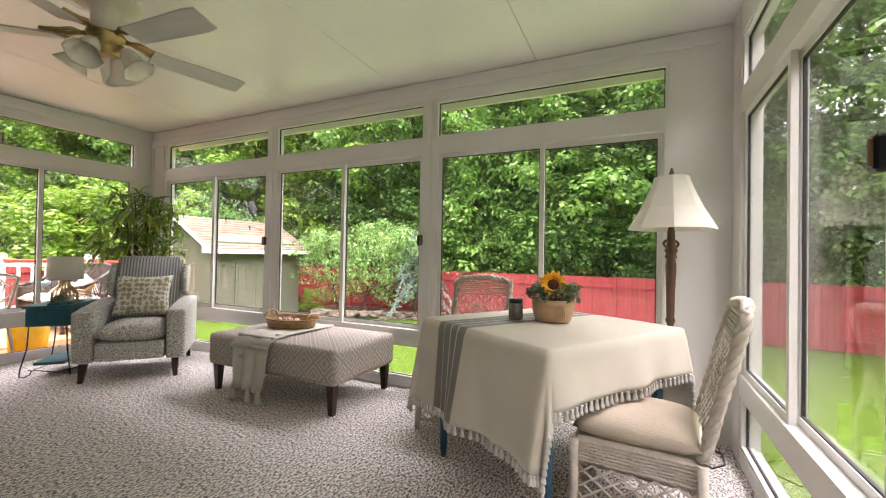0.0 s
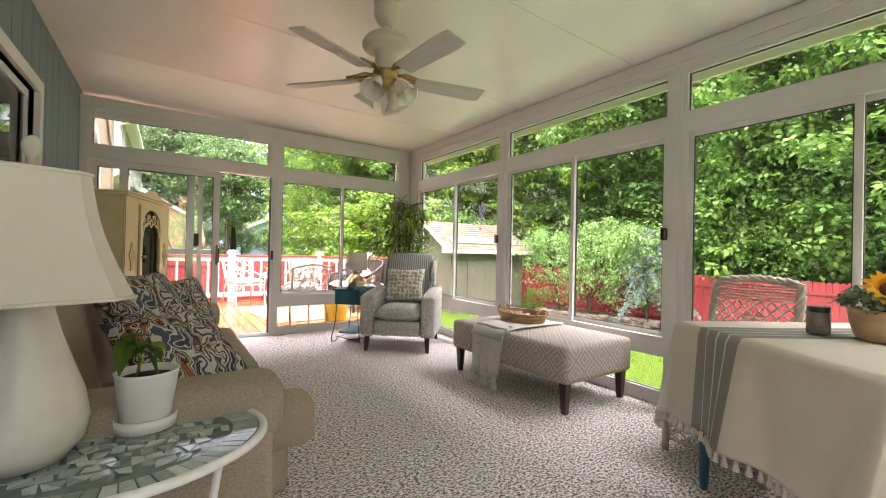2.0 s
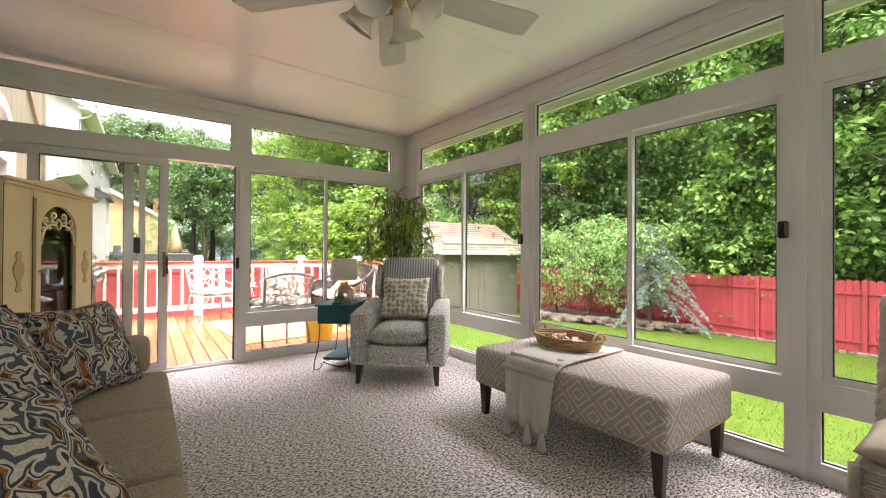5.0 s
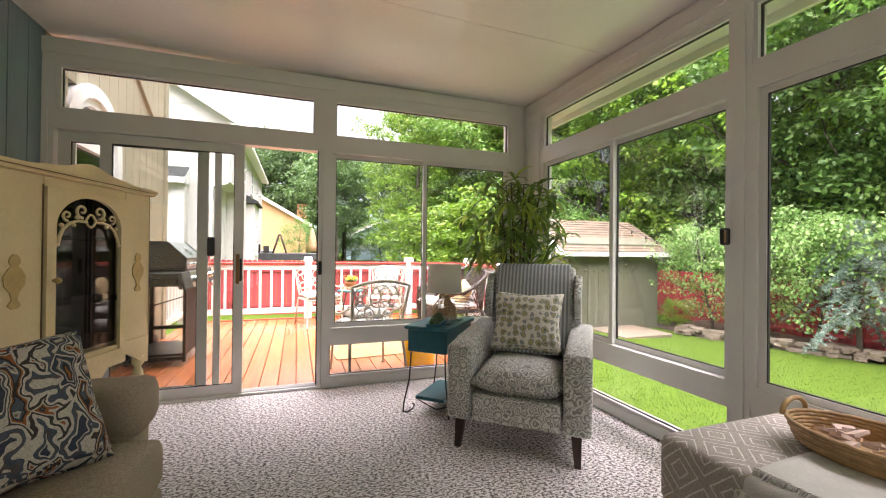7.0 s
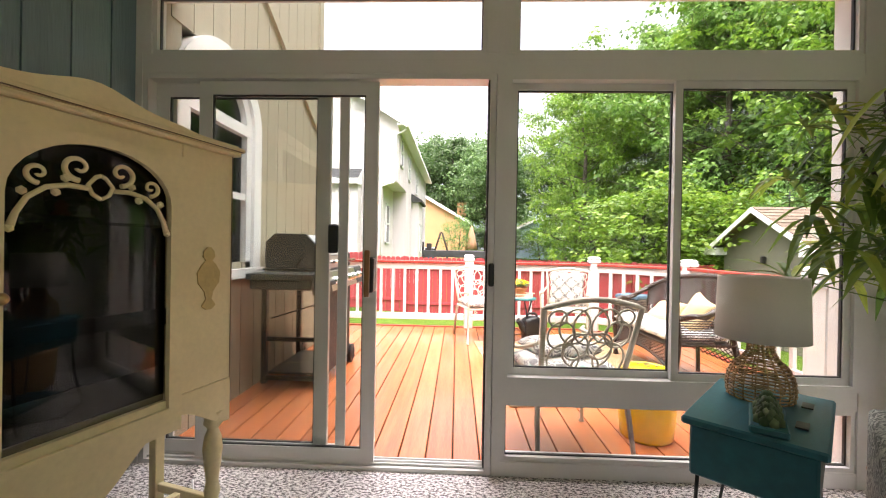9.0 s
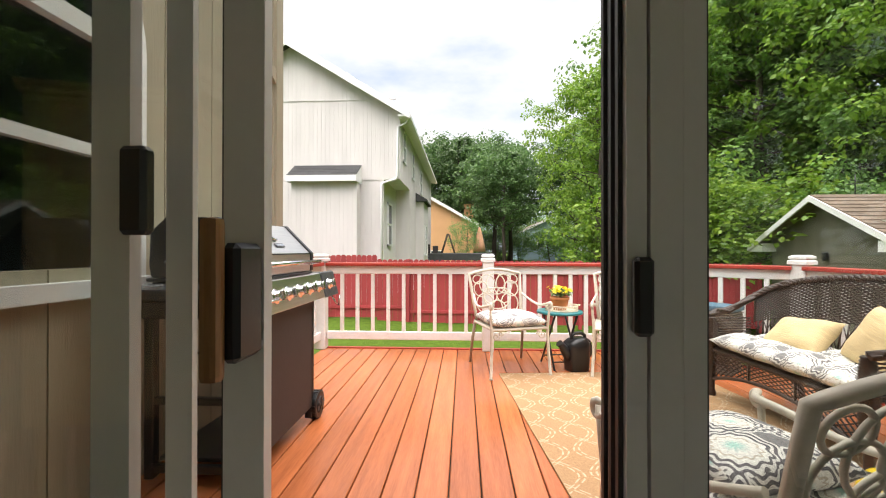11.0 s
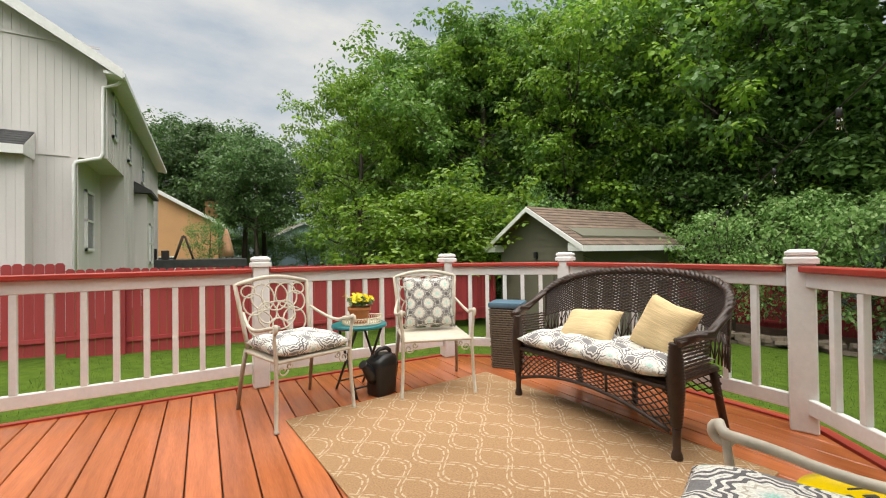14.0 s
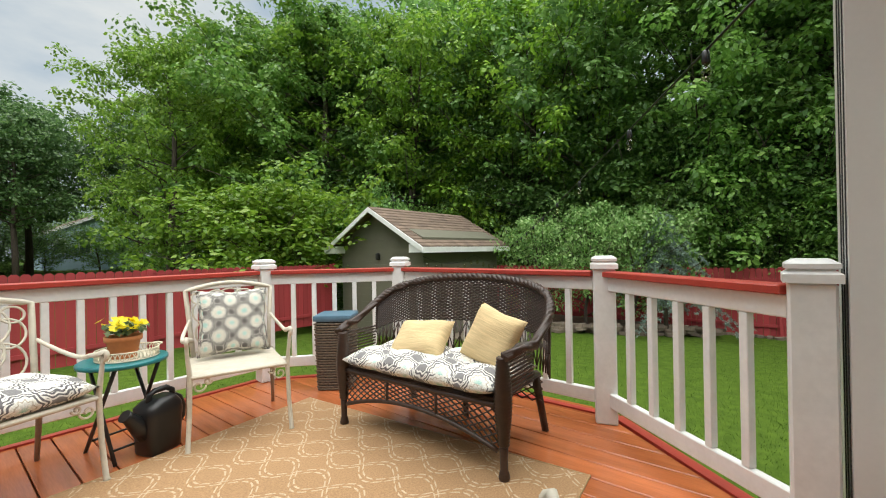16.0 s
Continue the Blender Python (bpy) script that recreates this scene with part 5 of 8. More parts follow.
# ---- indoor things ----
def blade_leaves(bm, rnd, base, n, ln, width, spread, up=0.5, seg=3):
    """Long arching leaves from one point."""
    for i in range(n):
        a = rnd.uniform(0, 6.283)
        l = ln * rnd.uniform(0.65, 1.1)
        d = Vector((math.cos(a), math.sin(a), 0))
        sd = Vector((-d.y, d.x, 0))
        e = rnd.uniform(-0.3, 1) * up
        pts = []
        for k in range(seg + 1):
            f = k / seg
            p = Vector(base) + d * (l * f * spread) + Vector((0, 0, l * (e * f - 0.75 * f * f * (1 - e * 0.4))))
            pts.append((p, width * math.sin(math.pi * (0.12 + 0.86 * f)) * 0.5))
        vs = [(bm.verts.new(p - sd * w), bm.verts.new(p + Vector((0, 0, -w * 0.3))), bm.verts.new(p + sd * w)) for p, w in pts]
        for q, r in zip(vs, vs[1:]):
            bm.faces.new((q[0], q[1], r[1], r[0]))
            bm.faces.new((q[1], q[2], r[2], r[1]))


def ceiling_fan():
    f = thing("ceiling_fan", pose(1.853, -3.14, 0), "cream five-blade ceiling fan with tulip glass lights", "ceiling fan")
    zc = ceil_z(1.853)
    bm = lathe(bmesh.new(), [(0.026, 2.482), (0.036, 2.484), (0.052, 2.50), (0.072, 2.53), (0.08, 2.555), (0.08, 2.575), (0.072, 2.59), (0.08, 2.60), (0.082, zc)], 24)
    part("canopy", bm, M["fan_white"], f)
    bm = tube(bmesh.new(), [(0, 0, 2.44), (0, 0, 2.49)], 0.014, 10)
    part("downrod", bm, M["fan_white"], f)
    part("coupling", lathe(bmesh.new(), [(0.022, 2.425), (0.03, 2.43), (0.02, 2.45), (0.026, 2.47), (0.026, 2.483)], 20), M["fan_white"], f)
    bm = lathe(bmesh.new(), [(0.05, 2.19), (0.062, 2.20), (0.066, 2.315), (0.10, 2.33), (0.142, 2.345), (0.147, 2.355), (0.147, 2.37), (0.138, 2.374), (0.134, 2.395), (0.112, 2.415), (0.08, 2.427), (0.03, 2.43)], 32)
    part("motor_housing", bm, M["fan_white"], f)
    bm = lathe(bmesh.new(), [(0.03, 2.10), (0.055, 2.11), (0.06, 2.14), (0.05, 2.17), (0.075, 2.185), (0.08, 2.20)], 24)
    part("light_fitter", bm, M["brass"], f)
    bmb = bmesh.new()
    n = 8
    rows = []
    for i in range(n + 1):
        x = 0.19 + 0.47 * i / n
        w = 0.056 + 0.016 * i / n
        if i == n:
            w = 0.06
        rows.append([(x, -w, 0.0), (x, w, 0.0)])
    outline = [r[0][:2] for r in rows] + [r[1][:2] for r in rows[::-1]]
    prism(bmb, outline, -0.004, 0.004, "z")
    blade_me = mesh_of("blade", bmb, M["fan_blade"])
    bmi = bmesh.new()
    tube(bmi, [(0.08, 0, 0.02), (0.13, 0.02, 0.03), (0.18, 0.035, 0.01), (0.25, 0.03, 0.007)], 0.009, 6)
    tube(bmi, [(0.08, 0, 0.02), (0.13, -0.02, 0.03), (0.18, -0.035, 0.01), (0.25, -0.03, 0.007)], 0.009, 6)
    tube(bmi, [(0.07, 0, 0.03), (0.15, 0, 0.012), (0.26, 0, 0.007)], 0.011, 6)
    iron_me = mesh_of("blade_iron", bmi, M["brass"])
    for k in range(5):
        a = 60 + 72 * k
        o = new("blade", blade_me)
        o.parent = f
        o.matrix_basis = pose(0, 0, 2.165, 0, 0, a) @ pose(0, 0, 0, -12, 0, 0)
        q = new("blade_iron", iron_me)
        q.parent = f
        q.matrix_basis = pose(0, 0, 2.172, 0, 0, a)
    bms = bmesh.new()
    lathe(bms, [(0.018, 0.0), (0.026, -0.012), (0.033, -0.04), (0.039, -0.065), (0.053, -0.088), (0.061, -0.097), (0.057, -0.094), (0.037, -0.063), (0.026, -0.025)], 18, caps=False,
          wave=lambda k, z: 1 + (0.06 * math.cos(6 * k) if z < -0.09 else 0))
    sh = mesh_of("glass_shade", bms, M["frost"])
    for k in range(4):
        a = 35 + 90 * k
        o = new("glass_shade", sh)
        o.parent = f
        o.matrix_basis = pose(0, 0, 2.13, 0, 0, a) @ pose(0.085, 0, 0, 0, -35, 0) @ Matrix.Scale(1.25, 4)
        bm = tube(bmesh.new(), [(0.04, 0, 2.13), (0.07, 0, 2.15), (0.085, 0, 2.13)], 0.01, 8)
        q = part("lamp_arm", bm, M["brass"], f)
        q.matrix_basis = pose(0, 0, 0, 0, 0, a)


ceiling_fan()


def armchair():
    """Local: front towards -y, width along x."""
    c = thing("armchair", pose(3.075, -1.22, 0, 0, 0, -40.3), "grey damask push-back armchair on dark wooden legs", "armchair")
    seat = soft(bx(-0.25, -0.40, 0.17, 0.25, 0.30, 0.33, 0), 0.02, 2)
    part("seat_base", seat, M["chair_cloth"], c)
    bm = bmesh.new()
    cushion(bm, 0.53, 0.66, 0.20, Matrix.Translation((0, -0.09, 0.40)), 0.1, 12)
    part("seat_cushion", bm, M["chair_cloth"], c)
    for s in (-1, 1):
        bm = bmesh.new()
        pts = [(-0.39, 0.16), (0.34, 0.16), (0.34, 0.66), (0.1, 0.645), (-0.2, 0.625), (-0.40, 0.60)]
        prism(bm, pts, s * 0.26, s * 0.41, "x")
        soft(bm, 0.035, 3)
        part("armrest", bm, M["chair_cloth"], c, smooth=True)
        bm = bmesh.new()
        for y, dy in ((-0.345, -0.03), (0.33, 0.05)):
            for zz in (0,):
                vs = box(bm, s * 0.33 - 0.028, y - 0.028, 0.0, s * 0.33 + 0.028, y + 0.028, 0.17)
                for v in vs[:4]:
                    v.co.x = s * 0.33 + (v.co.x - s * 0.33) * 0.6 + s * 0.01
                    v.co.y = y + (v.co.y - y) * 0.6 + dy
            part("leg", bm, M["dark_leg"], c)
            bm = bmesh.new()
        bm.free()
    m = Matrix.Translation((0, 0.29, 0.72)) @ Matrix.Rotation(radians(-17), 4, "X")
    bm = bmesh.new()
    box(bm, -0.29, -0.055, -0.40, 0.29, 0.06, 0.34, m)
    soft(bm, 0.045, 3)
    part("backrest", bm, M["chair_cloth"], c, smooth=True)
    for s in (-1, 1):
        bm = bmesh.new()
        prism(bm, [(-0.10, -0.05), (0.05, -0.05), (0.06, 0.30), (-0.07, 0.27), (-0.13, 0.1)], s * 0.285, s * 0.335, "x")
        for v in bm.verts:
            v.co = m @ v.co
        soft(bm, 0.018, 2)
        part("wing", bm, M["chair_cloth"], c, smooth=True)
    # striped throw over the back
    t = thing("striped_throw", c.matrix_world.copy(), "grey striped throw draped over the armchair back and seat", "throw blanket")
    bm = bmesh.new()
    path = [(-0.075, -0.36), (-0.082, -0.1), (-0.082, 0.2), (-0.075, 0.33), (-0.02, 0.362), (0.05, 0.36), (0.082, 0.30), (0.085, 0.0)]
    cols = 14
    grid = [[bm.verts.new(m @ Vector((-0.255 + 0.51 * j / cols, y - 0.004 * math.sin(j * 1.3 + i), z))) for j in range(cols + 1)] for i, (y, z) in enumerate(path)]
    for a, b in zip(grid, grid[1:]):
        for j in range(cols):
            bm.faces.new((a[j], a[j + 1], b[j + 1], b[j])).smooth = True
    part("throw_back", bm, M["throw_stripe"], t)
    bm = bmesh.new()
    cushion(bm, 0.50, 0.24, 0.035, Matrix.Translation((0, 0.06, 0.512)) @ Matrix.Rotation(radians(-4), 4, "X"), 0.1, 12, 3, 0.006)
    part("throw_seat", bm, M["throw_stripe"], t)
    p = thing("floral_pillow", c.matrix_world @ pose(0, 0.02, 0.70, 68, 0, 0), "cream square pillow printed with grey and olive flowers", "pillow")
    bm = cushion(bmesh.new(), 0.46, 0.40, 0.15, None, 0.45, 16, 5, 0.006)
    part("pillow_body", bm, M["floral"], p)


armchair()


def ottoman():
    o = thing("ottoman", pose(3.36, -3.0, 0), "taupe upholstered ottoman bench with a diamond pattern and nail trim", "ottoman")
    bm = bmesh.new()
    box(bm, -0.385, -0.66, 0.21, 0.385, 0.66, 0.47)
    soft(bm, 0.06, 4)
    part("upholstered_top", bm, M["otto"], o, smooth=True)
    for sx in (-1, 1):
        for sy in (-1, 1):
            bm = bmesh.new()
            vs = box(bm, sx * 0.325 - 0.03, sy * 0.60 - 0.03, 0, sx * 0.325 + 0.03, sy * 0.60 + 0.03, 0.215)
            for v in vs[:4]:
                v.co.x = sx * 0.325 + (v.co.x - sx * 0.325) * 0.6
                v.co.y = sy * 0.60 + (v.co.y - sy * 0.60) * 0.6
            part("leg", bm, M["dark_leg"], o)
    bm = bmesh.new()
    pts = [(x, -0.662) for x in np.arange(-0.35, 0.36, 0.022)] + [(-0.387, y) for y in np.arange(-0.62, 0.63, 0.022)]
    for x, y in pts:
        bmesh.ops.create_icosphere(bm, subdivisions=1, radius=0.006, matrix=Matrix.Translation((x, y, 0.245)))
    tagged(part("nail_trim", bm, M["brass"], o, "small metal nail heads"), kind="stuff")


ottoman()


def throw_blanket():
    t = thing("throw_blanket", pose(3.36, -2.86, 0), "cream knitted throw with tassels draped over the ottoman", "throw blanket")
    bm = bmesh.new()
    prof = [(0.33, 0.478), (0.2, 0.482), (0.0, 0.484), (-0.2, 0.483), (-0.33, 0.478), (-0.385, 0.462), (-0.402, 0.42), (-0.412, 0.34), (-0.42, 0.25), (-0.43, 0.16), (-0.44, 0.10)]
    n = 18
    grid = []
    for i, (x, z) in enumerate(prof):
        row = []
        for j in range(n + 1):
            f = j / n
            fall = max(0, (0.46 - z) / 0.36)
            w = 0.195 - 0.04 * fall
            y = -w + 2 * w * f + 0.02 * x
            dx = 0.018 * fall * math.sin(f * 19 + 1) - 0.006
            row.append(bm.verts.new((x + dx, y, z + 0.004 * math.sin(f * 13 + x * 20) * (1 if z > 0.46 else 0))))
        grid.append(row)
    for a, b in zip(grid, grid[1:]):
        for j in range(n):
            bm.faces.new((a[j], a[j + 1], b[j + 1], b[j])).smooth = True
    ob = part("throw_cloth", bm, M["throw"], t)
    md = ob.modifiers.new("thick", "SOLIDIFY")
    md.thickness, md.offset = 0.008, 1
    rnd = random.Random(44)
    for x, z, out in ((-0.345, 0.488, -0.02), (-0.408, 0.425, -0.02)):
        bm = bmesh.new()
        for k in range(70):
            y = -0.19 + 0.38 * (k + rnd.random()) / 70
            tube(bm, [(x + 0.01, y, z), (x + out * 0.6, y + rnd.uniform(-0.006, 0.006), z + 0.006), (x + out + rnd.uniform(-0.008, 0.004), y + rnd.uniform(-0.01, 0.01), z - 0.022)], 0.003, 4)
        tagged(part("fringe", bm, M["throw"], t, "shaggy cream fringe"), kind="stuff")
    for y in (-0.14, -0.03, 0.14):
        bm = lathe(bmesh.new(), [(0.008, 0.12), (0.018, 0.10), (0.016, 0.085), (0.026, 0.04), (0.03, 0.012)], 10)
        q = part("tassel", bm, M["throw"], t)
        q.matrix_basis = pose(-0.445, y, 0)
    for x, y, z in ((-0.25, -0.12, 0.492), (-0.1, 0.08, 0.492), (-0.424, -0.1, 0.3), (-0.424, 0.08, 0.34)):
        bm = bmesh.new()
        bmesh.ops.create_icosphere(bm, subdivisions=2, radius=0.02)
        q = part("pompom", bm, M["throw"], t, smooth=True)
        q.matrix_basis = Matrix.Translation((x, y, z)) @ Matrix.Diagonal((1, 1, 0.5, 1))


throw_blanket()


def wicker_tray():
    t = thing("wicker_tray", pose(3.44, -2.78, 0.492, 0, 0, 0), "brown oval wicker serving tray with loop handles", "tray")
    bm = bmesh.new()
    for k in range(6):
        a, b = 0.15 + 0.004 * k, 0.225 + 0.005 * k
        pts = [((a + 0.003 * math.sin(21 * q + 3 * k)) * math.cos(q), (b + 0.003 * math.sin(21 * q + 3 * k)) * math.sin(q), 0.012 + 0.012 * k) for q in np.linspace(0, 2 * math.pi, 60, endpoint=False)]
        tube(bm, pts, 0.0075, 6, True)
    part("rim", bm, M["wicker_tan"], t)
    bm = lathe(bmesh.new(), [(0.15, 0.0), (0.152, 0.01)], 36, sx=1.0, sy=1.5)
    part("tray_base", bm, M["wicker_tan"], t)
    for s in (-1, 1):
        pts = [(0.07 * math.cos(q), s * (0.243), 0.07 + 0.055 * math.sin(q)) for q in np.linspace(0, math.pi, 10)]
        part("handle", tube(bmesh.new(), pts, 0.009, 8), M["wicker_tan"], t)
    rnd = random.Random(5)
    bm = bmesh.new()
    for i in range(16):
        m = pose(rnd.uniform(-0.08, 0.08), rnd.uniform(-0.14, 0.14), 0.035 + rnd.uniform(0, 0.03), rnd.uniform(-25, 25), rnd.uniform(-25, 25), rnd.uniform(0, 180))
        box(bm, -0.03, -0.018, -0.006, 0.03, 0.018, 0.006, m)
    single("packets", bm, M["seed"], "small pink and cream paper packets in the tray", "packets", kind="stuff", m=t.matrix_world.copy())


wicker_tray()


def sofa():
    s = thing("sofa", pose(0, 0, 0), "taupe tweed three-seat sofa with rolled arms", "sofa")
    bm = soft(bx(0.12, -3.78, 0.05, 1.12, -1.62, 0.30, 0), 0.03, 2)
    part("base", bm, M["sofa_tweed"], s)
    for y0, y1 in ((-3.68, -3.04), (-3.03, -2.39), (-2.38, -1.74)):
        bm = bmesh.new()
        box(bm, 0.36, y0, 0.28, 1.20, y1, 0.46)
        soft(bm, 0.07, 4)
        part("seat_cushion", bm, M["sofa_tweed"], s, smooth=True)
        m = Matrix.Translation((0.36, (y0 + y1) / 2, 0.66)) @ Matrix.Rotation(radians(-14), 4, "Y")
        bm = bmesh.new()
        box(bm, -0.13, -0.325, -0.27, 0.12, 0.325, 0.26, m)
        soft(bm, 0.09, 4)
        part("back_cushion", bm, M["sofa_tweed"], s, smooth=True)
        bm = bmesh.new()
        box(bm, 0.95, y0 + 0.02, 0.07, 1.20, y1 - 0.02, 0.29)
        soft(bm, 0.05, 3)
        part("front_panel", bm, M["sofa_tweed"], s, smooth=True)
    bm = soft(bx(0.06, -3.75, 0.06, 0.26, -1.65, 0.84, 0), 0.05, 3)
    part("back_frame", bm, M["sofa_tweed"], s, smooth=True)
    for y0, y1 in ((-3.93, -3.69), (-1.73, -1.50)):
        bm = bmesh.new()
        box(bm, 0.10, y0, 0.05, 1.08, y1, 0.50)
        soft(bm, 0.03, 2)
        part("arm_panel", bm, M["sofa_tweed"], s, smooth=True)
        bm = bmesh.new()
        box(bm, 0.10, y0 - 0.01, 0.44, 1.12, y1 + 0.01, 0.635)
        soft(bm, 0.085, 4)
        part("arm_pad", bm, M["sofa_tweed"], s, smooth=True)
    bm = bmesh.new()
    box(bm, 0.95, -3.72, 0.27, 1.30, -3.50, 0.475)
    soft(bm, 0.09, 4)
    part("cushion_ear", bm, M["sofa_tweed"], s, smooth=True)
    for i, (x, y, z, rx, ry, rz, sz) in enumerate(((0.83, -3.36, 0.62, 0, -66, -48, 0.48), (0.68, -2.84, 0.745, 0, -54, -36, 0.48), (0.86, -1.98, 0.66, 0, -48, -40, 0.46))):
        p = thing("ikat_pillow", pose(x, y, z, rx, 0, 0) @ pose(0, 0, 0, 0, 0, rz) @ pose(0, 0, 0, 0, ry + 112, 0), "square pillow with a blue, rust and white ikat print", "pillow", "sofa pillows")
        part("pillow_body", cushion(bmesh.new(), sz, sz, 0.19, None, 0.45, 16, i, 0.006), M["ikat"], p)


sofa()


def side_table():
    t = thing("glass_side_table", pose(0.66, -4.03, 0), "oval side table with a crackle-glass top in a white metal rim", "side table")
    n = 48
    bm = tube(bmesh.new(), [(0.36 * math.cos(q), 0.28 * math.sin(q), 0.545) for q in np.linspace(0, 2 * math.pi, n, endpoint=False)], 0.013, 8, True)
    part("rim", bm, M["white_paint"], t)
    bm = lathe(bmesh.new(), [(0.35, 0.54), (0.35, 0.548)], 48, sx=1, sy=0.775)
    part("tabletop", bm, M["crackle"], t, "greenish mosaic glass")
    rnd = random.Random(2)
    bm = bmesh.new()
    n = 58
    for i in range(n):
        a, b = 6.2832 * (i + 0.06) / n, 6.2832 * (i + 0.94) / n
        q = [(k * 0.344 * math.cos(g), k * 0.268 * math.sin(g)) for k, g in ((0.80, a), (1.0, a), (1.0, b), (0.80, b))]
        prism(bm, q, 0.5485, 0.5515 + 0.0006 * (i % 3), "z")
    c = 0.042
    for i in range(-8, 9):
        for j in range(-8, 9):
            o = [((i + u + 0.5 * (j % 2)) * c, (j + v) * c) for u, v in ((0.04, 0.04), (0.96, 0.04), (0.96, 0.96), (0.04, 0.96))]
            q = [(x + rnd.uniform(-0.011, 0.011), y + rnd.uniform(-0.011, 0.011)) for x, y in o]
            if all((x / 0.272) ** 2 + (y / 0.212) ** 2 < 1 for x, y in q):
                k = rnd.random()
                pieces = (q,) if k < 0.3 else ((q[:3], [q[0], q[2], q[3]]) if k < 0.65 else ([q[0], q[1], q[3]], q[1:]))
                for w in pieces:
                    mx, my = sum(p[0] for p in w) / len(w), sum(p[1] for p in w) / len(w)
                    prism(bm, [(mx + (x - mx) * 0.86, my + (y - my) * 0.86) for x, y in w], 0.5485, 0.551 + rnd.uniform(0, 0.002), "z")
    tagged(part("mosaic", bm, M["chip"], t), kind="stuff")
    for a in (40, 140, 220, 320):
        q = radians(a)
        bm = tube(bmesh.new(), [(0.30 * math.cos(q), 0.23 * math.sin(q), 0.54), (0.26 * math.cos(q), 0.2 * math.sin(q), 0.3), (0.30 * math.cos(q), 0.24 * math.sin(q), 0.0)], 0.011, 8)
        part("leg", bm, M["white_paint"], t)


M["crackle"] = mat("mosaic_glass", (0.17, 0.21, 0.195), 0.05, var=0.15, scale=20, bump=0.1, bscale=40)
M["chip"] = mat("glass_chip", (0.44, 0.50, 0.475), 0.08, var=0.1, scale=30, bump=0.0, island=0.35)
side_table()


def square_shade(bm, z0, z1, r0, r1, cut=0.25, flare=0.0, rows=8):
    """A bell shade on a square plan with cut corners."""
    rings = []
    for i in range(rows + 1):
        f = i / rows
        r = r0 + (r1 - r0) * f - flare * math.sin(math.pi * f)
        z = z0 + (z1 - z0) * f
        k = r * (1 - cut)
        rings.append([bm.verts.new((x, y, z)) for x, y in ((r, -k), (r, k), (k, r), (-k, r), (-r, k), (-r, -k), (-k, -r), (k, -r))])
    for q, w in zip(rings, rings[1:]):
        for j in range(8):
            bm.faces.new((q[j], q[(j + 1) % 8], w[(j + 1) % 8], w[j]))
    return rings


def ceramic_lamp():
    l = thing("table_lamp", pose(0.475, -4.03, 0.56, 0, 0, 20), "white ceramic gourd table lamp with a cream bell shade", "lamp")
    bm = lathe(bmesh.new(), [(0.05, 0.0), (0.085, 0.004), (0.118, 0.05), (0.125, 0.10), (0.112, 0.17), (0.085, 0.25), (0.06, 0.33), (0.045, 0.40), (0.043, 0.43)], 40)
    part("lamp_base", bm, M["ceramic"], l)
    bm = bmesh.new()
    square_shade(bm, 0.405, 0.715, 0.182, 0.10, 0.3, 0.015)
    o = part("shade", bm, M["shade"], l)
    o.modifiers.new("thick", "SOLIDIFY").thickness = 0.003
    for z, r in ((0.405, 0.183), (0.715, 0.101)):
        k = r * 0.7
        pts = [(x, y, z) for x, y in ((r, -k), (r, k), (k, r), (-k, r), (-r, k), (-r, -k), (-k, -r), (k, -r))]
        part("shade_trim", tube(bmesh.new(), pts, 0.005, 6, True), M["shade"], l)
    bm = lathe(bmesh.new(), [(0.006, 0.72), (0.008, 0.75), (0.018, 0.765), (0.02, 0.785), (0.012, 0.80), (0.004, 0.805)], 14)
    part("finial", bm, M["shade"], l)
    part("stem", tube(bmesh.new(), [(0, 0, 0.42), (0, 0, 0.73)], 0.006, 8), M["brass"], l)


ceramic_lamp()


def potted_plant():
    p = thing("potted_plant", pose(0.715, -3.93, 0.556), "small green houseplant in a white pot and saucer", "houseplant")
    bm = lathe(bmesh.new(), [(0.055, 0.012), (0.062, 0.02), (0.08, 0.165), (0.082, 0.172), (0.076, 0.172), (0.073, 0.15), (0.0, 0.148)], 32, caps=False)
    part("pot", bm, M["white_gloss"], p)
    bm = lathe(bmesh.new(), [(0.06, 0.0), (0.076, 0.004), (0.08, 0.04), (0.075, 0.04), (0.07, 0.01), (0, 0.01)], 32, caps=False)
    part("saucer", bm, M["white_gloss"], p)
    part("soil", lathe(bmesh.new(), [(0.073, 0.15), (0.05, 0.156), (0.001, 0.158)], 20, caps=False), M["soil"], p)
    rnd = random.Random(9)
    bm = bmesh.new()
    blade_leaves(bm, rnd, (0.0, 0, 0.25), 7, 0.10, 0.045, 0.8, 0.9)
    blade_leaves(bm, rnd, (-0.05, 0.0, 0.27), 5, 0.11, 0.05, 0.8, 0.9)
    for k in range(7):
        a = rnd.uniform(0, 6.28)
        tube(bm, [(0.03 * math.cos(a), 0.03 * math.sin(a), 0.15), (0.02 * math.cos(a + 1), 0.02 * math.sin(a + 1), 0.21), (-0.05 * (k % 2), 0, 0.27)], 0.0035, 5)
    part("leaves", bm, M["leaf_palm"], p)


potted_plant()


# dining corner
TABLE = pose(3.05, -5.08, 0, 0, 0, -31)


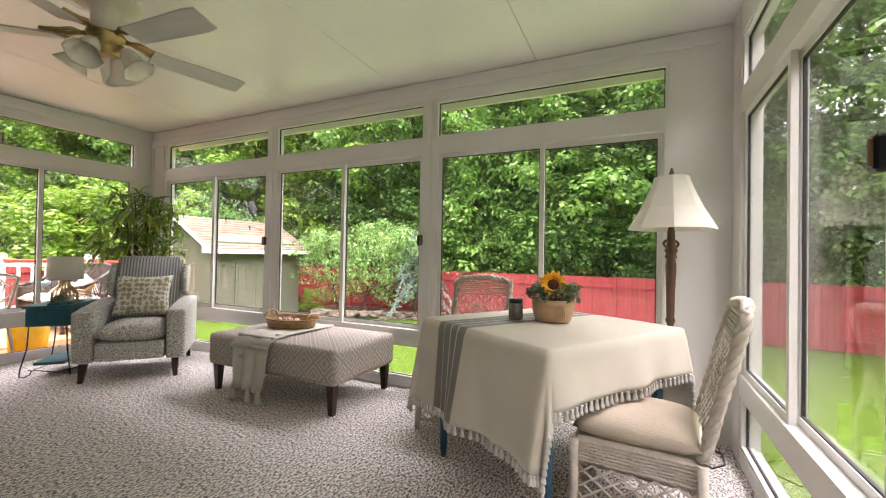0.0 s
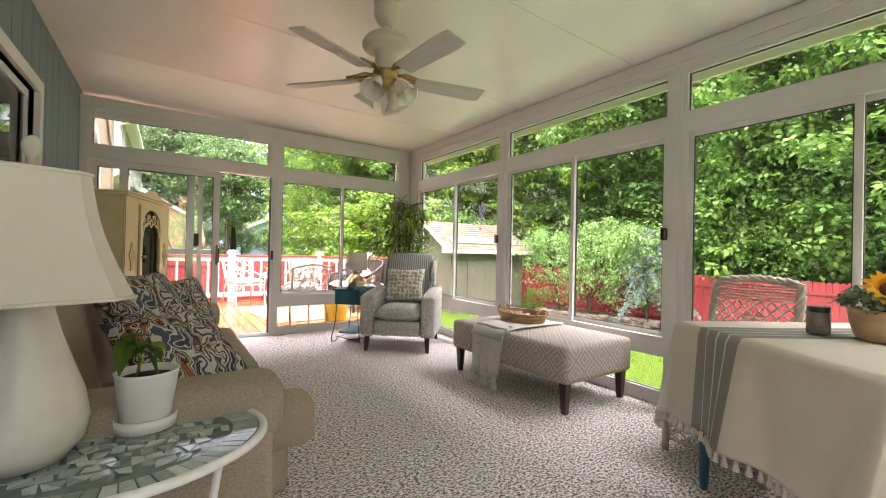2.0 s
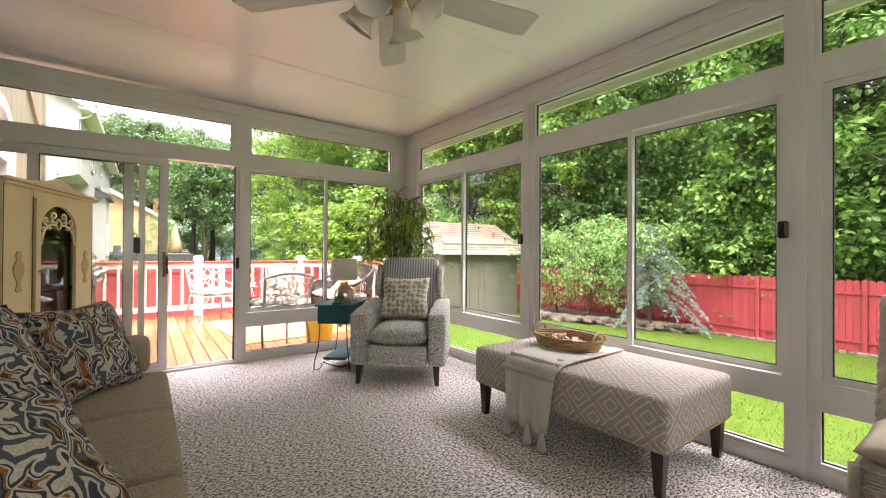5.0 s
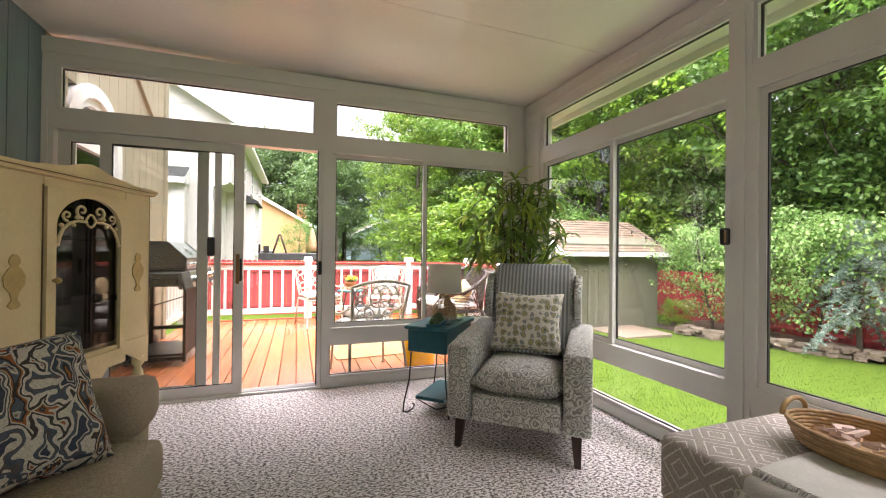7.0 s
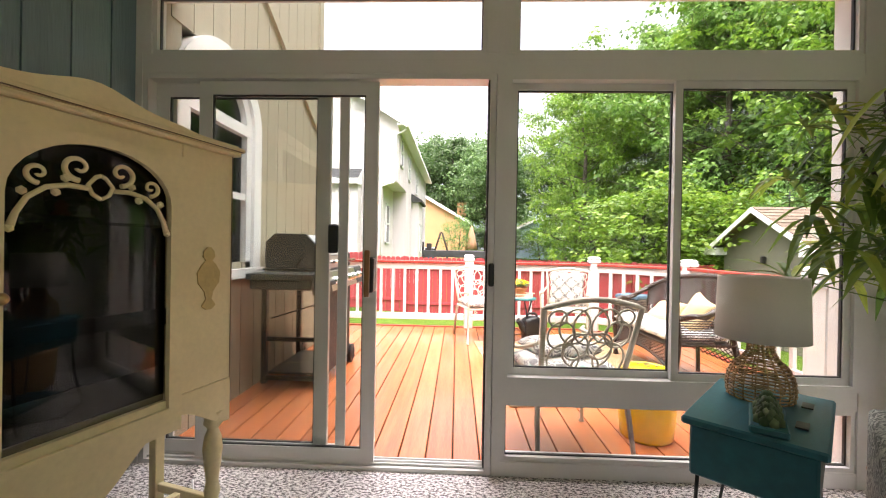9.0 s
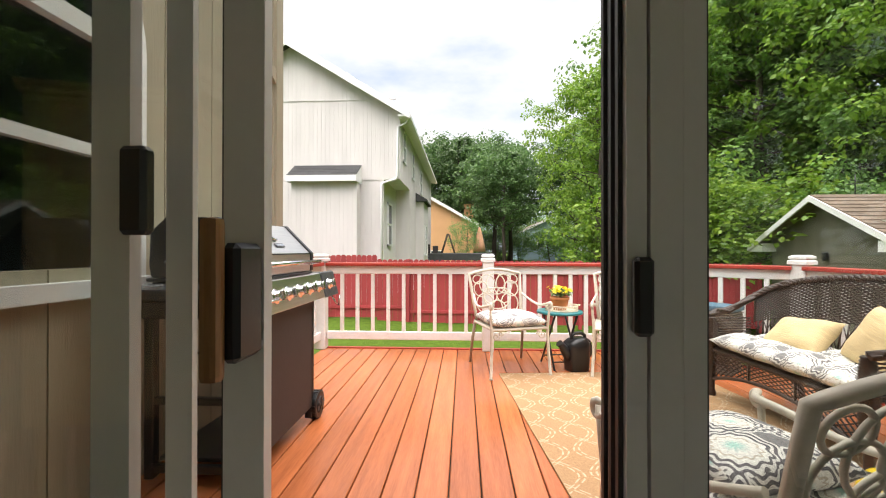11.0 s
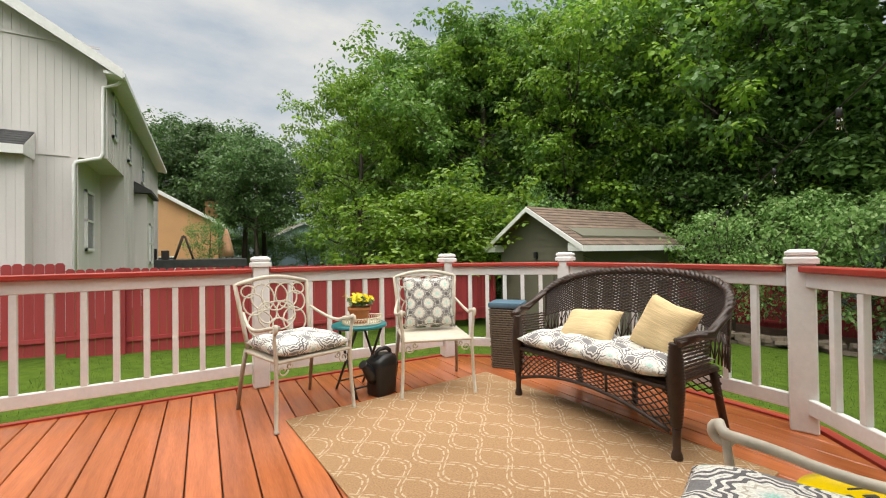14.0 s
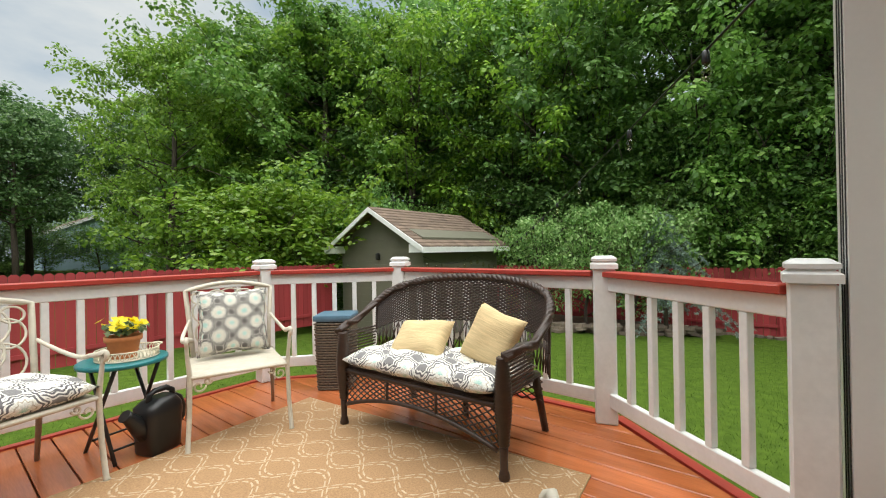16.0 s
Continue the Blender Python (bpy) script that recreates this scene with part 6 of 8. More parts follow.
def dining_table():
    t = thing("dining_table", TABLE, "square dining table with navy painted legs", "table")
    part("tabletop", soft(bx(-0.50, -0.455, 0.74, 0.50, 0.455, 0.772, 0), 0.01), M["wood_light"], t)
    for sx in (-1, 1):
        for sy in (-1, 1):
            bm = lathe(bmesh.new(), [(0.016, 0), (0.02, 0.05), (0.032, 0.55), (0.035, 0.62), (0.03, 0.64), (0.036, 0.66), (0.036, 0.74)], 12)
            o = part("leg", bm, M["teal_leg"], t)
            o.matrix_basis = pose(sx * 0.42, sy * 0.38, 0)


dining_table()


def tablecloth_mat():
    m = mat("tablecloth_linen", (0.60, 0.555, 0.475), 0.95, var=0.05, scale=4, bump=0.35, bscale=320, spec=0.1)
    nt = m.node_tree
    L = nt.links.new
    b = nt.nodes["Principled BSDF"]
    src = b.inputs["Base Color"].links[0].from_socket
    tc = nt.nodes.new("ShaderNodeTexCoord")
    sp = nt.nodes.new("ShaderNodeSeparateXYZ")
    L(tc.outputs["Object"], sp.inputs[0])
    q = mth(nt, "DIVIDE", mth(nt, "ADD", sp.outputs[1], 0.5), 1.0)
    ramp = nt.nodes.new("ShaderNodeValToRGB")
    ramp.color_ramp.interpolation = "CONSTANT"
    els = ramp.color_ramp.elements
    els[0].position, els[0].color = 0.0, (1, 1, 1, 1)
    els[1].position, els[1].color = 0.555, (0.42, 0.44, 0.48, 1)
    k = [(0.615, 1), (0.622, 0), (0.675, 2), (0.682, 0), (0.735, 1), (0.742, 0), (0.79, 3)]
    cols = {0: (0.42, 0.44, 0.48, 1), 1: (1.1, 1.15, 1.2, 1), 2: (1.15, 1.2, 1.25, 1), 3: (1, 1, 1, 1)}
    for p, c in k:
        e = els.new(p)
        e.color = cols[c]
    L(q, ramp.inputs[0])
    mx = nt.nodes.new("ShaderNodeMix")
    mx.data_type, mx.blend_type = "RGBA", "MULTIPLY"
    mx.inputs[0].default_value = 1.0
    L(src, mx.inputs[6])
    L(ramp.outputs[0], mx.inputs[7])
    L(mx.outputs[2], b.inputs["Base Color"])
    return m


M["tablecloth"] = tablecloth_mat()


def tablecloth():
    t = thing("tablecloth", TABLE, "cream striped tablecloth with tasselled hem hanging over the table", "tablecloth")
    hx, hy, hang_x, hang_y = 0.505, 0.46, 0.46, 0.23
    n = 72

    def at(u, v):
        ou, ov = max(0, abs(u) - hx), max(0, abs(v) - hy)
        su, sv = (1 if u > 0 else -1), (1 if v > 0 else -1)
        cu, cv = min(abs(u), hx) * su, min(abs(v), hy) * sv
        drop = math.hypot(ou, ov)
        z = 0.778
        if drop > 0:
            du, dv = su * ou / drop, sv * ov / drop
            corner = min(ou, ov) / max(ou, ov)
            wav = 0.022 * drop / 0.4 * (math.sin(13 * (u if ov > ou else v) + 0.8) + 0.6 * math.sin(23 * (u if ov > ou else v)))
            out = 0.012 + 0.10 * drop * (1 + 0.6 * corner) + wav * (1 - corner)
            r = min(1, drop / 0.03)
            cu, cv = cu + du * out * r, cv + dv * out * r
            z -= drop * 0.965 + 0.0
            if drop < 0.03:
                z = 0.778 - drop * drop / 0.03 * 0.6
        return Vector((cu, cv, z + 0.0015 * math.sin(9 * u) * math.sin(8 * v)))

    bm = bmesh.new()
    ux, vy = hx + hang_x, hy + hang_y
    us = [ux * (2 * i / n - 1) for i in range(n + 1)]
    vs = [vy * (2 * i / n - 1) for i in range(n + 1)]
    g = [[bm.verts.new(at(u, v)) for v in vs] for u in us]
    for i in range(n):
        for j in range(n):
            bm.faces.new((g[i][j], g[i + 1][j], g[i + 1][j + 1], g[i][j + 1])).smooth = True
    ob = part("cloth", bm, M["tablecloth"], t)
    md = ob.modifiers.new("thick", "SOLIDIFY")
    md.thickness, md.offset = 0.004, 1
    tm = mesh_of("tassel", lathe(bmesh.new(), [(0.004, 0.0), (0.009, -0.008), (0.006, -0.014), (0.011, -0.03), (0.012, -0.042), (0.002, -0.044)], 8), M["throw"])
    hem = [(-ux, v) for v in np.arange(-vy, vy, 0.036)] + [(u, -vy) for u in np.arange(-ux, ux, 0.036)]
    for u, v in hem:
        p = at(u, v)
        o = new("tassel", tm)
        o.parent = t
        o.matrix_basis = Matrix.Translation(p)


tablecloth()


def sunflower_bowl():
    w = Matrix.Translation((3.09, -5.10, 0.786))
    p = thing("flower_bowl", w, "carved light wood bowl with an artificial sunflower and greenery", "flower arrangement")
    bm = lathe(bmesh.new(), [(0.085, 0), (0.098, 0.01), (0.112, 0.06), (0.116, 0.095), (0.118, 0.12), (0.11, 0.122), (0.104, 0.09), (0.0, 0.08)], 36, caps=False)
    part("bowl", bm, M["wood_light"], p)
    bm = bmesh.new()
    for k in range(3):
        tube(bm, [((0.03 - 0.01 * k) * math.cos(a) * 0.9, -0.116, 0.055 + (0.04 - 0.012 * k) * math.sin(a)) for a in np.linspace(0, 6.283, 18, endpoint=False)], 0.003, 5, True)
    q = part("carving", bm, M["wood_light"], p)
    q.matrix_basis = pose(0, 0, 0, 0, 0, -62)
    part("moss", lathe(bmesh.new(), [(0.104, 0.1), (0.07, 0.125), (0.0, 0.135)], 20, caps=False), M["soil"], p)
    rnd = random.Random(12)
    head = Matrix.Translation((0.0, 0.0, 0.20)) @ Vector((-0.93, -0.30, 0.42)).to_track_quat("Z", "Y").to_matrix().to_4x4()
    bm = bmesh.new()
    for ring, (n, l, el) in enumerate(((16, 0.085, 0.15), (14, 0.075, 0.5))):
        for i in range(n):
            a = 6.283 * (i + 0.5 * ring) / n + rnd.uniform(-0.08, 0.08)
            d = Vector((math.cos(a), math.sin(a), 0))
            s = Vector((-d.y, d.x, 0)) * 0.017
            l2 = l * rnd.uniform(0.85, 1.1)
            base, mid, tip = d * 0.028, d * (l2 * 0.6) + Vector((0, 0, el * l2 * 0.6)), d * l2 + Vector((0, 0, el * l2 * 0.7))
            bm.faces.new([bm.verts.new(head @ v) for v in (base - s * 0.6, mid - s, tip, mid + s, base + s * 0.6)])
    part("petals", bm, M["sun_yellow"], p)
    bm = bmesh.new()
    bmesh.ops.create_uvsphere(bm, u_segments=18, v_segments=8, radius=0.033, matrix=head @ Matrix.Diagonal((1, 1, 0.45, 1)))
    part("flower_core", bm, M["sun_core"], p, smooth=True)
    g = np.random.default_rng(3)
    tips = [(0.13 * math.cos(a) * r, 0.13 * math.sin(a) * r, 0.14 + 0.02 * (i % 3)) for i, (a, r) in enumerate((x, g.uniform(0.65, 1.1)) for x in np.linspace(0, 6.28, 14))]
    v = leaf_cloud(g, tips, 26, 0.05, 0.034, -0.2)
    me = bpy.data.meshes.new("greenery")
    me.from_pydata(v.tolist(), [], np.arange(len(v)).reshape(-1, 4).tolist())
    me.materials.append(M["leaf_sage"])
    o = new("greenery", me)
    o.parent = p
    j = thing("candle_jar", Matrix.Translation((3.05, -4.90, 0.786)), "small glass candle jar with a dark lid", "jar")
    part("jar", lathe(bmesh.new(), [(0.036, 0), (0.04, 0.005), (0.04, 0.085), (0.035, 0.092)], 24), M["jar"], j)
    part("lid", lathe(bmesh.new(), [(0.038, 0.092), (0.039, 0.094), (0.039, 0.112), (0.036, 0.115)], 24), M["black_metal"], j, "dark metal lid")


M["jar"] = mat("amber_grey_jar", (0.20, 0.17, 0.15), 0.12, var=0.2, scale=20)
sunflower_bowl()


def lattice(bm, at, nu, nv, r, seg=4, flip=True):
    """Crossing diagonal strands over a patch at(u, v), u and v from 0 to 1."""
    for s in (1, -1):
        for i in range(-nv, nu + 1):
            pts = []
            for k in range(nv * 2 + 1):
                v = k / (nv * 2)
                u = (i + s * v * nv + (0 if s > 0 else nv)) / nu
                if -1e-6 <= u <= 1 + 1e-6:
                    pts.append(at(u, v))
            if len(pts) > 1:
                tube(bm, pts, r, seg)


def weave_rows(bm, at, nv, nu, r, amp=0.004):
    for j in range(nv):
        v = (j + 0.5) / nv
        pts = []
        for i in range(nu + 1):
            p = Vector(at(i / nu, v))
            p.z += amp * (1 if (i + j) % 2 else -1) * 0.5
            pts.append(p)
        tube(bm, pts, r, 4)


def braid(bm, pts, r, twist=9.0):
    pts = [Vector(p) for p in pts]
    for k in range(3):
        out = []
        for i, p in enumerate(pts):
            d = (pts[min(i + 1, len(pts) - 1)] - pts[max(i - 1, 0)]).normalized()
            a = d.orthogonal().normalized()
            b = d.cross(a)
            g = twist * i * 0.12 + k * 2.094
            out.append(p + (a * math.cos(g) + b * math.sin(g)) * r * 0.7)
        tube(bm, out, r * 0.75, 6)


def wicker_chair():
    """Local: front towards -y."""
    c = thing("wicker_chair", pose(2.78, -5.54, 0, 0, 0, 176), "whitewashed wicker dining chair with a beige padded seat", "chair", "chairs at the dining table")
    bm = soft(bx(-0.23, -0.235, 0.36, 0.23, 0.22, 0.40, 0), 0.012)
    part("seat_frame", bm, M["wicker_white"], c)
    part("seat_cushion", cushion(bmesh.new(), 0.47, 0.47, 0.13, Matrix.Translation((0, -0.01, 0.435)), 0.1, 14, 2), M["beige_seat"], c)
    for y0, y1, x0, x1 in ((-0.235, -0.235, -0.23, 0.23), (0.22, 0.22, -0.23, 0.23), (-0.235, 0.22, -0.23, -0.23), (-0.235, 0.22, 0.23, 0.23)):
        bm = bmesh.new()
        at = lambda u, v: (x0 + (x1 - x0) * u, y0 + (y1 - y0) * u, 0.30 + 0.09 * v)
        weave_rows(bm, at, 7, 28, 0.0075)
        lattice(bm, lambda u, v: (x0 + (x1 - x0) * u, y0 + (y1 - y0) * u, 0.07 + 0.22 * v), 6, 4, 0.006)
        tube(bm, [(x0, y0, 0.07), (x1, y1, 0.07)], 0.009, 6)
        tagged(part("apron", bm, M["wicker_white"], c), kind="stuff")
    for sx in (-1, 1):
        for y in (-0.235, 0.22):
            bm = tube(bmesh.new(), [(sx * 0.23, y, 0), (sx * 0.23, y, 0.39)], 0.02, 8)
            part("leg", bm, M["wicker_white"], c)
    bpt = lambda u, v: (-0.20 + 0.40 * u, 0.22 + 0.13 * v, 0.44 + 0.50 * v)
    bm = bmesh.new()
    weave_rows(bm, lambda u, v: bpt(u, 0.80 + 0.2 * v), 6, 24, 0.007)
    lattice(bm, lambda u, v: bpt(u, 0.06 + 0.74 * v), 7, 6, 0.0055)
    weave_rows(bm, lambda u, v: bpt(0.36 + 0.28 * u, 0.3 + 0.35 * v), 9, 12, 0.006)
    part("backrest", bm, M["wicker_white"], c)
    bm = bmesh.new()
    edge = [(-0.215, 0.22 + 0.13 * v, 0.40 + 0.54 * v) for v in np.linspace(0, 1, 22)] + [(-0.2 + 0.4 * u, 0.35 + 0.02 * math.sin(math.pi * u), 0.955 + 0.018 * math.sin(math.pi * u)) for u in np.linspace(0.05, 0.95, 16)] + [(0.215, 0.22 + 0.13 * v, 0.40 + 0.54 * v) for v in np.linspace(1, 0, 22)]
    braid(bm, edge, 0.018)
    part("braided_edge", bm, M["wicker_white"], c)
    copy_thing(c, pose(3.37, -4.46, 0, 0, 0, -90))


wicker_chair()


def floor_lamp():
    l = thing("floor_lamp", pose(3.52, -5.70, 0), "bronze floor lamp with a cream bell shade", "lamp")
    part("base", lathe(bmesh.new(), [(0.13, 0), (0.135, 0.012), (0.11, 0.03), (0.05, 0.05), (0.03, 0.08)], 28), M["lamp_bronze"], l)
    prof = [(0.016, 0.08), (0.019, 0.3), (0.023, 0.6), (0.024, 0.72), (0.017, 0.75), (0.027, 0.78), (0.021, 0.8), (0.024, 0.95), (0.03, 1.1), (0.022, 1.16), (0.036, 1.19), (0.024, 1.22), (0.02, 1.3), (0.012, 1.34), (0.01, 1.42)]
    part("pole", lathe(bmesh.new(), prof, 18), M["lamp_bronze"], l)
    for s in (0, 180):
        pts = [(0.035 + 0.035 * math.sin(q) * (1 - q / 9), 0, 1.25 - 0.014 * q) for q in np.linspace(0, 7.5, 22)]
        o = part("scroll", tube(bmesh.new(), pts, 0.008, 6), M["lamp_bronze"], l)
        o.matrix_basis = pose(0, 0, 0, 0, 0, s - 40)
    bm = bmesh.new()
    lathe(bm, [(0.235, 1.315), (0.205, 1.37), (0.165, 1.44), (0.125, 1.53), (0.098, 1.60), (0.092, 1.625)], 8, caps=False)
    for f in bm.faces:
        f.smooth = False
    o = part("shade", bm, M["shade"], l)
    o.modifiers.new("thick", "SOLIDIFY").thickness = 0.003
    part("finial", lathe(bmesh.new(), [(0.006, 1.42), (0.006, 1.62), (0.016, 1.64), (0.01, 1.66), (0.004, 1.68)], 10), M["lamp_bronze"], l)


floor_lamp()


def china_cabinet():
    """Local: front towards -y, width along x from 0 to 1.05."""
    c = thing("china_cabinet", pose(0.475, -1.405, 0, 0, 0, 74), "distressed cream china cabinet with a glass door and turned legs", "cabinet")
    Wd, D, z0, z1 = 1.02, 0.36, 0.60, 1.49
    part("side_panel", bx(0, 0.021, z0, 0.02, D, z1, 0.002), M["cab_paint"], c)
    part("side_panel", bx(Wd - 0.02, 0.021, z0, Wd, D, z1, 0.002), M["cab_paint"], c)
    part("back_panel", bx(0.021, D - 0.015, z0, Wd - 0.021, D, z1, 0.002), M["cab_paint"], c)
    part("top_panel", bx(0.021, 0.021, z1 - 0.02, Wd - 0.021, D - 0.016, z1, 0.002), M["cab_paint"], c)
    part("floor_panel", bx(0.021, 0.021, z0, Wd - 0.021, D - 0.016, z0 + 0.02, 0.002), M["cab_paint"], c)
    # sheet before the cream back, and the shelves, darkened to paint inner shade
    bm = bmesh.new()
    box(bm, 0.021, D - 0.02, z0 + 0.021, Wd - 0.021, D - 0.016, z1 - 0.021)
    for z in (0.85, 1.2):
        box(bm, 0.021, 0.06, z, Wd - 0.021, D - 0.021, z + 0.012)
    part("shelf", bm, M["cab_inner_shade"], c)
    # scalloped front frame
    bm = bmesh.new()
    n = 44
    def low(x):
        f = x / Wd
        return 0.43 + 0.10 * (0.5 - 0.5 * math.cos(2 * math.pi * min(f, 1 - f) * 2.2)) - 0.07 * math.exp(-((f - 0.5) / 0.10) ** 2)
    top = [(Wd * i / n, low(Wd * i / n)) for i in range(n + 1)]
    for a, b in zip(top, top[1:]):
        prism(bm, [(a[0], a[1]), (b[0], b[1]), (b[0], 0.60), (a[0], 0.60)], 0.0, 0.02, "y")
    part("apron", bm, M["cab_paint"], c)
    for x0, x1 in ((0, 0.27), (0.80, Wd)):
        part("front_panel", bx(x0, 0.0, 0.601, x1, 0.02, z1, 0.003), M["cab_paint"], c)
    part("head_rail", bx(0.271, 0.0, 1.44, 0.799, 0.02, z1, 0.003), M["cab_paint"], c)
    # cornice with a crest
    bm = bmesh.new()
    box(bm, -0.02, -0.025, z1 + 0.001, Wd + 0.02, D + 0.005, z1 + 0.018)
    box(bm, -0.03, -0.035, z1 + 0.018, Wd + 0.03, D + 0.005, z1 + 0.034)
    soft(bm, 0.004)
    part("cornice", bm, M["cab_paint"], c)
    bm = bmesh.new()
    pts = [(0.0, 1.524)] + [(x, 1.53 + 0.045 * math.exp(-((x - Wd / 2) / 0.12) ** 2) + 0.016 * math.exp(-((x - Wd / 2) / 0.3) ** 8)) for x in np.linspace(0.0, Wd, 40)] + [(Wd, 1.524)]
    prism(bm, pts, -0.028, -0.008, "y")
    part("crest", bm, M["cab_paint"], c)
    bm = bmesh.new()
    box(bm, -0.022, -0.0385, z1 + 0.016, Wd + 0.022, -0.036, z1 + 0.019)
    box(bm, 0.262, -0.0035, 0.62, 0.268, -0.001, 1.45)
    box(bm, 0.002, -0.003, 0.60, 0.006, -0.001, z1)
    box(bm, Wd - 0.006, -0.003, 0.60, Wd - 0.002, -0.001, z1)
    part("worn_edge", bm, M["cab_edge"], c)
    # door with glass and fretwork
    d = part("door", bmesh.new(), M["cab_paint"], c)
    bm = bmesh.new()
    box(bm, 0.275, -0.014, 0.49, 0.325, 0.006, 1.44)
    box(bm, 0.75, -0.014, 0.49, 0.797, 0.006, 1.44)
    box(bm, 0.325, -0.014, 0.49, 0.75, 0.006, 0.575)
    arch = [(0.325, 1.44), (0.325, 1.26)] + [(0.5375 - 0.2125 * math.cos(q), 1.26 + 0.155 * math.sin(q)) for q in np.linspace(0, math.pi, 17)] + [(0.75, 1.26), (0.75, 1.44)]
    q1 = [(x, z) for x, z in arch[1:-1]]
    for a, b in zip(q1, q1[1:]):
        if b[0] - a[0] > 1e-5:
            prism(bm, [a, b, (b[0], 1.44), (a[0], 1.44)], -0.014, 0.006, "y")
    bmesh.ops.recalc_face_normals(bm, faces=bm.faces)
    bm.to_mesh(d.data)
    bm.free()
    bm = bmesh.new()
    box(bm, 0.32, 0.0205, 0.565, 0.755, 0.0245, 1.42)
    g = part("pane", bm, M["cab_glass"], d)
    g.visible_shadow = False
    bm = bmesh.new()
    for s in (-1, 1):
        def P(x, z):
            return (0.5375 + s * x * 1.08, -0.006, z)
        tube(bm, [P(0.0, 1.262), P(0.02, 1.275), P(0.03, 1.30), P(0.012, 1.325), P(0.0, 1.33)], 0.006, 6)
        tube(bm, [P(0.03, 1.29), P(0.075, 1.292), P(0.12, 1.28), P(0.155, 1.25), P(0.175, 1.21), P(0.185, 1.175)], [0.007, 0.0075, 0.0075, 0.0075, 0.008, 0.010], 6)
        for cx, cz, r, w in ((0.052, 1.345, 0.037, 0.008), (0.135, 1.315, 0.027, 0.007)):
            tube(bm, [P(cx + r * (1 - q / 8.5) * math.cos(q * 1.0 - 1.6), cz + r * (1 - q / 8.5) * math.sin(q - 1.6)) for q in np.linspace(0, 7.2, 24)], [w * (1 - 0.4 * q) for q in np.linspace(0, 1, 24)], 6)
        for cx, cz in ((0.08, 1.31), (0.10, 1.27), (0.187, 1.17), (0.165, 1.265)):
            bmesh.ops.create_icosphere(bm, subdivisions=1, radius=0.012, matrix=Matrix.Translation(P(cx, cz)))
    part("fretwork", bm, M["cab_paint"], d, "cream carved scroll fretwork")
    bm = bmesh.new()
    bmesh.ops.create_icosphere(bm, subdivisions=2, radius=0.016, matrix=Matrix.Translation((0.31, -0.035, 1.0)))
    tube(bm, [(0.31, -0.014, 1.0), (0.31, -0.03, 1.0)], 0.008, 8)
    part("knob", bm, M["brass"], d, "small brass knob")
    for cx in (0.135, 0.91):
        prof = [(0.012, 0.89), (0.03, 0.905), (0.012, 0.93), (0.02, 0.96), (0.045, 0.99), (0.05, 1.03), (0.03, 1.06), (0.014, 1.075), (0.026, 1.09), (0.022, 1.11), (0.008, 1.125)]
        pts = [(cx + w, z) for w, z in prof] + [(cx - w, z) for w, z in prof[::-1]]
        bm = bmesh.new()
        prism(bm, pts, -0.006, -0.0005, "y")
        part("applique", bm, M["cab_appl"], c, "ochre carved applique")
    # turned legs and stretcher
    prof = [(0.016, 0), (0.018, 0.02), (0.014, 0.045), (0.024, 0.07), (0.026, 0.1), (0.022, 0.13), (0.03, 0.16), (0.022, 0.2), (0.03, 0.27), (0.036, 0.33), (0.03, 0.38), (0.018, 0.41), (0.034, 0.43), (0.03, 0.46), (0.034, 0.48)]
    for x, y in ((0.05, 0.03), (Wd - 0.05, 0.03)):
        o = part("leg", lathe(bmesh.new(), prof, 16), M["cab_paint"], c)
        o.matrix_basis = pose(x, y, 0)
    for x in (0.05, Wd - 0.05):
        part("back_leg", bx(x - 0.02, D - 0.05, 0, x + 0.02, D - 0.01, 0.62, 0.003), M["cab_paint"], c)
        part("side_stretcher", bx(x - 0.012, 0.03, 0.105, x + 0.012, D - 0.05, 0.14, 0.003), M["cab_paint"], c)
    part("stretcher", bx(0.07, 0.17, 0.10, Wd - 0.07, 0.20, 0.135, 0.003), M["cab_paint"], c)
    rnd = random.Random(6)
    for i in range(6):
        x = 0.37 + 0.06 * i
        o = thing("ornament", c.matrix_world @ pose(x, 0.19, 1.212), "small red, green and white ornament on the cabinet shelf", "ornament", "cabinet ornaments")
        k = rnd.uniform(0.03, 0.07)
        part("ornament_body", lathe(bmesh.new(), [(0.02, 0), (0.026, 0.01), (0.014, k * 0.6), (0.018, k), (0.004, k + 0.015)], 10), M[("red_paint", "white_gloss", "leaf_sage")[i % 3]], o)


M["cab_glass"] = glass_mat("cabinet_glass", (0.40, 0.41, 0.40), 1.6)
china_cabinet()


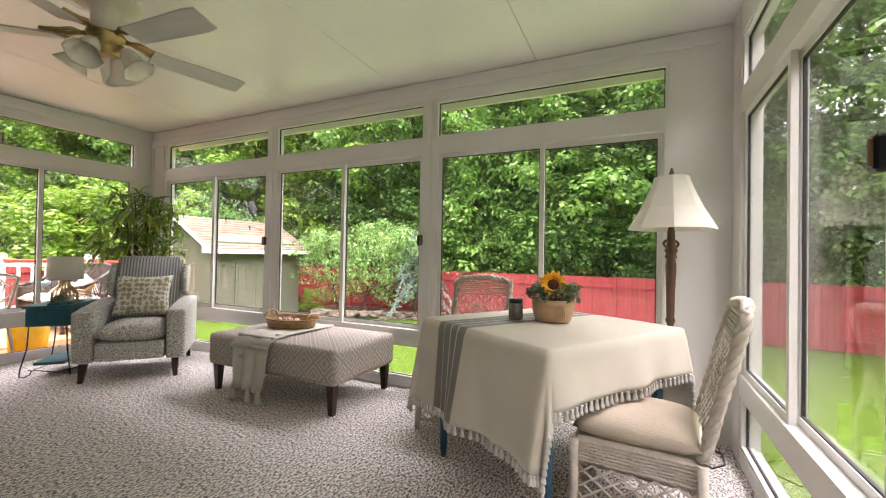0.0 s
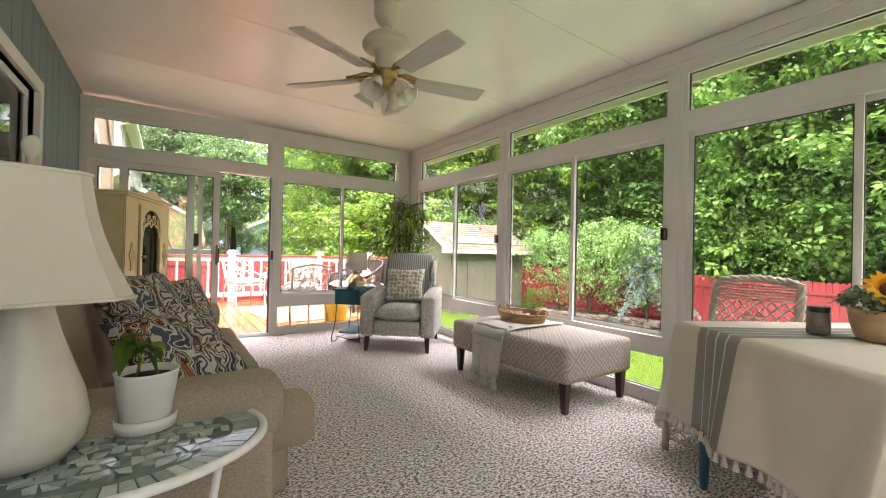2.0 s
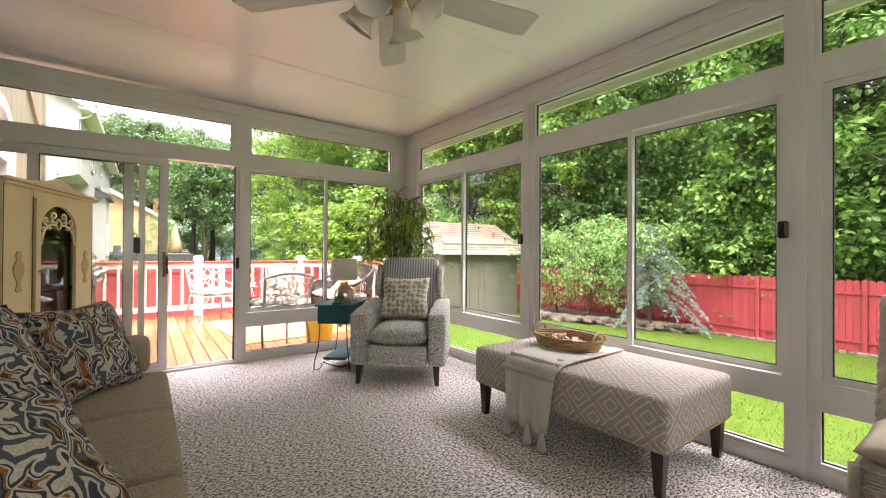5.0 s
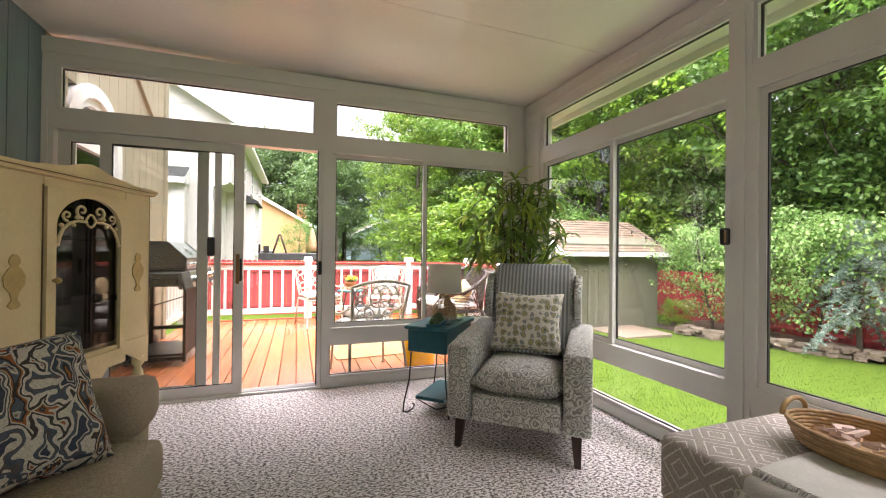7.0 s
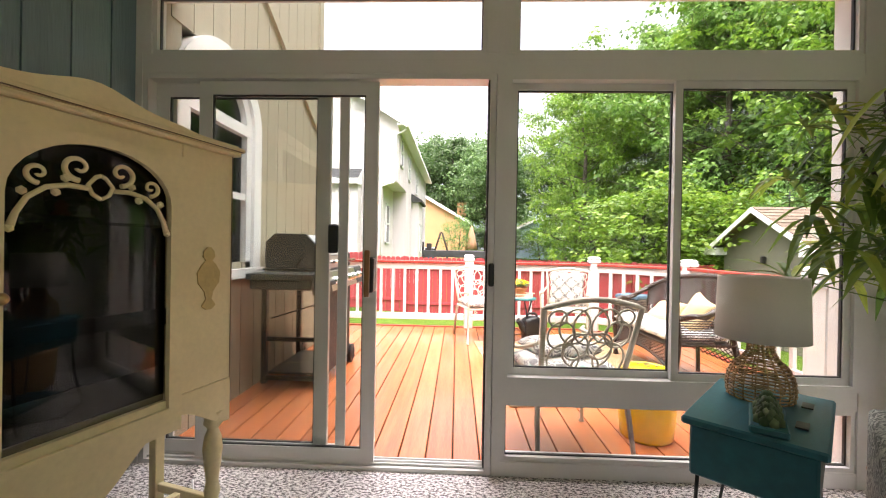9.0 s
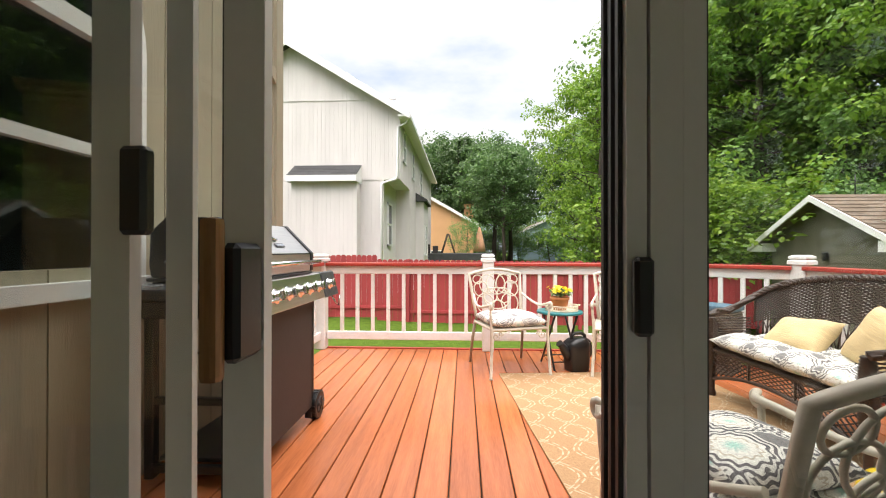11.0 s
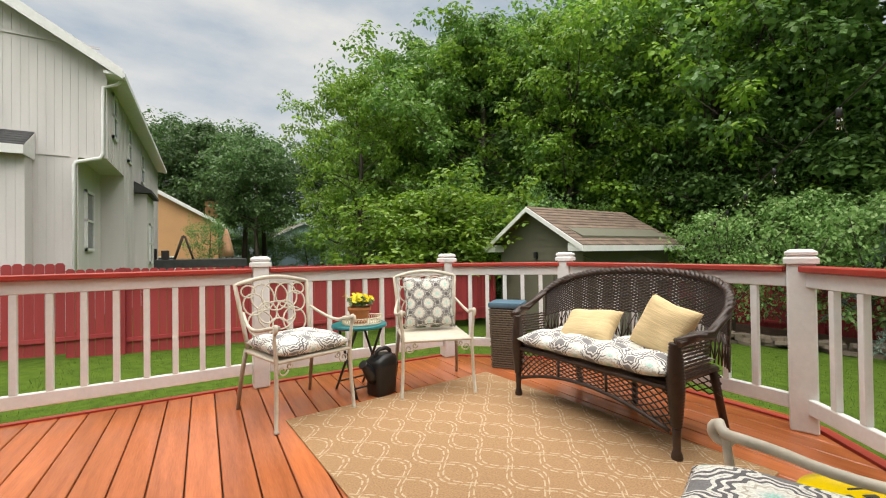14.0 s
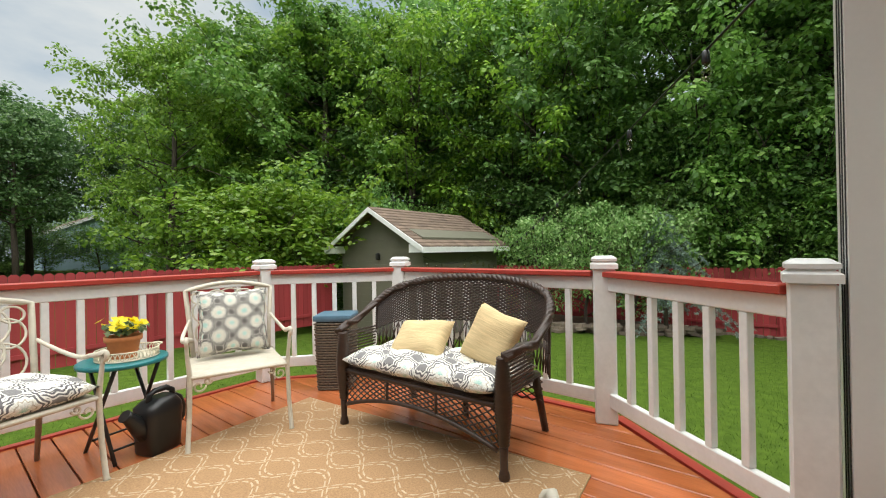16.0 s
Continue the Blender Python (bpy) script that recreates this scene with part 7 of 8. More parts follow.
def teal_table():
    """Local: long side along x."""
    m = pose(2.68, -0.665, 0, 0, 0, 47)
    t = thing("teal_side_table", m, "teal painted sewing-box side table on black wire legs", "side table")
    part("box_body", soft(bx(-0.25, -0.15, 0.45, 0.25, 0.15, 0.605, 0), 0.006), M["teal"], t)
    part("lid", soft(bx(-0.27, -0.17, 0.607, 0.27, 0.17, 0.632, 0), 0.006), M["teal"], t, "teal hinged lid")
    for x in (-0.1, 0.12):
        part("hinge", bx(x - 0.03, -0.12, 0.633, x + 0.03, -0.09, 0.638, 0.001), M["black_metal"], t)
    for sx in (-1, 1):
        for sy in (-1, 1):
            pts = [(sx * 0.23, sy * 0.13, 0.45), (sx * 0.235, sy * 0.14, 0.25), (sx * 0.26, sy * 0.17, 0.08), (sx * 0.255, sy * 0.175, 0.02), (sx * 0.22, sy * 0.16, 0.006), (sx * 0.18, sy * 0.14, 0.02), (sx * 0.17, sy * 0.13, 0.05), (sx * 0.19, sy * 0.14, 0.06)]
            part("wire_leg", tube(bmesh.new(), pts, 0.0055, 6), M["black_metal"], t, "black wire scroll leg")
    part("shelf", soft(bx(-0.2, -0.11, 0.10, 0.2, 0.11, 0.125, 0), 0.004), M["teal"], t)
    l = thing("rattan_lamp", m @ pose(0.10, 0.02, 0.633), "woven rattan table lamp with a cream drum shade", "lamp")
    bm = bmesh.new()
    prof = [(0.094, 0.006), (0.099, 0.04), (0.094, 0.08), (0.078, 0.115), (0.052, 0.14), (0.038, 0.165), (0.034, 0.2)]
    def rad(z):
        for (a, p), (b, q) in zip(prof, prof[1:]):
            if p <= z <= q:
                return a + (b - a) * (z - p) / (q - p)
        return prof[-1][0]
    for k in range(17):
        z = 0.008 + 0.011 * k
        n = 36
        tube(bm, [((rad(z) + 0.0025 * (1 if (i + k) % 2 else -1)) * math.cos(6.2832 * i / n), (rad(z) + 0.0025 * (1 if (i + k) % 2 else -1)) * math.sin(6.2832 * i / n), z) for i in range(n)], 0.0032, 4, True)
    for i in range(18):
        a = 6.2832 * i / 18
        tube(bm, [(rad(z) * math.cos(a), rad(z) * math.sin(a), z) for _, z in prof], 0.003, 4)
    part("lamp_base", bm, M["wicker_tan"], l)
    bm = lathe(bmesh.new(), [(0.136, 0.21), (0.129, 0.425)], 36, caps=False)
    o = part("shade", bm, M["shade"], l)
    o.modifiers.new("thick", "SOLIDIFY").thickness = 0.003
    part("stem", tube(bmesh.new(), [(0, 0, 0.19), (0, 0, 0.40)], 0.006, 8), M["brass"], l)
    s = thing("succulent_tray", m @ pose(-0.15, -0.03, 0.633, 0, 0, 8), "teal tray of small green succulents", "succulents")
    part("tray", soft(bx(-0.11, -0.045, 0, 0.11, 0.045, 0.022, 0), 0.004), M["teal"], s)
    rnd = random.Random(4)
    for i in range(3):
        bm = bmesh.new()
        for r in range(4):
            for k in range(7):
                a = 0.9 * k + 0.45 * r
                q = 0.026 - 0.006 * r
                bmesh.ops.create_icosphere(bm, subdivisions=1, radius=0.013 - 0.0015 * r, matrix=Matrix.Translation((q * math.cos(a), q * math.sin(a), 0.03 + 0.013 * r)) @ Matrix.Diagonal((1, 1, 1.4, 1)))
        o = part("succulent", bm, M["leaf_sage"], s, smooth=True)
        o.matrix_basis = pose(-0.065 + 0.065 * i, 0, 0)


teal_table()


def corner_plant():
    p = thing("bamboo_plant", pose(3.42, -0.50, 0), "tall artificial bamboo plant with long drooping leaves", "houseplant")
    part("pot", lathe(bmesh.new(), [(0.11, 0), (0.15, 0.02), (0.17, 0.28), (0.175, 0.30), (0.16, 0.30), (0.15, 0.26), (0, 0.25)], 24, caps=False), M["wicker_tan"], p)
    rnd = random.Random(21)
    leaves = bmesh.new()
    for k in range(8):
        a = k * 0.785
        x, y = 0.09 * math.cos(a), 0.09 * math.sin(a)
        top = rnd.uniform(1.45, 1.92)
        ex, ey = x * 2.3, y * 2.3
        pts = [(x * 0.6, y * 0.6, 0.25), (x, y, 0.8), (x * 1.3, y * 1.3, 1.3), (ex, ey, top)]
        part("cane", tube(bmesh.new(), pts, [0.013, 0.012, 0.01, 0.005], 7), M["bark"], p)
        for j in range(11):
            f = 0.95 + (top - 0.95) * (j + rnd.random()) / 11
            g = (f - 0.25) / (top - 0.25)
            bx0 = Vector((x + (ex - x) * g ** 2, y + (ey - y) * g ** 2, f))
            q = rnd.uniform(0, 6.283)
            tw = bx0 + Vector((math.cos(q), math.sin(q), 0.25)) * rnd.uniform(0.1, 0.34)
            tw.x = min(tw.x, 0.26)
            tw.y = min(tw.y, 0.38)
            tube(leaves, [bx0, tw], 0.003, 4)
            blade_leaves(leaves, rnd, tw, 6, 0.24, 0.036, 0.9, 0.8)
    for v in leaves.verts:
        v.co.x = min(v.co.x, 0.35)
        v.co.y = min(v.co.y, 0.47)
    part("foliage", leaves, M["leaf_palm"], p)


corner_plant()


def cords():
    c = thing("power_cord", Matrix(), "black power cord lying on the carpet by the teal table", "cord")
    part("cable", tube(bmesh.new(), [(2.95, -0.35, 0.3), (2.93, -0.33, 0.05), (2.8, -0.3, 0.008), (2.55, -0.5, 0.008), (2.62, -0.75, 0.008), (2.85, -0.7, 0.008), (3.1, -0.4, 0.008), (3.3, -0.15, 0.008)], 0.005, 6), M["black_plastic"], c)
    c = thing("power_cord", Matrix(), "white power cord along the teal wall to the carpet", "cord")
    part("cable", tube(bmesh.new(), [(0.012, -0.62, 0.45), (0.012, -0.6, 0.2), (0.03, -0.55, 0.03), (0.12, -0.45, 0.008), (0.3, -0.5, 0.008), (0.5, -0.25, 0.008), (0.42, -0.14, 0.008)], 0.005, 6), M["white_gloss"], c)
    c = thing("wall_conduit", Matrix(), "white conduit pipe running down the teal wall", "conduit")
    part("pipe", tube(bmesh.new(), [(0.018, -0.85, 0.0), (0.018, -0.85, 0.62)], 0.014, 8), M["white_gloss"], c)
    c = thing("power_cord", Matrix(), "black power cord of the floor lamp on the carpet", "cord")
    part("cable", tube(bmesh.new(), [(3.5, -5.8, 0.01), (3.42, -5.9, 0.008), (3.5, -5.97, 0.008), (3.64, -5.98, 0.008), (3.72, -5.9, 0.008)], 0.005, 6), M["black_plastic"], c)


cords()


# ---- deck things ----
M["alu_cream"] = mat("cream_cast_aluminium", (0.62, 0.56, 0.46), 0.5, var=0.12, scale=14, bump=0.2, bscale=60)
M["alu_dark"] = mat("weathered_bronze_leg", (0.36, 0.31, 0.25), 0.5, var=0.15, scale=10, bump=0.2)
M["medallion"] = cloth("medallion_print", "medallion", 0.155, [(0, (0.42, 0.62, 0.56)), (0.17, (0.74, 0.72, 0.65)), (0.25, (0.48, 0.44, 0.36)), (0.30, (0.74, 0.72, 0.65)), (0.40, (0.50, 0.46, 0.38)), (0.46, (0.74, 0.72, 0.65)), (0.53, (0.13, 0.12, 0.115)), (0.60, (0.72, 0.70, 0.64)), (0.635, (0.13, 0.12, 0.115)), (0.74, (0.66, 0.64, 0.58)), (0.79, (0.13, 0.12, 0.115))], warp=0.22)
M["medallion_big"] = cloth("medallion_print_large", "medallion", 0.25, [(0, (0.40, 0.62, 0.55)), (0.10, (0.60, 0.66, 0.61)), (0.18, (0.74, 0.72, 0.66)), (0.33, (0.52, 0.46, 0.38)), (0.38, (0.76, 0.74, 0.68)), (0.50, (0.15, 0.14, 0.145)), (0.57, (0.74, 0.72, 0.67)), (0.63, (0.15, 0.14, 0.145)), (0.70, (0.74, 0.72, 0.67)), (0.76, (0.22, 0.21, 0.21))], warp=0.24)
M["rug"] = cloth("tan_ogee_rug", "ogee", 0.235, [(0, (0.37, 0.225, 0.118)), (0.5, (0.52, 0.395, 0.265))], weave=130, bump=0.6, warp=0.06)
M["wicker_brown"] = mat("dark_brown_wicker", (0.048, 0.026, 0.018), 0.38, var=0.25, scale=30, bump=0.3, bscale=150, island=0.2)
M["wicker_grey"] = mat("grey_brown_wicker", (0.19, 0.145, 0.105), 0.6, var=0.25, scale=60, bump=0.5, bscale=120)
M["pillow_yellow"] = mat("straw_yellow_cloth", (0.72, 0.55, 0.31), 0.95, var=0.14, scale=22, bump=1.0, bscale=34, stretch=(0.4, 6, 0.4), spec=0.1)
M["teal_bright"] = mat("teal_enamel", (0.012, 0.17, 0.19), 0.3, var=0.1)
M["terracotta"] = mat("terracotta", (0.48, 0.17, 0.055), 0.75, var=0.12)
M["petal_yellow"] = leaf_mat("yellow_petal", (0.70, 0.55, 0.01), (0.80, 0.66, 0.015), (0.86, 0.76, 0.06))
M["cream_wire"] = mat("cream_enamel", (0.72, 0.66, 0.50), 0.45, var=0.06)
M["stool_yellow"] = mat("yellow_glaze", (0.80, 0.56, 0.004), 0.16, var=0.05, scale=2, bump=0.04, bscale=12)
M["steel"] = mat("brushed_steel", (0.76, 0.74, 0.71), 0.30, metal=1.0, var=0.08, scale=4, stretch=(1, 1, 30), bump=0.1, bscale=40)
M["chrome"] = mat("chrome", (0.75, 0.75, 0.75), 0.12, metal=1.0, var=0.05, bump=0)
M["grill_black"] = mat("grill_black_enamel", (0.022, 0.023, 0.025), 0.32, var=0.2, scale=20, bump=0.3, bscale=70)
M["grill_brown"] = mat("grill_brown_panel", (0.042, 0.034, 0.032), 0.62, var=0.12, scale=3, bump=0.05)
M["grey_panel"] = mat("grey_speckled_panel", (0.085, 0.09, 0.095), 0.5, var=0.4, scale=40, bump=0.2)
M["bulb_glass"] = glass_mat("bulb_glass", (0.92, 0.88, 0.78), 1.6)
M["blue_lid"] = mat("blue_bin_lid", (0.09, 0.17, 0.24), 0.4, var=0.1)
M["umbrella"] = mat("orange_canvas", (0.60, 0.32, 0.19), 0.9)


def deck_chair():
    """Local: front towards -y."""
    c = thing("patio_chair", pose(1.995, 3.225, ZD, 0, 0, 17), "cream cast-aluminium patio armchair with scrolled back", "chair", "patio chairs")
    for sx in (-1, 1):
        x = sx * 0.265
        part("front_leg", tube(bmesh.new(), [(x + sx * 0.015, -0.29, 0.0), (x + sx * 0.015, -0.285, 0.015), (x + sx * 0.005, -0.27, 0.2), (x, -0.26, 0.42), (x + sx * 0.012, -0.265, 0.55), (x + sx * 0.015, -0.275, 0.635)], [0.02, 0.013, 0.013, 0.014, 0.011, 0.010], 8), M["alu_cream"], c)
        part("back_leg", tube(bmesh.new(), [(x + sx * 0.01, 0.31, 0.0), (x, 0.26, 0.25), (x - sx * 0.015, 0.22, 0.43)], [0.012, 0.015, 0.016], 8), M["alu_dark"], c)
        part("armrest", tube(bmesh.new(), [(x * 0.96 + sx * 0.044 * math.sin(math.pi * f), 0.25 - 0.52 * f, 0.675 - 0.10 * math.sin(math.pi * min(1, f * 1.25) * 0.62) + 0.05 * f * f) for f in np.linspace(0, 1, 15)] + [(x + sx * 0.016, -0.278 - 0.024 * math.sin(q), 0.622 + 0.024 * math.cos(q)) for q in np.linspace(0.35, 4.6, 11)], [0.010 + 0.0035 * f for f in np.linspace(0, 1, 15)] + [0.0135 - 0.007 * f for f in np.linspace(0, 1, 11)], 10), M["alu_cream"], c)
        sc = bmesh.new()
        for cx, cz, r in ((0.045, 0.36, 0.035), (0.09, 0.385, 0.022)):
            tube(sc, [(x - sx * (cx + r * (1 - q / 9) * math.cos(q)), -0.255, cz - r * (1 - q / 9) * math.sin(q)) for q in np.linspace(0, 7, 20)], 0.006, 5)
        part("scroll_bracket", sc, M["alu_cream"], c)
    part("seat_frame", soft(bx(-0.265, -0.275, 0.405, 0.265, 0.23, 0.428, 0), 0.008), M["alu_cream"], c)
    # back frame, leaning, with an arched head
    def B(u, v):
        return (u, 0.225 + 0.13 * v, 0.43 + 0.47 * v)
    bm = tube(bmesh.new(), [B(-0.235, 0), B(-0.25, 0.35), B(-0.265, 0.7), B(-0.275, 0.93)] + [B(-0.275 + 0.55 * f, 0.93 + 0.10 * math.sin(math.pi * f)) for f in np.linspace(0.06, 0.94, 12)] + [B(0.275, 0.93), B(0.265, 0.7), B(0.25, 0.35), B(0.235, 0)], 0.0155, 8)
    part("back_frame", bm, M["alu_cream"], c)
    part("back_crossbar", tube(bmesh.new(), [B(-0.235, 0.06), B(0.235, 0.06)], 0.008, 6), M["alu_cream"], c)
    for cu, cv, ru, rv in ((-0.09, 0.72, 0.085, 0.2), (0.09, 0.72, 0.085, 0.2), (0, 0.72, 0.1, 0.22), (0, 0.42, 0.14, 0.22), (-0.13, 0.32, 0.09, 0.2), (0.13, 0.32, 0.09, 0.2), (0, 0.22, 0.08, 0.16), (-0.16, 0.62, 0.075, 0.16), (0.16, 0.62, 0.075, 0.16), (-0.07, 0.48, 0.07, 0.16), (0.07, 0.48, 0.07, 0.16), (-0.19, 0.82, 0.05, 0.09), (0.19, 0.82, 0.05, 0.09)):
        part("back_scroll", tube(bmesh.new(), [B(cu + ru * math.cos(q), cv + rv * math.sin(q)) for q in np.linspace(0, 6.2832, 20, endpoint=False)], 0.0065, 5, True), M["alu_cream"], c)
    copy_thing(c, pose(3.055, 3.17, ZD, 0, 0, -19))
    copy_thing(c, pose(2.315, 0.43, ZD, 0, 0, 191))
    for m, name in ((pose(1.995, 3.225, ZD, 0, 0, 17), "seat_pad"), (pose(2.315, 0.43, ZD, 0, 0, 191), "seat_pad")):
        t = thing(name, m @ pose(0, -0.03, 0.475), "tufted seat pad in a grey, cream and aqua medallion print", "cushion", "patio cushions")
        part("pad", cushion(bmesh.new(), 0.52, 0.52, 0.13, None, 0.15, 18, 2, 0.012), M["medallion_big"], t)
    t = thing("medallion_pillow", pose(3.055, 3.17, ZD, 0, 0, -19) @ pose(0, 0.14, 0.66, 76, 0, 0), "square pillow with a grey and aqua medallion print", "pillow", "patio cushions")
    part("pillow_body", cushion(bmesh.new(), 0.44, 0.44, 0.15, None, 0.4, 16, 1, 0.004), M["medallion"], t)
    t = thing("medallion_pillow", pose(2.315, 0.43, ZD, 0, 0, 191) @ pose(-0.02, -0.11, 0.562, 3, 0, 4), "square pillow with a grey and aqua medallion print", "pillow", "patio cushions")
    part("pillow_body", cushion(bmesh.new(), 0.40, 0.40, 0.12, None, 0.4, 16, 4, 0.004), M["medallion_big"], t)


deck_chair()


def outdoor_rug():
    t = thing("outdoor_rug", pose(2.845, 2.075, ZD, 0, 0, 5), "tan woven outdoor rug with a cream ogee pattern", "rug")
    bm = bmesh.new()
    nx, ny = 24, 30
    g = [[bm.verts.new((-0.86 + 1.72 * i / nx, -1.04 + 2.08 * j / ny, 0.007 + 0.0015 * math.sin(i * 0.9 + j * 0.4))) for j in range(ny + 1)] for i in range(nx + 1)]
    for i in range(nx):
        for j in range(ny):
            bm.faces.new((g[i][j], g[i + 1][j], g[i + 1][j + 1], g[i][j + 1]))
    o = part("rug_weave", bm, M["rug"], t)
    md = o.modifiers.new("thick", "SOLIDIFY")
    md.thickness, md.offset = 0.006, -1
    edge = [(-0.86, -1.04, 0.004), (0.86, -1.04, 0.004), (0.86, 1.04, 0.004), (-0.86, 1.04, 0.004)]
    part("rug_binding", tube(bmesh.new(), edge, 0.006, 6, True), M["wicker_tan"], t)


outdoor_rug()


def bistro_table():
    m = pose(2.50, 3.35, ZD, 0, 0, 10)
    t = thing("bistro_table", m, "small round teal folding table with crossed dark legs", "side table")
    part("tabletop", lathe(bmesh.new(), [(0.205, 0.505), (0.215, 0.508), (0.215, 0.525), (0.208, 0.53)], 40), M["teal_bright"], t)
    for s in (-1, 1):
        for x in (-0.12, 0.12):
            part("leg", tube(bmesh.new(), [(x, -0.17 * s, 0), (x * 0.9, 0.15 * s, 0.505)], 0.01, 8), M["black_metal"], t)
        part("brace", tube(bmesh.new(), [(-0.12, -0.13 * s, 0.07), (0.12, -0.13 * s, 0.07)], 0.007, 6), M["black_metal"], t)
    w = thing("wire_tray", m @ pose(0.02, 0, 0.531), "round cream pierced metal tray with handles", "tray")
    bm = bmesh.new()
    for z in (0.004, 0.05):
        tube(bm, [(0.15 * math.cos(q), 0.15 * math.sin(q), z) for q in np.linspace(0, 6.2832, 40, endpoint=False)], 0.004, 6, True)
    for k in range(44):
        q = 6.2832 * k / 44
        tube(bm, [(0.15 * math.cos(q), 0.15 * math.sin(q), 0.004), (0.15 * math.cos(q + 0.12), 0.15 * math.sin(q + 0.12), 0.05)], 0.0022, 4)
        tube(bm, [(0.15 * math.cos(q), 0.15 * math.sin(q), 0.05), (0.15 * math.cos(q + 0.12), 0.15 * math.sin(q + 0.12), 0.004)], 0.0022, 4)
    part("gallery", bm, M["cream_wire"], w)
    part("tray_base", lathe(bmesh.new(), [(0.15, 0), (0.15, 0.004)], 40), M["cream_wire"], w)
    for s in (-1, 1):
        part("handle", tube(bmesh.new(), [(s * (0.15 + 0.03 * math.sin(q)), 0.04 * math.cos(q), 0.05) for q in np.linspace(0, math.pi, 9)], 0.005, 6), M["cream_wire"], w)
    p = thing("flower_pot", m @ pose(0.0, 0.0, 0.536), "yellow flowers in a terracotta pot", "potted flowers")
    part("pot", lathe(bmesh.new(), [(0.06, 0), (0.062, 0.004), (0.08, 0.095), (0.09, 0.097), (0.092, 0.125), (0.084, 0.125), (0.08, 0.11), (0, 0.105)], 28, caps=False), M["terracotta"], p)
    g = np.random.default_rng(17)
    tips = [(r * math.cos(a), r * math.sin(a), 0.14 + 0.05 * g.random()) for a, r in zip(np.linspace(0, 25, 26), g.uniform(0.02, 0.1, 26))]
    v = leaf_cloud(g, tips, 14, 0.035, 0.03, -0.1)
    me = bpy.data.meshes.new("leaves")
    me.from_pydata(v.tolist(), [], np.arange(len(v)).reshape(-1, 4).tolist())
    me.materials.append(M["leaf_sage"])
    o = new("leaves", me)
    o.parent = p
    bm = bmesh.new()
    for k in range(34):
        a, r = g.uniform(0, 6.283), g.uniform(0.01, 0.12)
        h = Matrix.Translation((r * math.cos(a), r * math.sin(a), 0.17 + 0.05 * g.random())) @ Euler((g.uniform(-0.9, 0.9), g.uniform(-0.9, 0.9), g.uniform(0, 6))).to_matrix().to_4x4()
        for i in range(5):
            q = 1.2566 * i
            d, s = Vector((math.cos(q), math.sin(q), 0.15)), Vector((-math.sin(q), math.cos(q), 0))
            bm.faces.new([bm.verts.new(h @ x) for x in (Vector(), d * 0.014 - s * 0.012, d * 0.024 - s * 0.006, d * 0.024 + s * 0.006, d * 0.014 + s * 0.012)])
    part("flowers", bm, M["petal_yellow"], p)


bistro_table()


def watering_can():
    c = thing("watering_can", pose(2.62, 3.20, ZD, 0, 0, 20), "black plastic watering can", "watering can")
    bm = bmesh.new()
    rings = []
    for sx, sy, z, dx in ((0.088, 0.075, 0.0, 0.0), (0.096, 0.082, 0.012, 0.0), (0.108, 0.088, 0.22, 0.0), (0.104, 0.085, 0.262, 0.0), (0.075, 0.066, 0.292, 0.01), (0.05, 0.045, 0.305, 0.02)):
        rings.append([bm.verts.new((dx + sx * math.copysign(abs(math.cos(q)) ** 0.45, math.cos(q)), sy * math.copysign(abs(math.sin(q)) ** 0.45, math.sin(q)), z)) for q in (6.2832 * (k + 0.5) / 24 for k in range(24))])
    for a, b in zip(rings, rings[1:]):
        for k in range(24):
            bm.faces.new((a[k], a[(k + 1) % 24], b[(k + 1) % 24], b[k])).smooth = True
    bm.faces.new(rings[0][::-1])
    bm.faces.new(rings[-1])
    part("body", bm, M["black_plastic"], c)
    part("spout", tube(bmesh.new(), [(-0.07, 0, 0.13), (-0.12, 0, 0.19), (-0.165, 0, 0.245), (-0.185, 0, 0.262)], [0.06, 0.045, 0.03, 0.034], 14), M["black_plastic"], c)
    part("top_handle", tube(bmesh.new(), [(-0.055, 0, 0.27), (-0.05, 0, 0.325), (-0.02, 0, 0.342), (0.05, 0, 0.342), (0.085, 0, 0.32), (0.095, 0, 0.265)], 0.016, 10), M["black_plastic"], c)
    part("side_handle", tube(bmesh.new(), [(0.09, 0, 0.29), (0.135, 0, 0.26), (0.158, 0, 0.2), (0.152, 0, 0.14), (0.12, 0, 0.095), (0.095, 0, 0.085)], 0.015, 10), M["black_plastic"], c)


watering_can()


def wicker_bin():
    b = thing("wicker_bin", pose(3.93, 3.26, ZD, 0, 0, 38), "grey-brown wicker bin with a blue lid", "bin")
    bm = bmesh.new()
    n = 26
    for f in range(4):
        for k in range(n):
            z = 0.012 + 0.55 * k / n
            w0 = 0.125 + 0.03 * z
            pts = []
            for i in range(13):
                u = -w0 + 2 * w0 * i / 12
                o = w0 + 0.004 * (1 if (i + k) % 2 else -1)
                pts.append(Matrix.Rotation(f * math.pi / 2, 3, "Z") @ Vector((u, -o, z)))
            tube(bm, pts, 0.0095, 4)
    part("weave", bm, M["wicker_grey"], b)
    bm = bmesh.new()
    vs = box(bm, -0.118, -0.118, 0.0, 0.118, 0.118, 0.56)
    for v in vs[4:]:
        v.co.x *= 1.12
        v.co.y *= 1.12
    part("liner", bm, M["black_plastic"], b)
    part("lid", soft(bx(-0.155, -0.155, 0.56, 0.155, 0.155, 0.61, 0), 0.02, 2), M["blue_lid"], b, "glossy blue plastic lid")


wicker_bin()


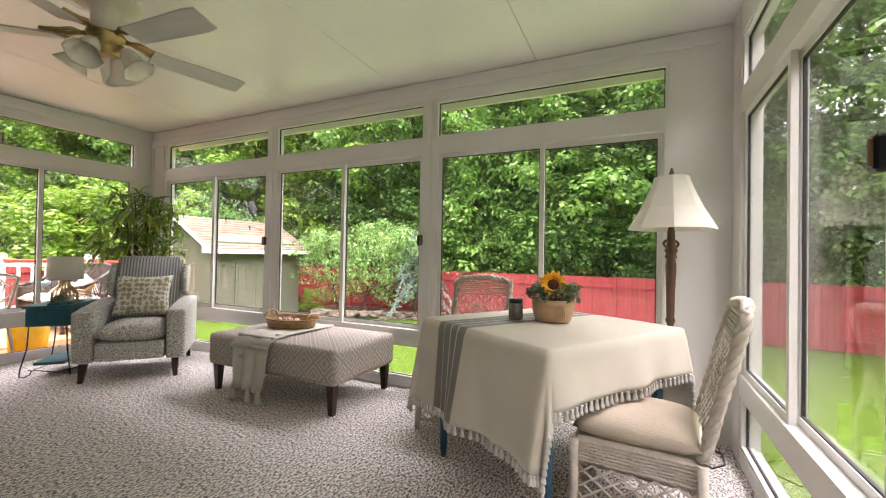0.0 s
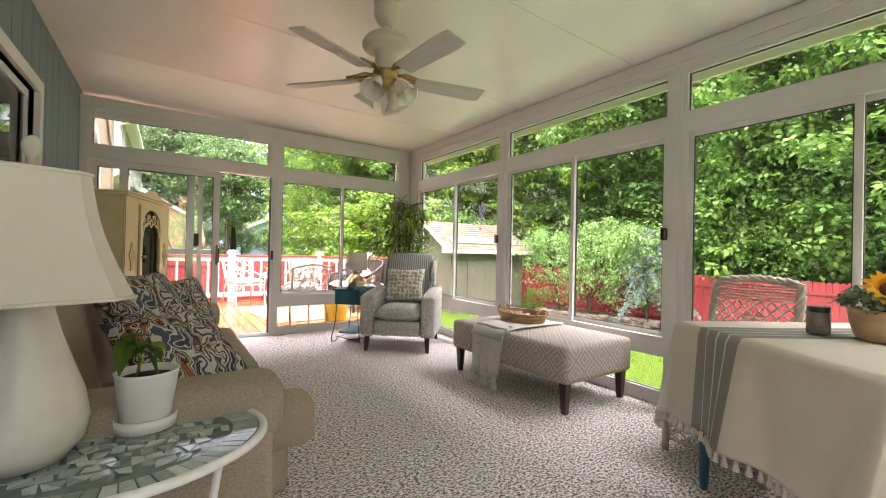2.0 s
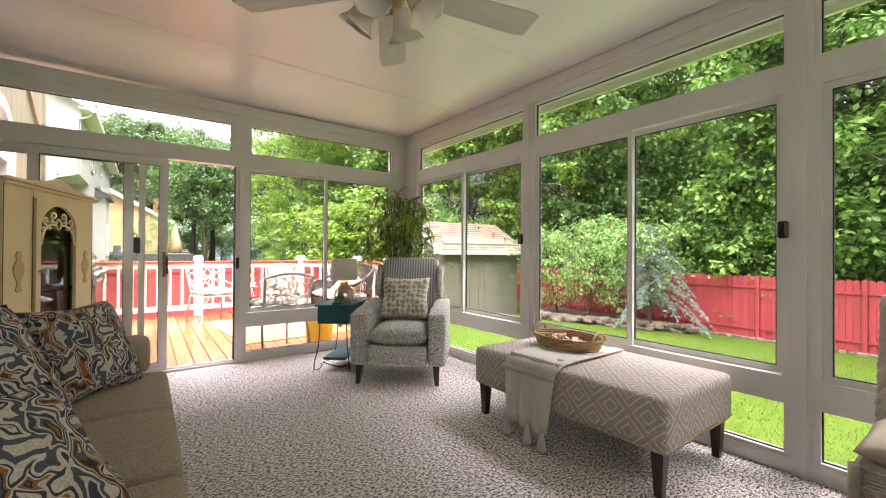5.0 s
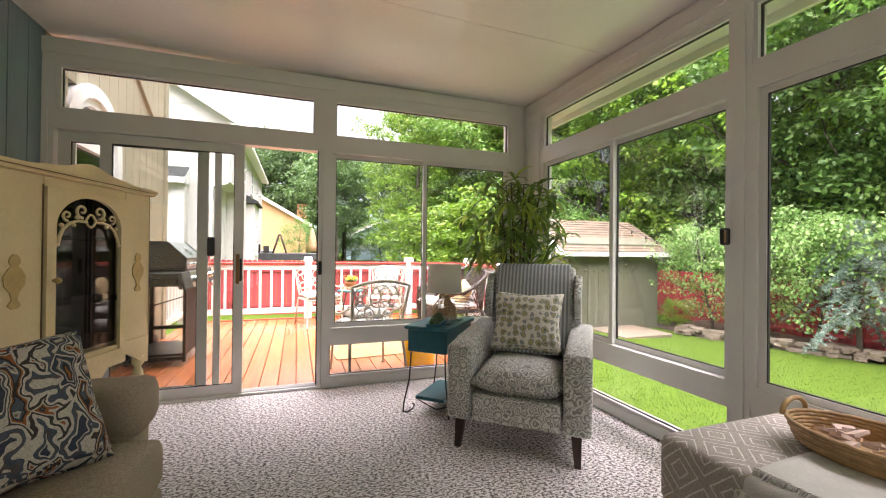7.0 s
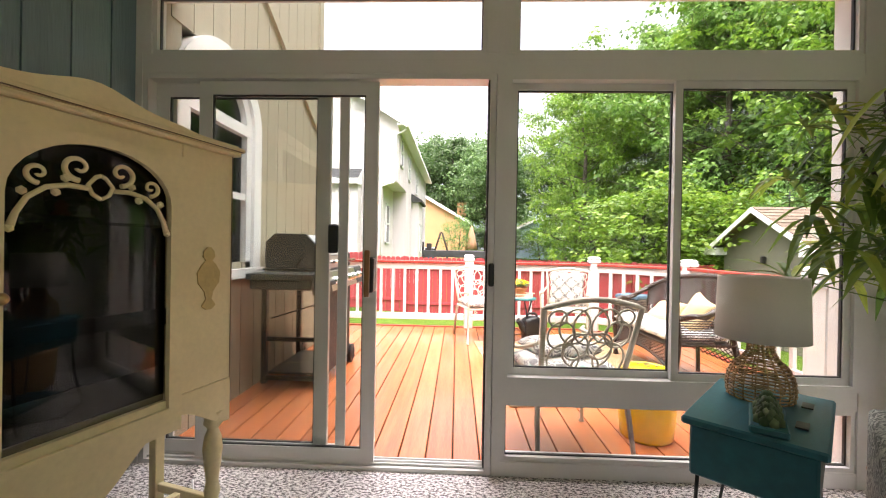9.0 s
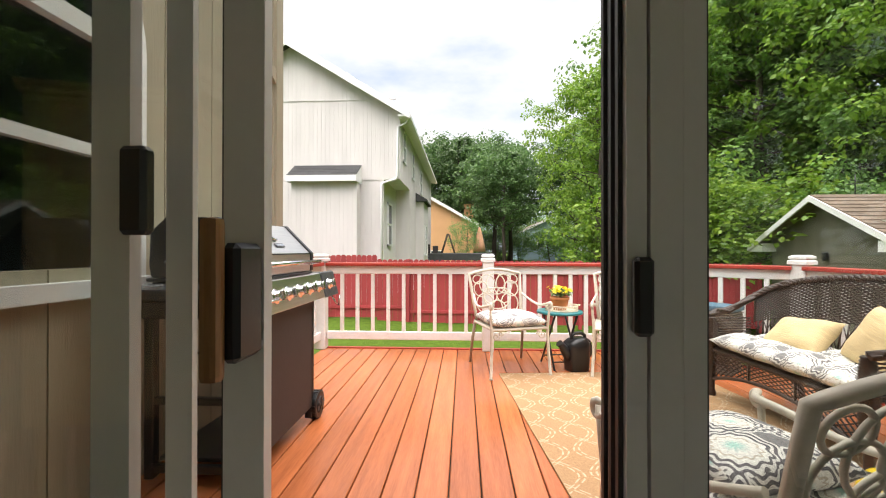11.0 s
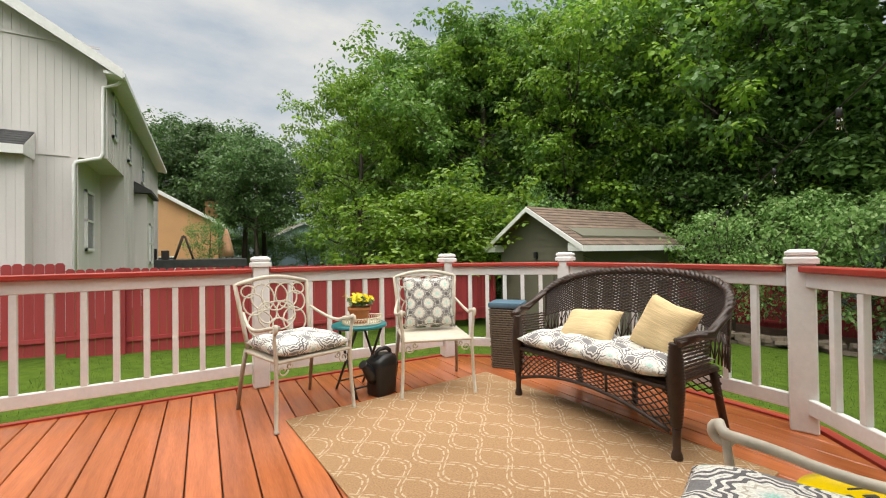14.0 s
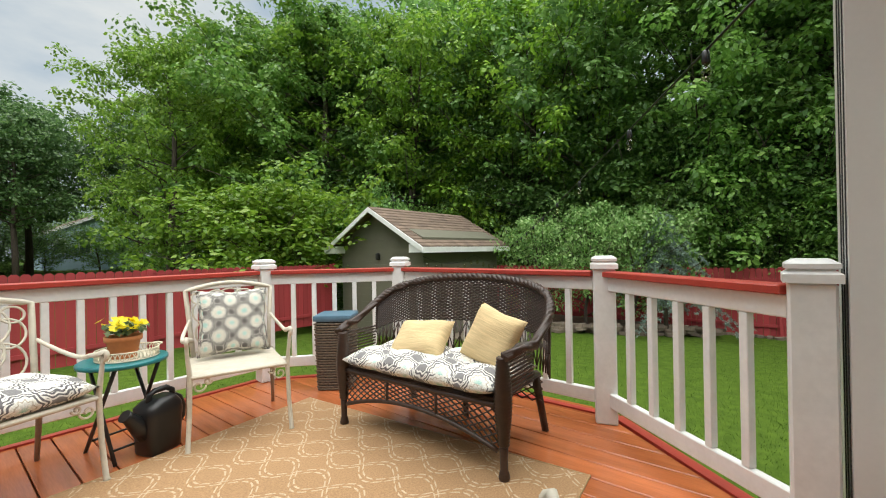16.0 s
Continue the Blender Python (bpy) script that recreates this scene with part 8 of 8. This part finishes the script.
def loveseat():
    """Local: front towards -y, width along x."""
    m = pose(3.77, 2.02, ZD, 0, 0, -88)
    s = thing("wicker_loveseat", m, "dark brown wicker loveseat with open lattice apron", "loveseat")
    hw = 0.55
    seat = bmesh.new()
    box(seat, -hw, -0.28, 0.36, hw, 0.27, 0.385)
    part("seat_deck", soft(seat, 0.01), M["wicker_brown"], s)
    def back(u, v):
        a = math.pi * u
        bulge = 0.0 + 0.06 * math.sin(a)
        top = 0.62 + 0.31 * math.sin(a) ** 0.42
        x = -(hw + 0.12) * math.cos(a)
        y = -0.02 + 0.36 * math.sin(a) ** 0.55
        z = 0.40 + (top - 0.40) * v
        return Vector((x, y + 0.10 * v * math.sin(a), z))
    bm = bmesh.new()
    weave_rows(bm, lambda u, v: back(0.04 + 0.92 * u, 0.42 + 0.56 * v), 26, 80, 0.0068, 0.008)
    part("back_weave", bm, M["wicker_brown"], s)
    bm = bmesh.new()
    for k in range(41):
        u = 0.06 + 0.88 * k / 40
        tube(bm, [back(u, 0.0), back(u, 0.42)], 0.0055, 4)
    for k in range(21):
        u = 0.06 + 0.88 * k / 20
        tube(bm, [back(max(0, u - 0.02), 0.05), back(min(1, u + 0.02), 0.4)], 0.004, 4)
        tube(bm, [back(min(1, u + 0.02), 0.05), back(max(0, u - 0.02), 0.4)], 0.004, 4)
    part("back_lattice", bm, M["wicker_brown"], s)
    bm = bmesh.new()
    edge = [back(u, 1.0) for u in np.linspace(0.03, 0.97, 60)]
    arm_l = [Vector((-hw - 0.05, -0.30, 0.60)), Vector((-hw - 0.09, -0.2, 0.635)), Vector((-hw - 0.12, -0.1, 0.635))]
    arm_r = [Vector((-p.x, p.y, p.z)) for p in arm_l[::-1]]
    braid(bm, arm_l + edge + arm_r, 0.021, 14.0)
    tube(bm, arm_l + edge + arm_r, 0.021, 8)
    part("rolled_edge", bm, M["wicker_brown"], s)
    for sx in (-1, 1):
        bm = bmesh.new()
        x = sx * (hw + 0.03)
        prof = []
        for k in range(53):
            z = 0.17 + 0.43 * k / 52
            r = 0.024 + 0.017 * math.sin(math.pi * (z - 0.17) / 0.46) ** 1.5
            prof.append((r + (0.006 if k % 2 else 0.0), z))
        lathe(bm, prof, 14, c=(x, -0.28, 0))
        part("front_post", bm, M["wicker_brown"], s)
        part("front_leg", lathe(bmesh.new(), [(0.024, 0), (0.029, 0.02), (0.024, 0.045), (0.019, 0.055), (0.020, 0.12), (0.024, 0.20)], 12, c=(x, -0.28, 0)), M["wicker_brown"], s)
        part("back_leg", tube(bmesh.new(), [(sx * (hw - 0.02), 0.36, 0), (sx * (hw - 0.04), 0.26, 0.38)], [0.022, 0.026], 8), M["wicker_brown"], s)
        bm = bmesh.new()
        side = lambda u, v: Vector((x + sx * 0.02, -0.27 + 0.30 * u, 0.40 + 0.2 * v))
        weave_rows(bm, side, 10, 16, 0.007)
        tagged(part("arm_panel", bm, M["wicker_brown"], s), kind="stuff")
    bm = bmesh.new()
    ap = lambda u, v: Vector((-hw + 2 * hw * u, -0.285, 0.36 - (0.12 + 0.10 * abs(2 * u - 1) ** 2) * v))
    lattice(bm, ap, 20, 5, 0.0048)
    tube(bm, [ap(u, 1) for u in np.linspace(0, 1, 30)], 0.013, 6)
    tube(bm, [ap(u, 0) for u in np.linspace(0, 1, 30)], 0.016, 6)
    for u in (0.33, 0.66):
        tube(bm, [ap(u, 0), ap(u, 1)], 0.009, 6)
    part("lattice_apron", bm, M["wicker_brown"], s)
    bm = bmesh.new()
    lattice(bm, lambda u, v: Vector((-hw + 2 * hw * u, 0.28, 0.36 - 0.16 * v)), 16, 4, 0.0048)
    part("rear_apron", bm, M["wicker_brown"], s)
    part("middle_leg", tube(bmesh.new(), [(0, 0.28, 0), (0, 0.27, 0.37)], 0.02, 8), M["wicker_brown"], s)
    t = thing("loveseat_cushion", m @ pose(0, -0.03, 0.435), "tufted bench cushion in a cream and grey medallion print", "cushion", "patio cushions")
    bm = bmesh.new()
    n, q = 36, 16
    top, bot = {}, {}
    for i in range(n + 1):
        for j in range(q + 1):
            u, v = i / n, j / q
            h = (max(0, 1 - abs(2 * u - 1) ** 6) * max(0, 1 - abs(2 * v - 1) ** 5)) ** 0.5
            tuft = 0.42 + 0.58 * abs(math.sin(math.pi * 4 * u)) ** 0.6 * abs(math.sin(math.pi * 2 * v)) ** 0.6
            x, y = -0.55 + 1.10 * u, -0.29 + 0.53 * v - 0.025 * (1 - v) ** 3 * abs(math.sin(math.pi * 4 * u))
            e = i in (0, n) or j in (0, q)
            top[i, j] = bm.verts.new((x, y, 0.085 * h * tuft))
            bot[i, j] = top[i, j] if e else bm.verts.new((x, y, -0.05 * h))
    for i in range(n):
        for j in range(q):
            bm.faces.new((top[i, j], top[i + 1, j], top[i + 1, j + 1], top[i, j + 1])).smooth = True
            bm.faces.new((bot[i, j], bot[i, j + 1], bot[i + 1, j + 1], bot[i + 1, j])).smooth = True
    part("pad", bm, M["medallion_big"], t)
    for px, py, pz, rx, rz, ry in ((-0.20, 0.06, 0.535, 44, 6, 0), (0.34, 0.05, 0.60, 70, -18, 0)):
        p = thing("yellow_pillow", m @ pose(px, py, pz, rx, ry, 0) @ pose(0, 0, 0, 0, 0, rz), "straw-yellow ribbed throw pillow on the loveseat", "pillow", "yellow pillows")
        w = (0.42, 0.29) if px < 0 else (0.33, 0.35)
        part("pillow_body", cushion(bmesh.new(), w[0], w[1], 0.15, None, 0.4, 16, 7, 0.005), M["pillow_yellow"], p)


loveseat()


def garden_stool():
    s = thing("garden_stool", pose(2.884, 0.582, ZD), "glossy yellow ceramic garden stool", "stool")
    part("body", lathe(bmesh.new(), [(0.145, 0), (0.155, 0.01), (0.165, 0.10), (0.17, 0.22), (0.165, 0.34), (0.155, 0.405), (0.14, 0.43), (0.10, 0.443), (0.0, 0.447)], 40, caps=False), M["stool_yellow"], s)
    # solid dark inlays paint the shade of the pierced openings; the top stays closed
    for x, y, w, d in ((0, 0, 0.018, 0.007), (0.052, 0, 0.007, 0.010), (-0.052, 0, 0.007, 0.010), (0, 0.034, 0.026, 0.003), (0, -0.034, 0.026, 0.003)):
        o = part("slot", bx(-w, -d, 0.4375, w, d, 0.4485, 0.002), M["frame_dark"], s, "dark inlay painted as the shade inside a pierced slot")
        o.matrix_basis = pose(0, 0, 0, 0, 0, -28) @ pose(x, y, 0)


garden_stool()


def grill():
    """Local: front towards +x (the deck), width along y."""
    g = thing("gas_grill", pose(0, 0, ZD), "stainless and black gas grill with side shelf and chrome knobs", "grill")
    y0, y1 = GY
    ya, yb = y0 + 0.30, y1 - 0.32
    ym = (ya + yb) / 2
    # cart
    part("front_panel", soft(bx(0.585, ya + 0.035, 0.10, 0.605, yb - 0.005, 0.80, 0), 0.005), M["grill_brown"], g)
    part("front_edge", soft(bx(0.575, ya - 0.005, 0.04, 0.607, ya + 0.032, 0.80, 0), 0.006), M["grill_black"], g)
    for x, y in ((0.08, ya - 0.005), (0.08, yb - 0.03), (0.56, yb - 0.03)):
        part("cart_post", bx(x, y, 0.03, x + 0.045, y + 0.045, 0.80, 0.004), M["grill_black"], g)
    part("cart_shelf", bx(0.126, ya + 0.035, 0.10, 0.575, yb - 0.035, 0.12, 0.003), M["grill_black"], g)
    part("cart_rail", bx(0.126, ya - 0.002, 0.38, 0.574, ya + 0.028, 0.415, 0.003), M["grill_black"], g)
    part("cart_rail", bx(0.126, ya - 0.002, 0.06, 0.574, ya + 0.028, 0.098, 0.003), M["grill_black"], g)
    part("side_brace", tube(bmesh.new(), [(0.12, ya + 0.1, 0.55), (0.58, ya + 0.1, 0.70)], 0.006, 6), M["grill_black"], g)
    for x in (0.10, 0.60):
        bm = bmesh.new()
        tube(bm, [(x - 0.022, yb + 0.06, 0.09), (x - 0.018, yb + 0.06, 0.09), (x + 0.026, yb + 0.06, 0.09), (x + 0.03, yb + 0.06, 0.09)], [0.078, 0.086, 0.086, 0.078], 26)
        for k in range(26):
            q = 6.2832 * k / 26
            box(bm, -0.022, -0.006, 0.084, 0.022, 0.006, 0.091, Matrix.Translation((x + 0.004, yb + 0.06, 0.09)) @ Matrix.Rotation(q, 4, "X"))
        w = part("wheel", bm, M["black_plastic"], g)
        bm = tube(bmesh.new(), [(x + 0.03, yb + 0.06, 0.09), (x + 0.036, yb + 0.06, 0.09)], 0.055, 20)
        part("rim", bm, M["grey_panel"], w)
        bm = bmesh.new()
        for k in range(5):
            box(bm, 0.0, -0.008, 0.012, 0.006, 0.008, 0.05, Matrix.Translation((x + 0.036, yb + 0.06, 0.09)) @ Matrix.Rotation(1.2566 * k, 4, "X"))
        tube(bm, [(x + 0.036, yb + 0.06, 0.09), (x + 0.046, yb + 0.06, 0.09)], 0.013, 12)
        part("hub", bm, M["black_plastic"], w)
    part("axle", tube(bmesh.new(), [(0.09, yb + 0.06, 0.09), (0.58, yb + 0.06, 0.09)], 0.009, 8), M["grill_black"], g)
    # firebox and control panel
    part("firebox", soft(bx(0.10, ya, 0.802, 0.57, yb, 0.955, 0), 0.012), M["grill_black"], g)
    part("firebox_rim", soft(bx(0.085, ya - 0.002, 0.957, 0.598, yb + 0.002, 0.972, 0), 0.004), M["grill_black"], g)
    bm = bmesh.new()
    prism(bm, [(0.572, 0.805), (0.665, 0.795), (0.625, 0.955), (0.572, 0.955)], ya, yb + 0.06, "y")
    part("control_panel", soft(bm, 0.004), M["steel"], g, "brushed steel control panel")
    # side shelves
    part("side_shelf", soft(bx(0.10, y0, 0.905, 0.605, ya - 0.002, 0.95, 0), 0.01, 2), M["grill_black"], g, "black side shelf wet with rain drops")
    part("shelf_tray", soft(bx(0.12, y0 + 0.02, 0.83, 0.59, ya - 0.004, 0.904, 0), 0.01), M["grill_black"], g)
    for a, b, lab in ((y0 - 0.01, ya - 0.002, "dark wet shelf front"), (yb + 0.062, y1, "dark shelf front")):
        bm = bmesh.new()
        prism(bm, [(0.606, 0.80), (0.672, 0.792), (0.63, 0.958), (0.606, 0.96)], a, b, "y")
        part("shelf_front", soft(bm, 0.005), M["grey_panel"], g, lab)
    part("side_burner", soft(bx(0.10, yb + 0.003, 0.905, 0.605, y1, 0.95, 0), 0.01, 2), M["grill_black"], g)
    rnd = random.Random(13)
    bm = bmesh.new()
    for k in range(230):
        r = rnd.uniform(0.0025, 0.007)
        bmesh.ops.create_icosphere(bm, subdivisions=1, radius=r, matrix=Matrix.Translation((rnd.uniform(0.12, 0.59), rnd.uniform(y0 + 0.02, ya - 0.02), 0.951)) @ Matrix.Diagonal((1, 1.2, 0.35, 1)))
    slope = Matrix.Rotation(math.atan2(0.042, 0.166), 4, "Y")
    for k in range(110):
        r, f = rnd.uniform(0.002, 0.0055), rnd.uniform(0.06, 0.94)
        bmesh.ops.create_icosphere(bm, subdivisions=1, radius=r, matrix=Matrix.Translation((0.672 - 0.042 * f, rnd.uniform(y0, ya - 0.01), 0.792 + 0.166 * f)) @ slope @ Matrix.Diagonal((0.35, 1, 1.5, 1)))
    tagged(part("rain_drops", bm, M["drop"], g, "clear rain drops"), kind="stuff")
    # lid: steel wrap between two deep cast ends
    prof = [(0.12, 0.975), (0.598, 0.975), (0.598, 1.085), (0.43, 1.255), (0.19, 1.255), (0.115, 1.185), (0.108, 1.03)]
    bm = bmesh.new()
    prism(bm, prof, ya + 0.035, yb - 0.035, "y")
    lid = part("lid", soft(bm, 0.006), M["steel"], g, "stainless steel lid")
    for a, b, o in ((ya - 0.005, ya + 0.036, ya - 0.006), (yb - 0.036, yb + 0.005, yb + 0.006)):
        bm = bmesh.new()
        prism(bm, [(x + (0.006 if x > 0.3 else -0.006), z + (0.006 if z > 1 else 0)) for x, z in prof], a, b, "y")
        end = part("lid_end", soft(bm, 0.012, 2), M["grill_black"], lid, "black cast lid end")
        bm = bmesh.new()
        lo, hi = sorted((o, o + (-0.012 if o < ym else 0.012)))
        prism(bm, [(0.32, 0.978), (0.355, 0.978), (0.43, 1.09), (0.455, 1.095), (0.45, 1.12), (0.40, 1.125), (0.385, 1.10)], lo, hi, "y")
        part("hinge_arm", bm, M["black_metal"], end)
        for x, z in ((0.19, 1.05), (0.42, 1.02), (0.47, 1.02)):
            bm = bmesh.new()
            bmesh.ops.create_icosphere(bm, subdivisions=2, radius=0.009, matrix=Matrix.Translation((x, o, z)))
            part("bolt", bm, M["chrome"], end)
    part("lid_seam", bx(0.5985, ya + 0.036, 1.082, 0.6005, yb - 0.036, 1.087, 0), M["grill_black"], lid)
    bm = tube(bmesh.new(), [(0.655, ya + 0.06, 1.035), (0.655, yb - 0.02, 1.035)], 0.012, 14)
    part("lid_handle", bm, M["chrome"], lid, "polished steel lid handle")
    for y in (ya + 0.085, yb - 0.06):
        bm = tube(bmesh.new(), [(0.598, y, 1.025), (0.655, y, 1.035)], [0.016, 0.012], 12)
        part("handle_mount", bm, M["chrome"], lid)
    nrm = Vector((0.17, 0, 0.168)).normalized()
    q = nrm.to_track_quat("Z", "Y").to_matrix().to_4x4()
    bm = lathe(bmesh.new(), [(0.034, 0), (0.037, 0.003), (0.037, 0.010), (0.032, 0.013)], 24)
    o = part("thermometer", bm, M["chrome"], lid, "round steel thermometer")
    o.matrix_basis = Matrix.Translation((0.505, ym, 1.180)) @ q
    part("dial", lathe(bmesh.new(), [(0.028, 0.0135), (0.028, 0.0145)], 20), M["steel"], o)
    badge = part("badge", bx(-0.05, -0.015, 0, 0.05, 0.015, 0.005, 0.002), M["grey_panel"], lid, "small dark badge plate with a plain steel bar")
    badge.matrix_basis = Matrix.Translation((0.553, ym, 1.132)) @ q
    part("badge_bar", bx(-0.04, -0.007, 0.0055, 0.04, 0.007, 0.0065, 0), M["chrome"], badge)
    # knobs with a bezel and a grip bar
    kq = Vector((0.97, 0, 0.24)).to_track_quat("Z", "Y").to_matrix().to_4x4()
    n = 5
    for i in range(n + 1):
        y = ya + 0.13 + (yb - ya - 0.17) * i / (n - 1) if i < n else yb + 0.17
        k = part("knob", lathe(bmesh.new(), [(0.040, 0), (0.040, 0.005), (0.033, 0.010), (0.028, 0.012), (0.027, 0.03), (0.022, 0.034)], 24), M["chrome"], g)
        k.matrix_basis = Matrix.Translation((0.647, y, 0.876)) @ kq
        part("knob_grip", bx(-0.008, -0.026, 0.03, 0.008, 0.026, 0.05, 0.004), M["chrome"], k)
    bm = bmesh.new()
    prism(bm, [(0.67, 0.85), (0.705, 0.865), (0.705, 0.885), (0.665, 0.89)], ya - 0.05, ya - 0.03, "y")
    tube(bm, [(0.66, ya - 0.04, 0.86), (0.70, ya - 0.04, 0.87), (0.715, ya + 0.02, 0.875)], 0.008, 6)
    part("bottle_opener", bm, M["chrome"], g, "steel bottle opener")
    bm = tube(bmesh.new(), [(0.63, y1 - 0.06, 0.80), (0.66, y1 - 0.03, 0.73), (0.68, y1 - 0.02, 0.71), (0.68, y1 - 0.01, 0.78)], 0.006, 6)
    part("tool_hook", bm, M["chrome"], g)


M["drop"] = mat("rain_drop", (0.16, 0.17, 0.18), 0.04, var=0.05, bump=0)
GY = (0.92, 2.29)
grill()


def string_lights():
    t = thing("string_lights", Matrix(), "black string light cable with clear bulbs", "string lights")
    A, Bq = Vector((3.6, 0.3, 2.08)), Vector((14.3, 7.1, 1.30))
    n = 36
    def at(f):
        p = A.lerp(Bq, f)
        p.z -= 0.06 * 4 * f * (1 - f)
        return p
    part("cable", tube(bmesh.new(), [at(k / n) for k in range(n + 1)], 0.006, 6), M["black_plastic"], t)
    sock = mesh_of("socket", lathe(bmesh.new(), [(0.012, 0), (0.018, -0.01), (0.02, -0.06), (0.016, -0.065)], 10), M["black_plastic"])
    bulb = mesh_of("bulb", lathe(bmesh.new(), [(0.013, -0.065), (0.024, -0.095), (0.026, -0.115), (0.016, -0.14), (0.003, -0.15)], 12), M["bulb_glass"])
    for f in (0.0487, 0.13, 0.253, 0.36, 0.47, 0.58, 0.69, 0.8, 0.91):
        p = at(f)
        o = new("socket", sock)
        o.parent = t
        o.matrix_basis = Matrix.Translation(p)
        b = new("bulb", bulb)
        b.parent = t
        b.matrix_basis = Matrix.Translation(p)
    t = thing("string_lights", Matrix(), "black string light cable along the shed eave", "string lights")
    part("cable", tube(bmesh.new(), [(9.5 + 4.6 * f, 7.1, 0.95 - 0.22 * abs(math.sin(math.pi * 2 * f))) for f in np.linspace(0, 1, 30)], 0.008, 5), M["black_plastic"], t)
    for k in range(14):
        f = (k + 0.5) / 14
        p = Vector((9.5 + 4.6 * f, 7.1, 0.95 - 0.22 * abs(math.sin(math.pi * 2 * f))))
        b = new("bulb", bulb)
        b.parent = t
        b.matrix_basis = Matrix.Translation(p) @ Matrix.Diagonal((1.6, 1.6, 1.6, 1))


string_lights()


# ---- garden details ----
def stone_edging():
    e = thing("stone_edging", Matrix(), "low dry-laid edging of flat stones round the garden bed", "stone edging")
    rnd = random.Random(31)
    meshes = []
    for k in range(6):
        bm = bmesh.new()
        n = 7
        a = [rnd.uniform(0.75, 1.1) for _ in range(n)]
        pts = [(0.24 * a[i] * math.cos(6.283 * i / n), 0.16 * a[i] * math.sin(6.283 * i / n)) for i in range(n)]
        prism(bm, pts, 0, 0.085, "z")
        meshes.append(mesh_of("stone", bm, M["stone"]))
    for i in range(110):
        f = i / 109
        x = 13.55 + 2.35 * f ** 1.3 + rnd.uniform(-0.22, 0.22)
        y = 6.4 - 4.9 * f + rnd.uniform(-0.2, 0.2)
        o = new("stone", rnd.choice(meshes))
        o.parent = e
        o.matrix_basis = pose(x, y, gz(x, y) + 0.02 + 0.085 * (i % 3), rnd.uniform(-9, 9), rnd.uniform(-9, 9), rnd.uniform(0, 360))
    for i in range(40):
        y = 1.5 - 8.0 * i / 39
        o = new("stone", rnd.choice(meshes))
        o.parent = e
        o.matrix_basis = pose(16.55 + rnd.uniform(-0.08, 0.08), y, gz(16.5, y) + 0.0, rnd.uniform(-9, 9), rnd.uniform(-9, 9), rnd.uniform(0, 360)) @ Matrix.Diagonal((0.6, 0.6, 0.8, 1))
    bm = bmesh.new()
    prism(bm, [(13.65, 7.0), (13.7, 6.2), (14.5, 4.2), (15.9, 1.6), (16.8, 1.3), (16.8, 8.0), (14.0, 8.0)], -1.68, -1.44, "z")
    single("garden_bed", bm, M["mulch"], "brown mulched garden bed along the fence", "garden bed", kind="structure")


stone_edging()


def neighbour_yard():
    u = thing("patio_umbrella", pose(2.9, 34, 0.0), "closed orange patio umbrella", "umbrella")
    part("canopy", lathe(bmesh.new(), [(0.47, 1.0), (0.40, 1.6), (0.24, 2.4), (0.10, 2.95), (0.02, 3.1)], 12, wave=lambda k, z: 1 + 0.12 * math.cos(6 * k)), M["umbrella"], u)
    part("pole", tube(bmesh.new(), [(0, 0, -1), (0, 0, 3.1)], 0.04, 8), M["bark"], u)
    d = thing("grey_deck", Matrix(), "grey raised neighbour deck", "deck")
    part("platform", bx(-1.8, 26, 0.45, 3.6, 31, 0.9, 0.02), M["shingle_grey"], d)
    for x in (-1.7, 0.9, 3.4):
        part("deck_post", bx(x, 26.1, -1.2, x + 0.15, 26.25, 0.45, 0.01), M["shingle_grey"], d)
    f = thing("iron_fence", Matrix(), "black iron fence across the far lawn", "fence")
    bm = bmesh.new()
    for k in range(90):
        box(bm, 3 + k * 0.22, 40, -1.6, 3.03 + k * 0.22, 40.03, -0.1)
    for z in (-1.3, -0.2):
        box(bm, 3, 39.97, z, 23, 39.995, z + 0.05)
    tagged(part("bars", bm, M["black_metal"], f), kind="stuff")


neighbour_yard()


def playset():
    p = thing("swing_frame", pose(0.5, 27, 0.9), "brown wooden A-frame on the neighbour deck", "swing frame")
    for s in (-1, 1):
        for y in (0, 0.9):
            part("strut", tube(bmesh.new(), [(s * 0.45, y, 0), (0.05 * s, y, 1.3)], 0.05, 6), M["bark"], p)
    part("crossbar", tube(bmesh.new(), [(0, 0, 1.3), (0, 0.9, 1.3)], 0.05, 6), M["bark"], p)
    for x, y, w, hgt, mt, lab in ((-1.2, 26.6, 0.5, 0.6, "black_plastic", "dark storage bin on the neighbour deck"), (-0.5, 26.5, 0.35, 0.5, "grill_brown", "brown storage bin on the neighbour deck")):
        single("storage_bin", soft(bx(x, y, 0.9, x + w, y + 0.4, 0.9 + hgt, 0), 0.03), M[mt], lab, "bin", "storage bins")


playset()
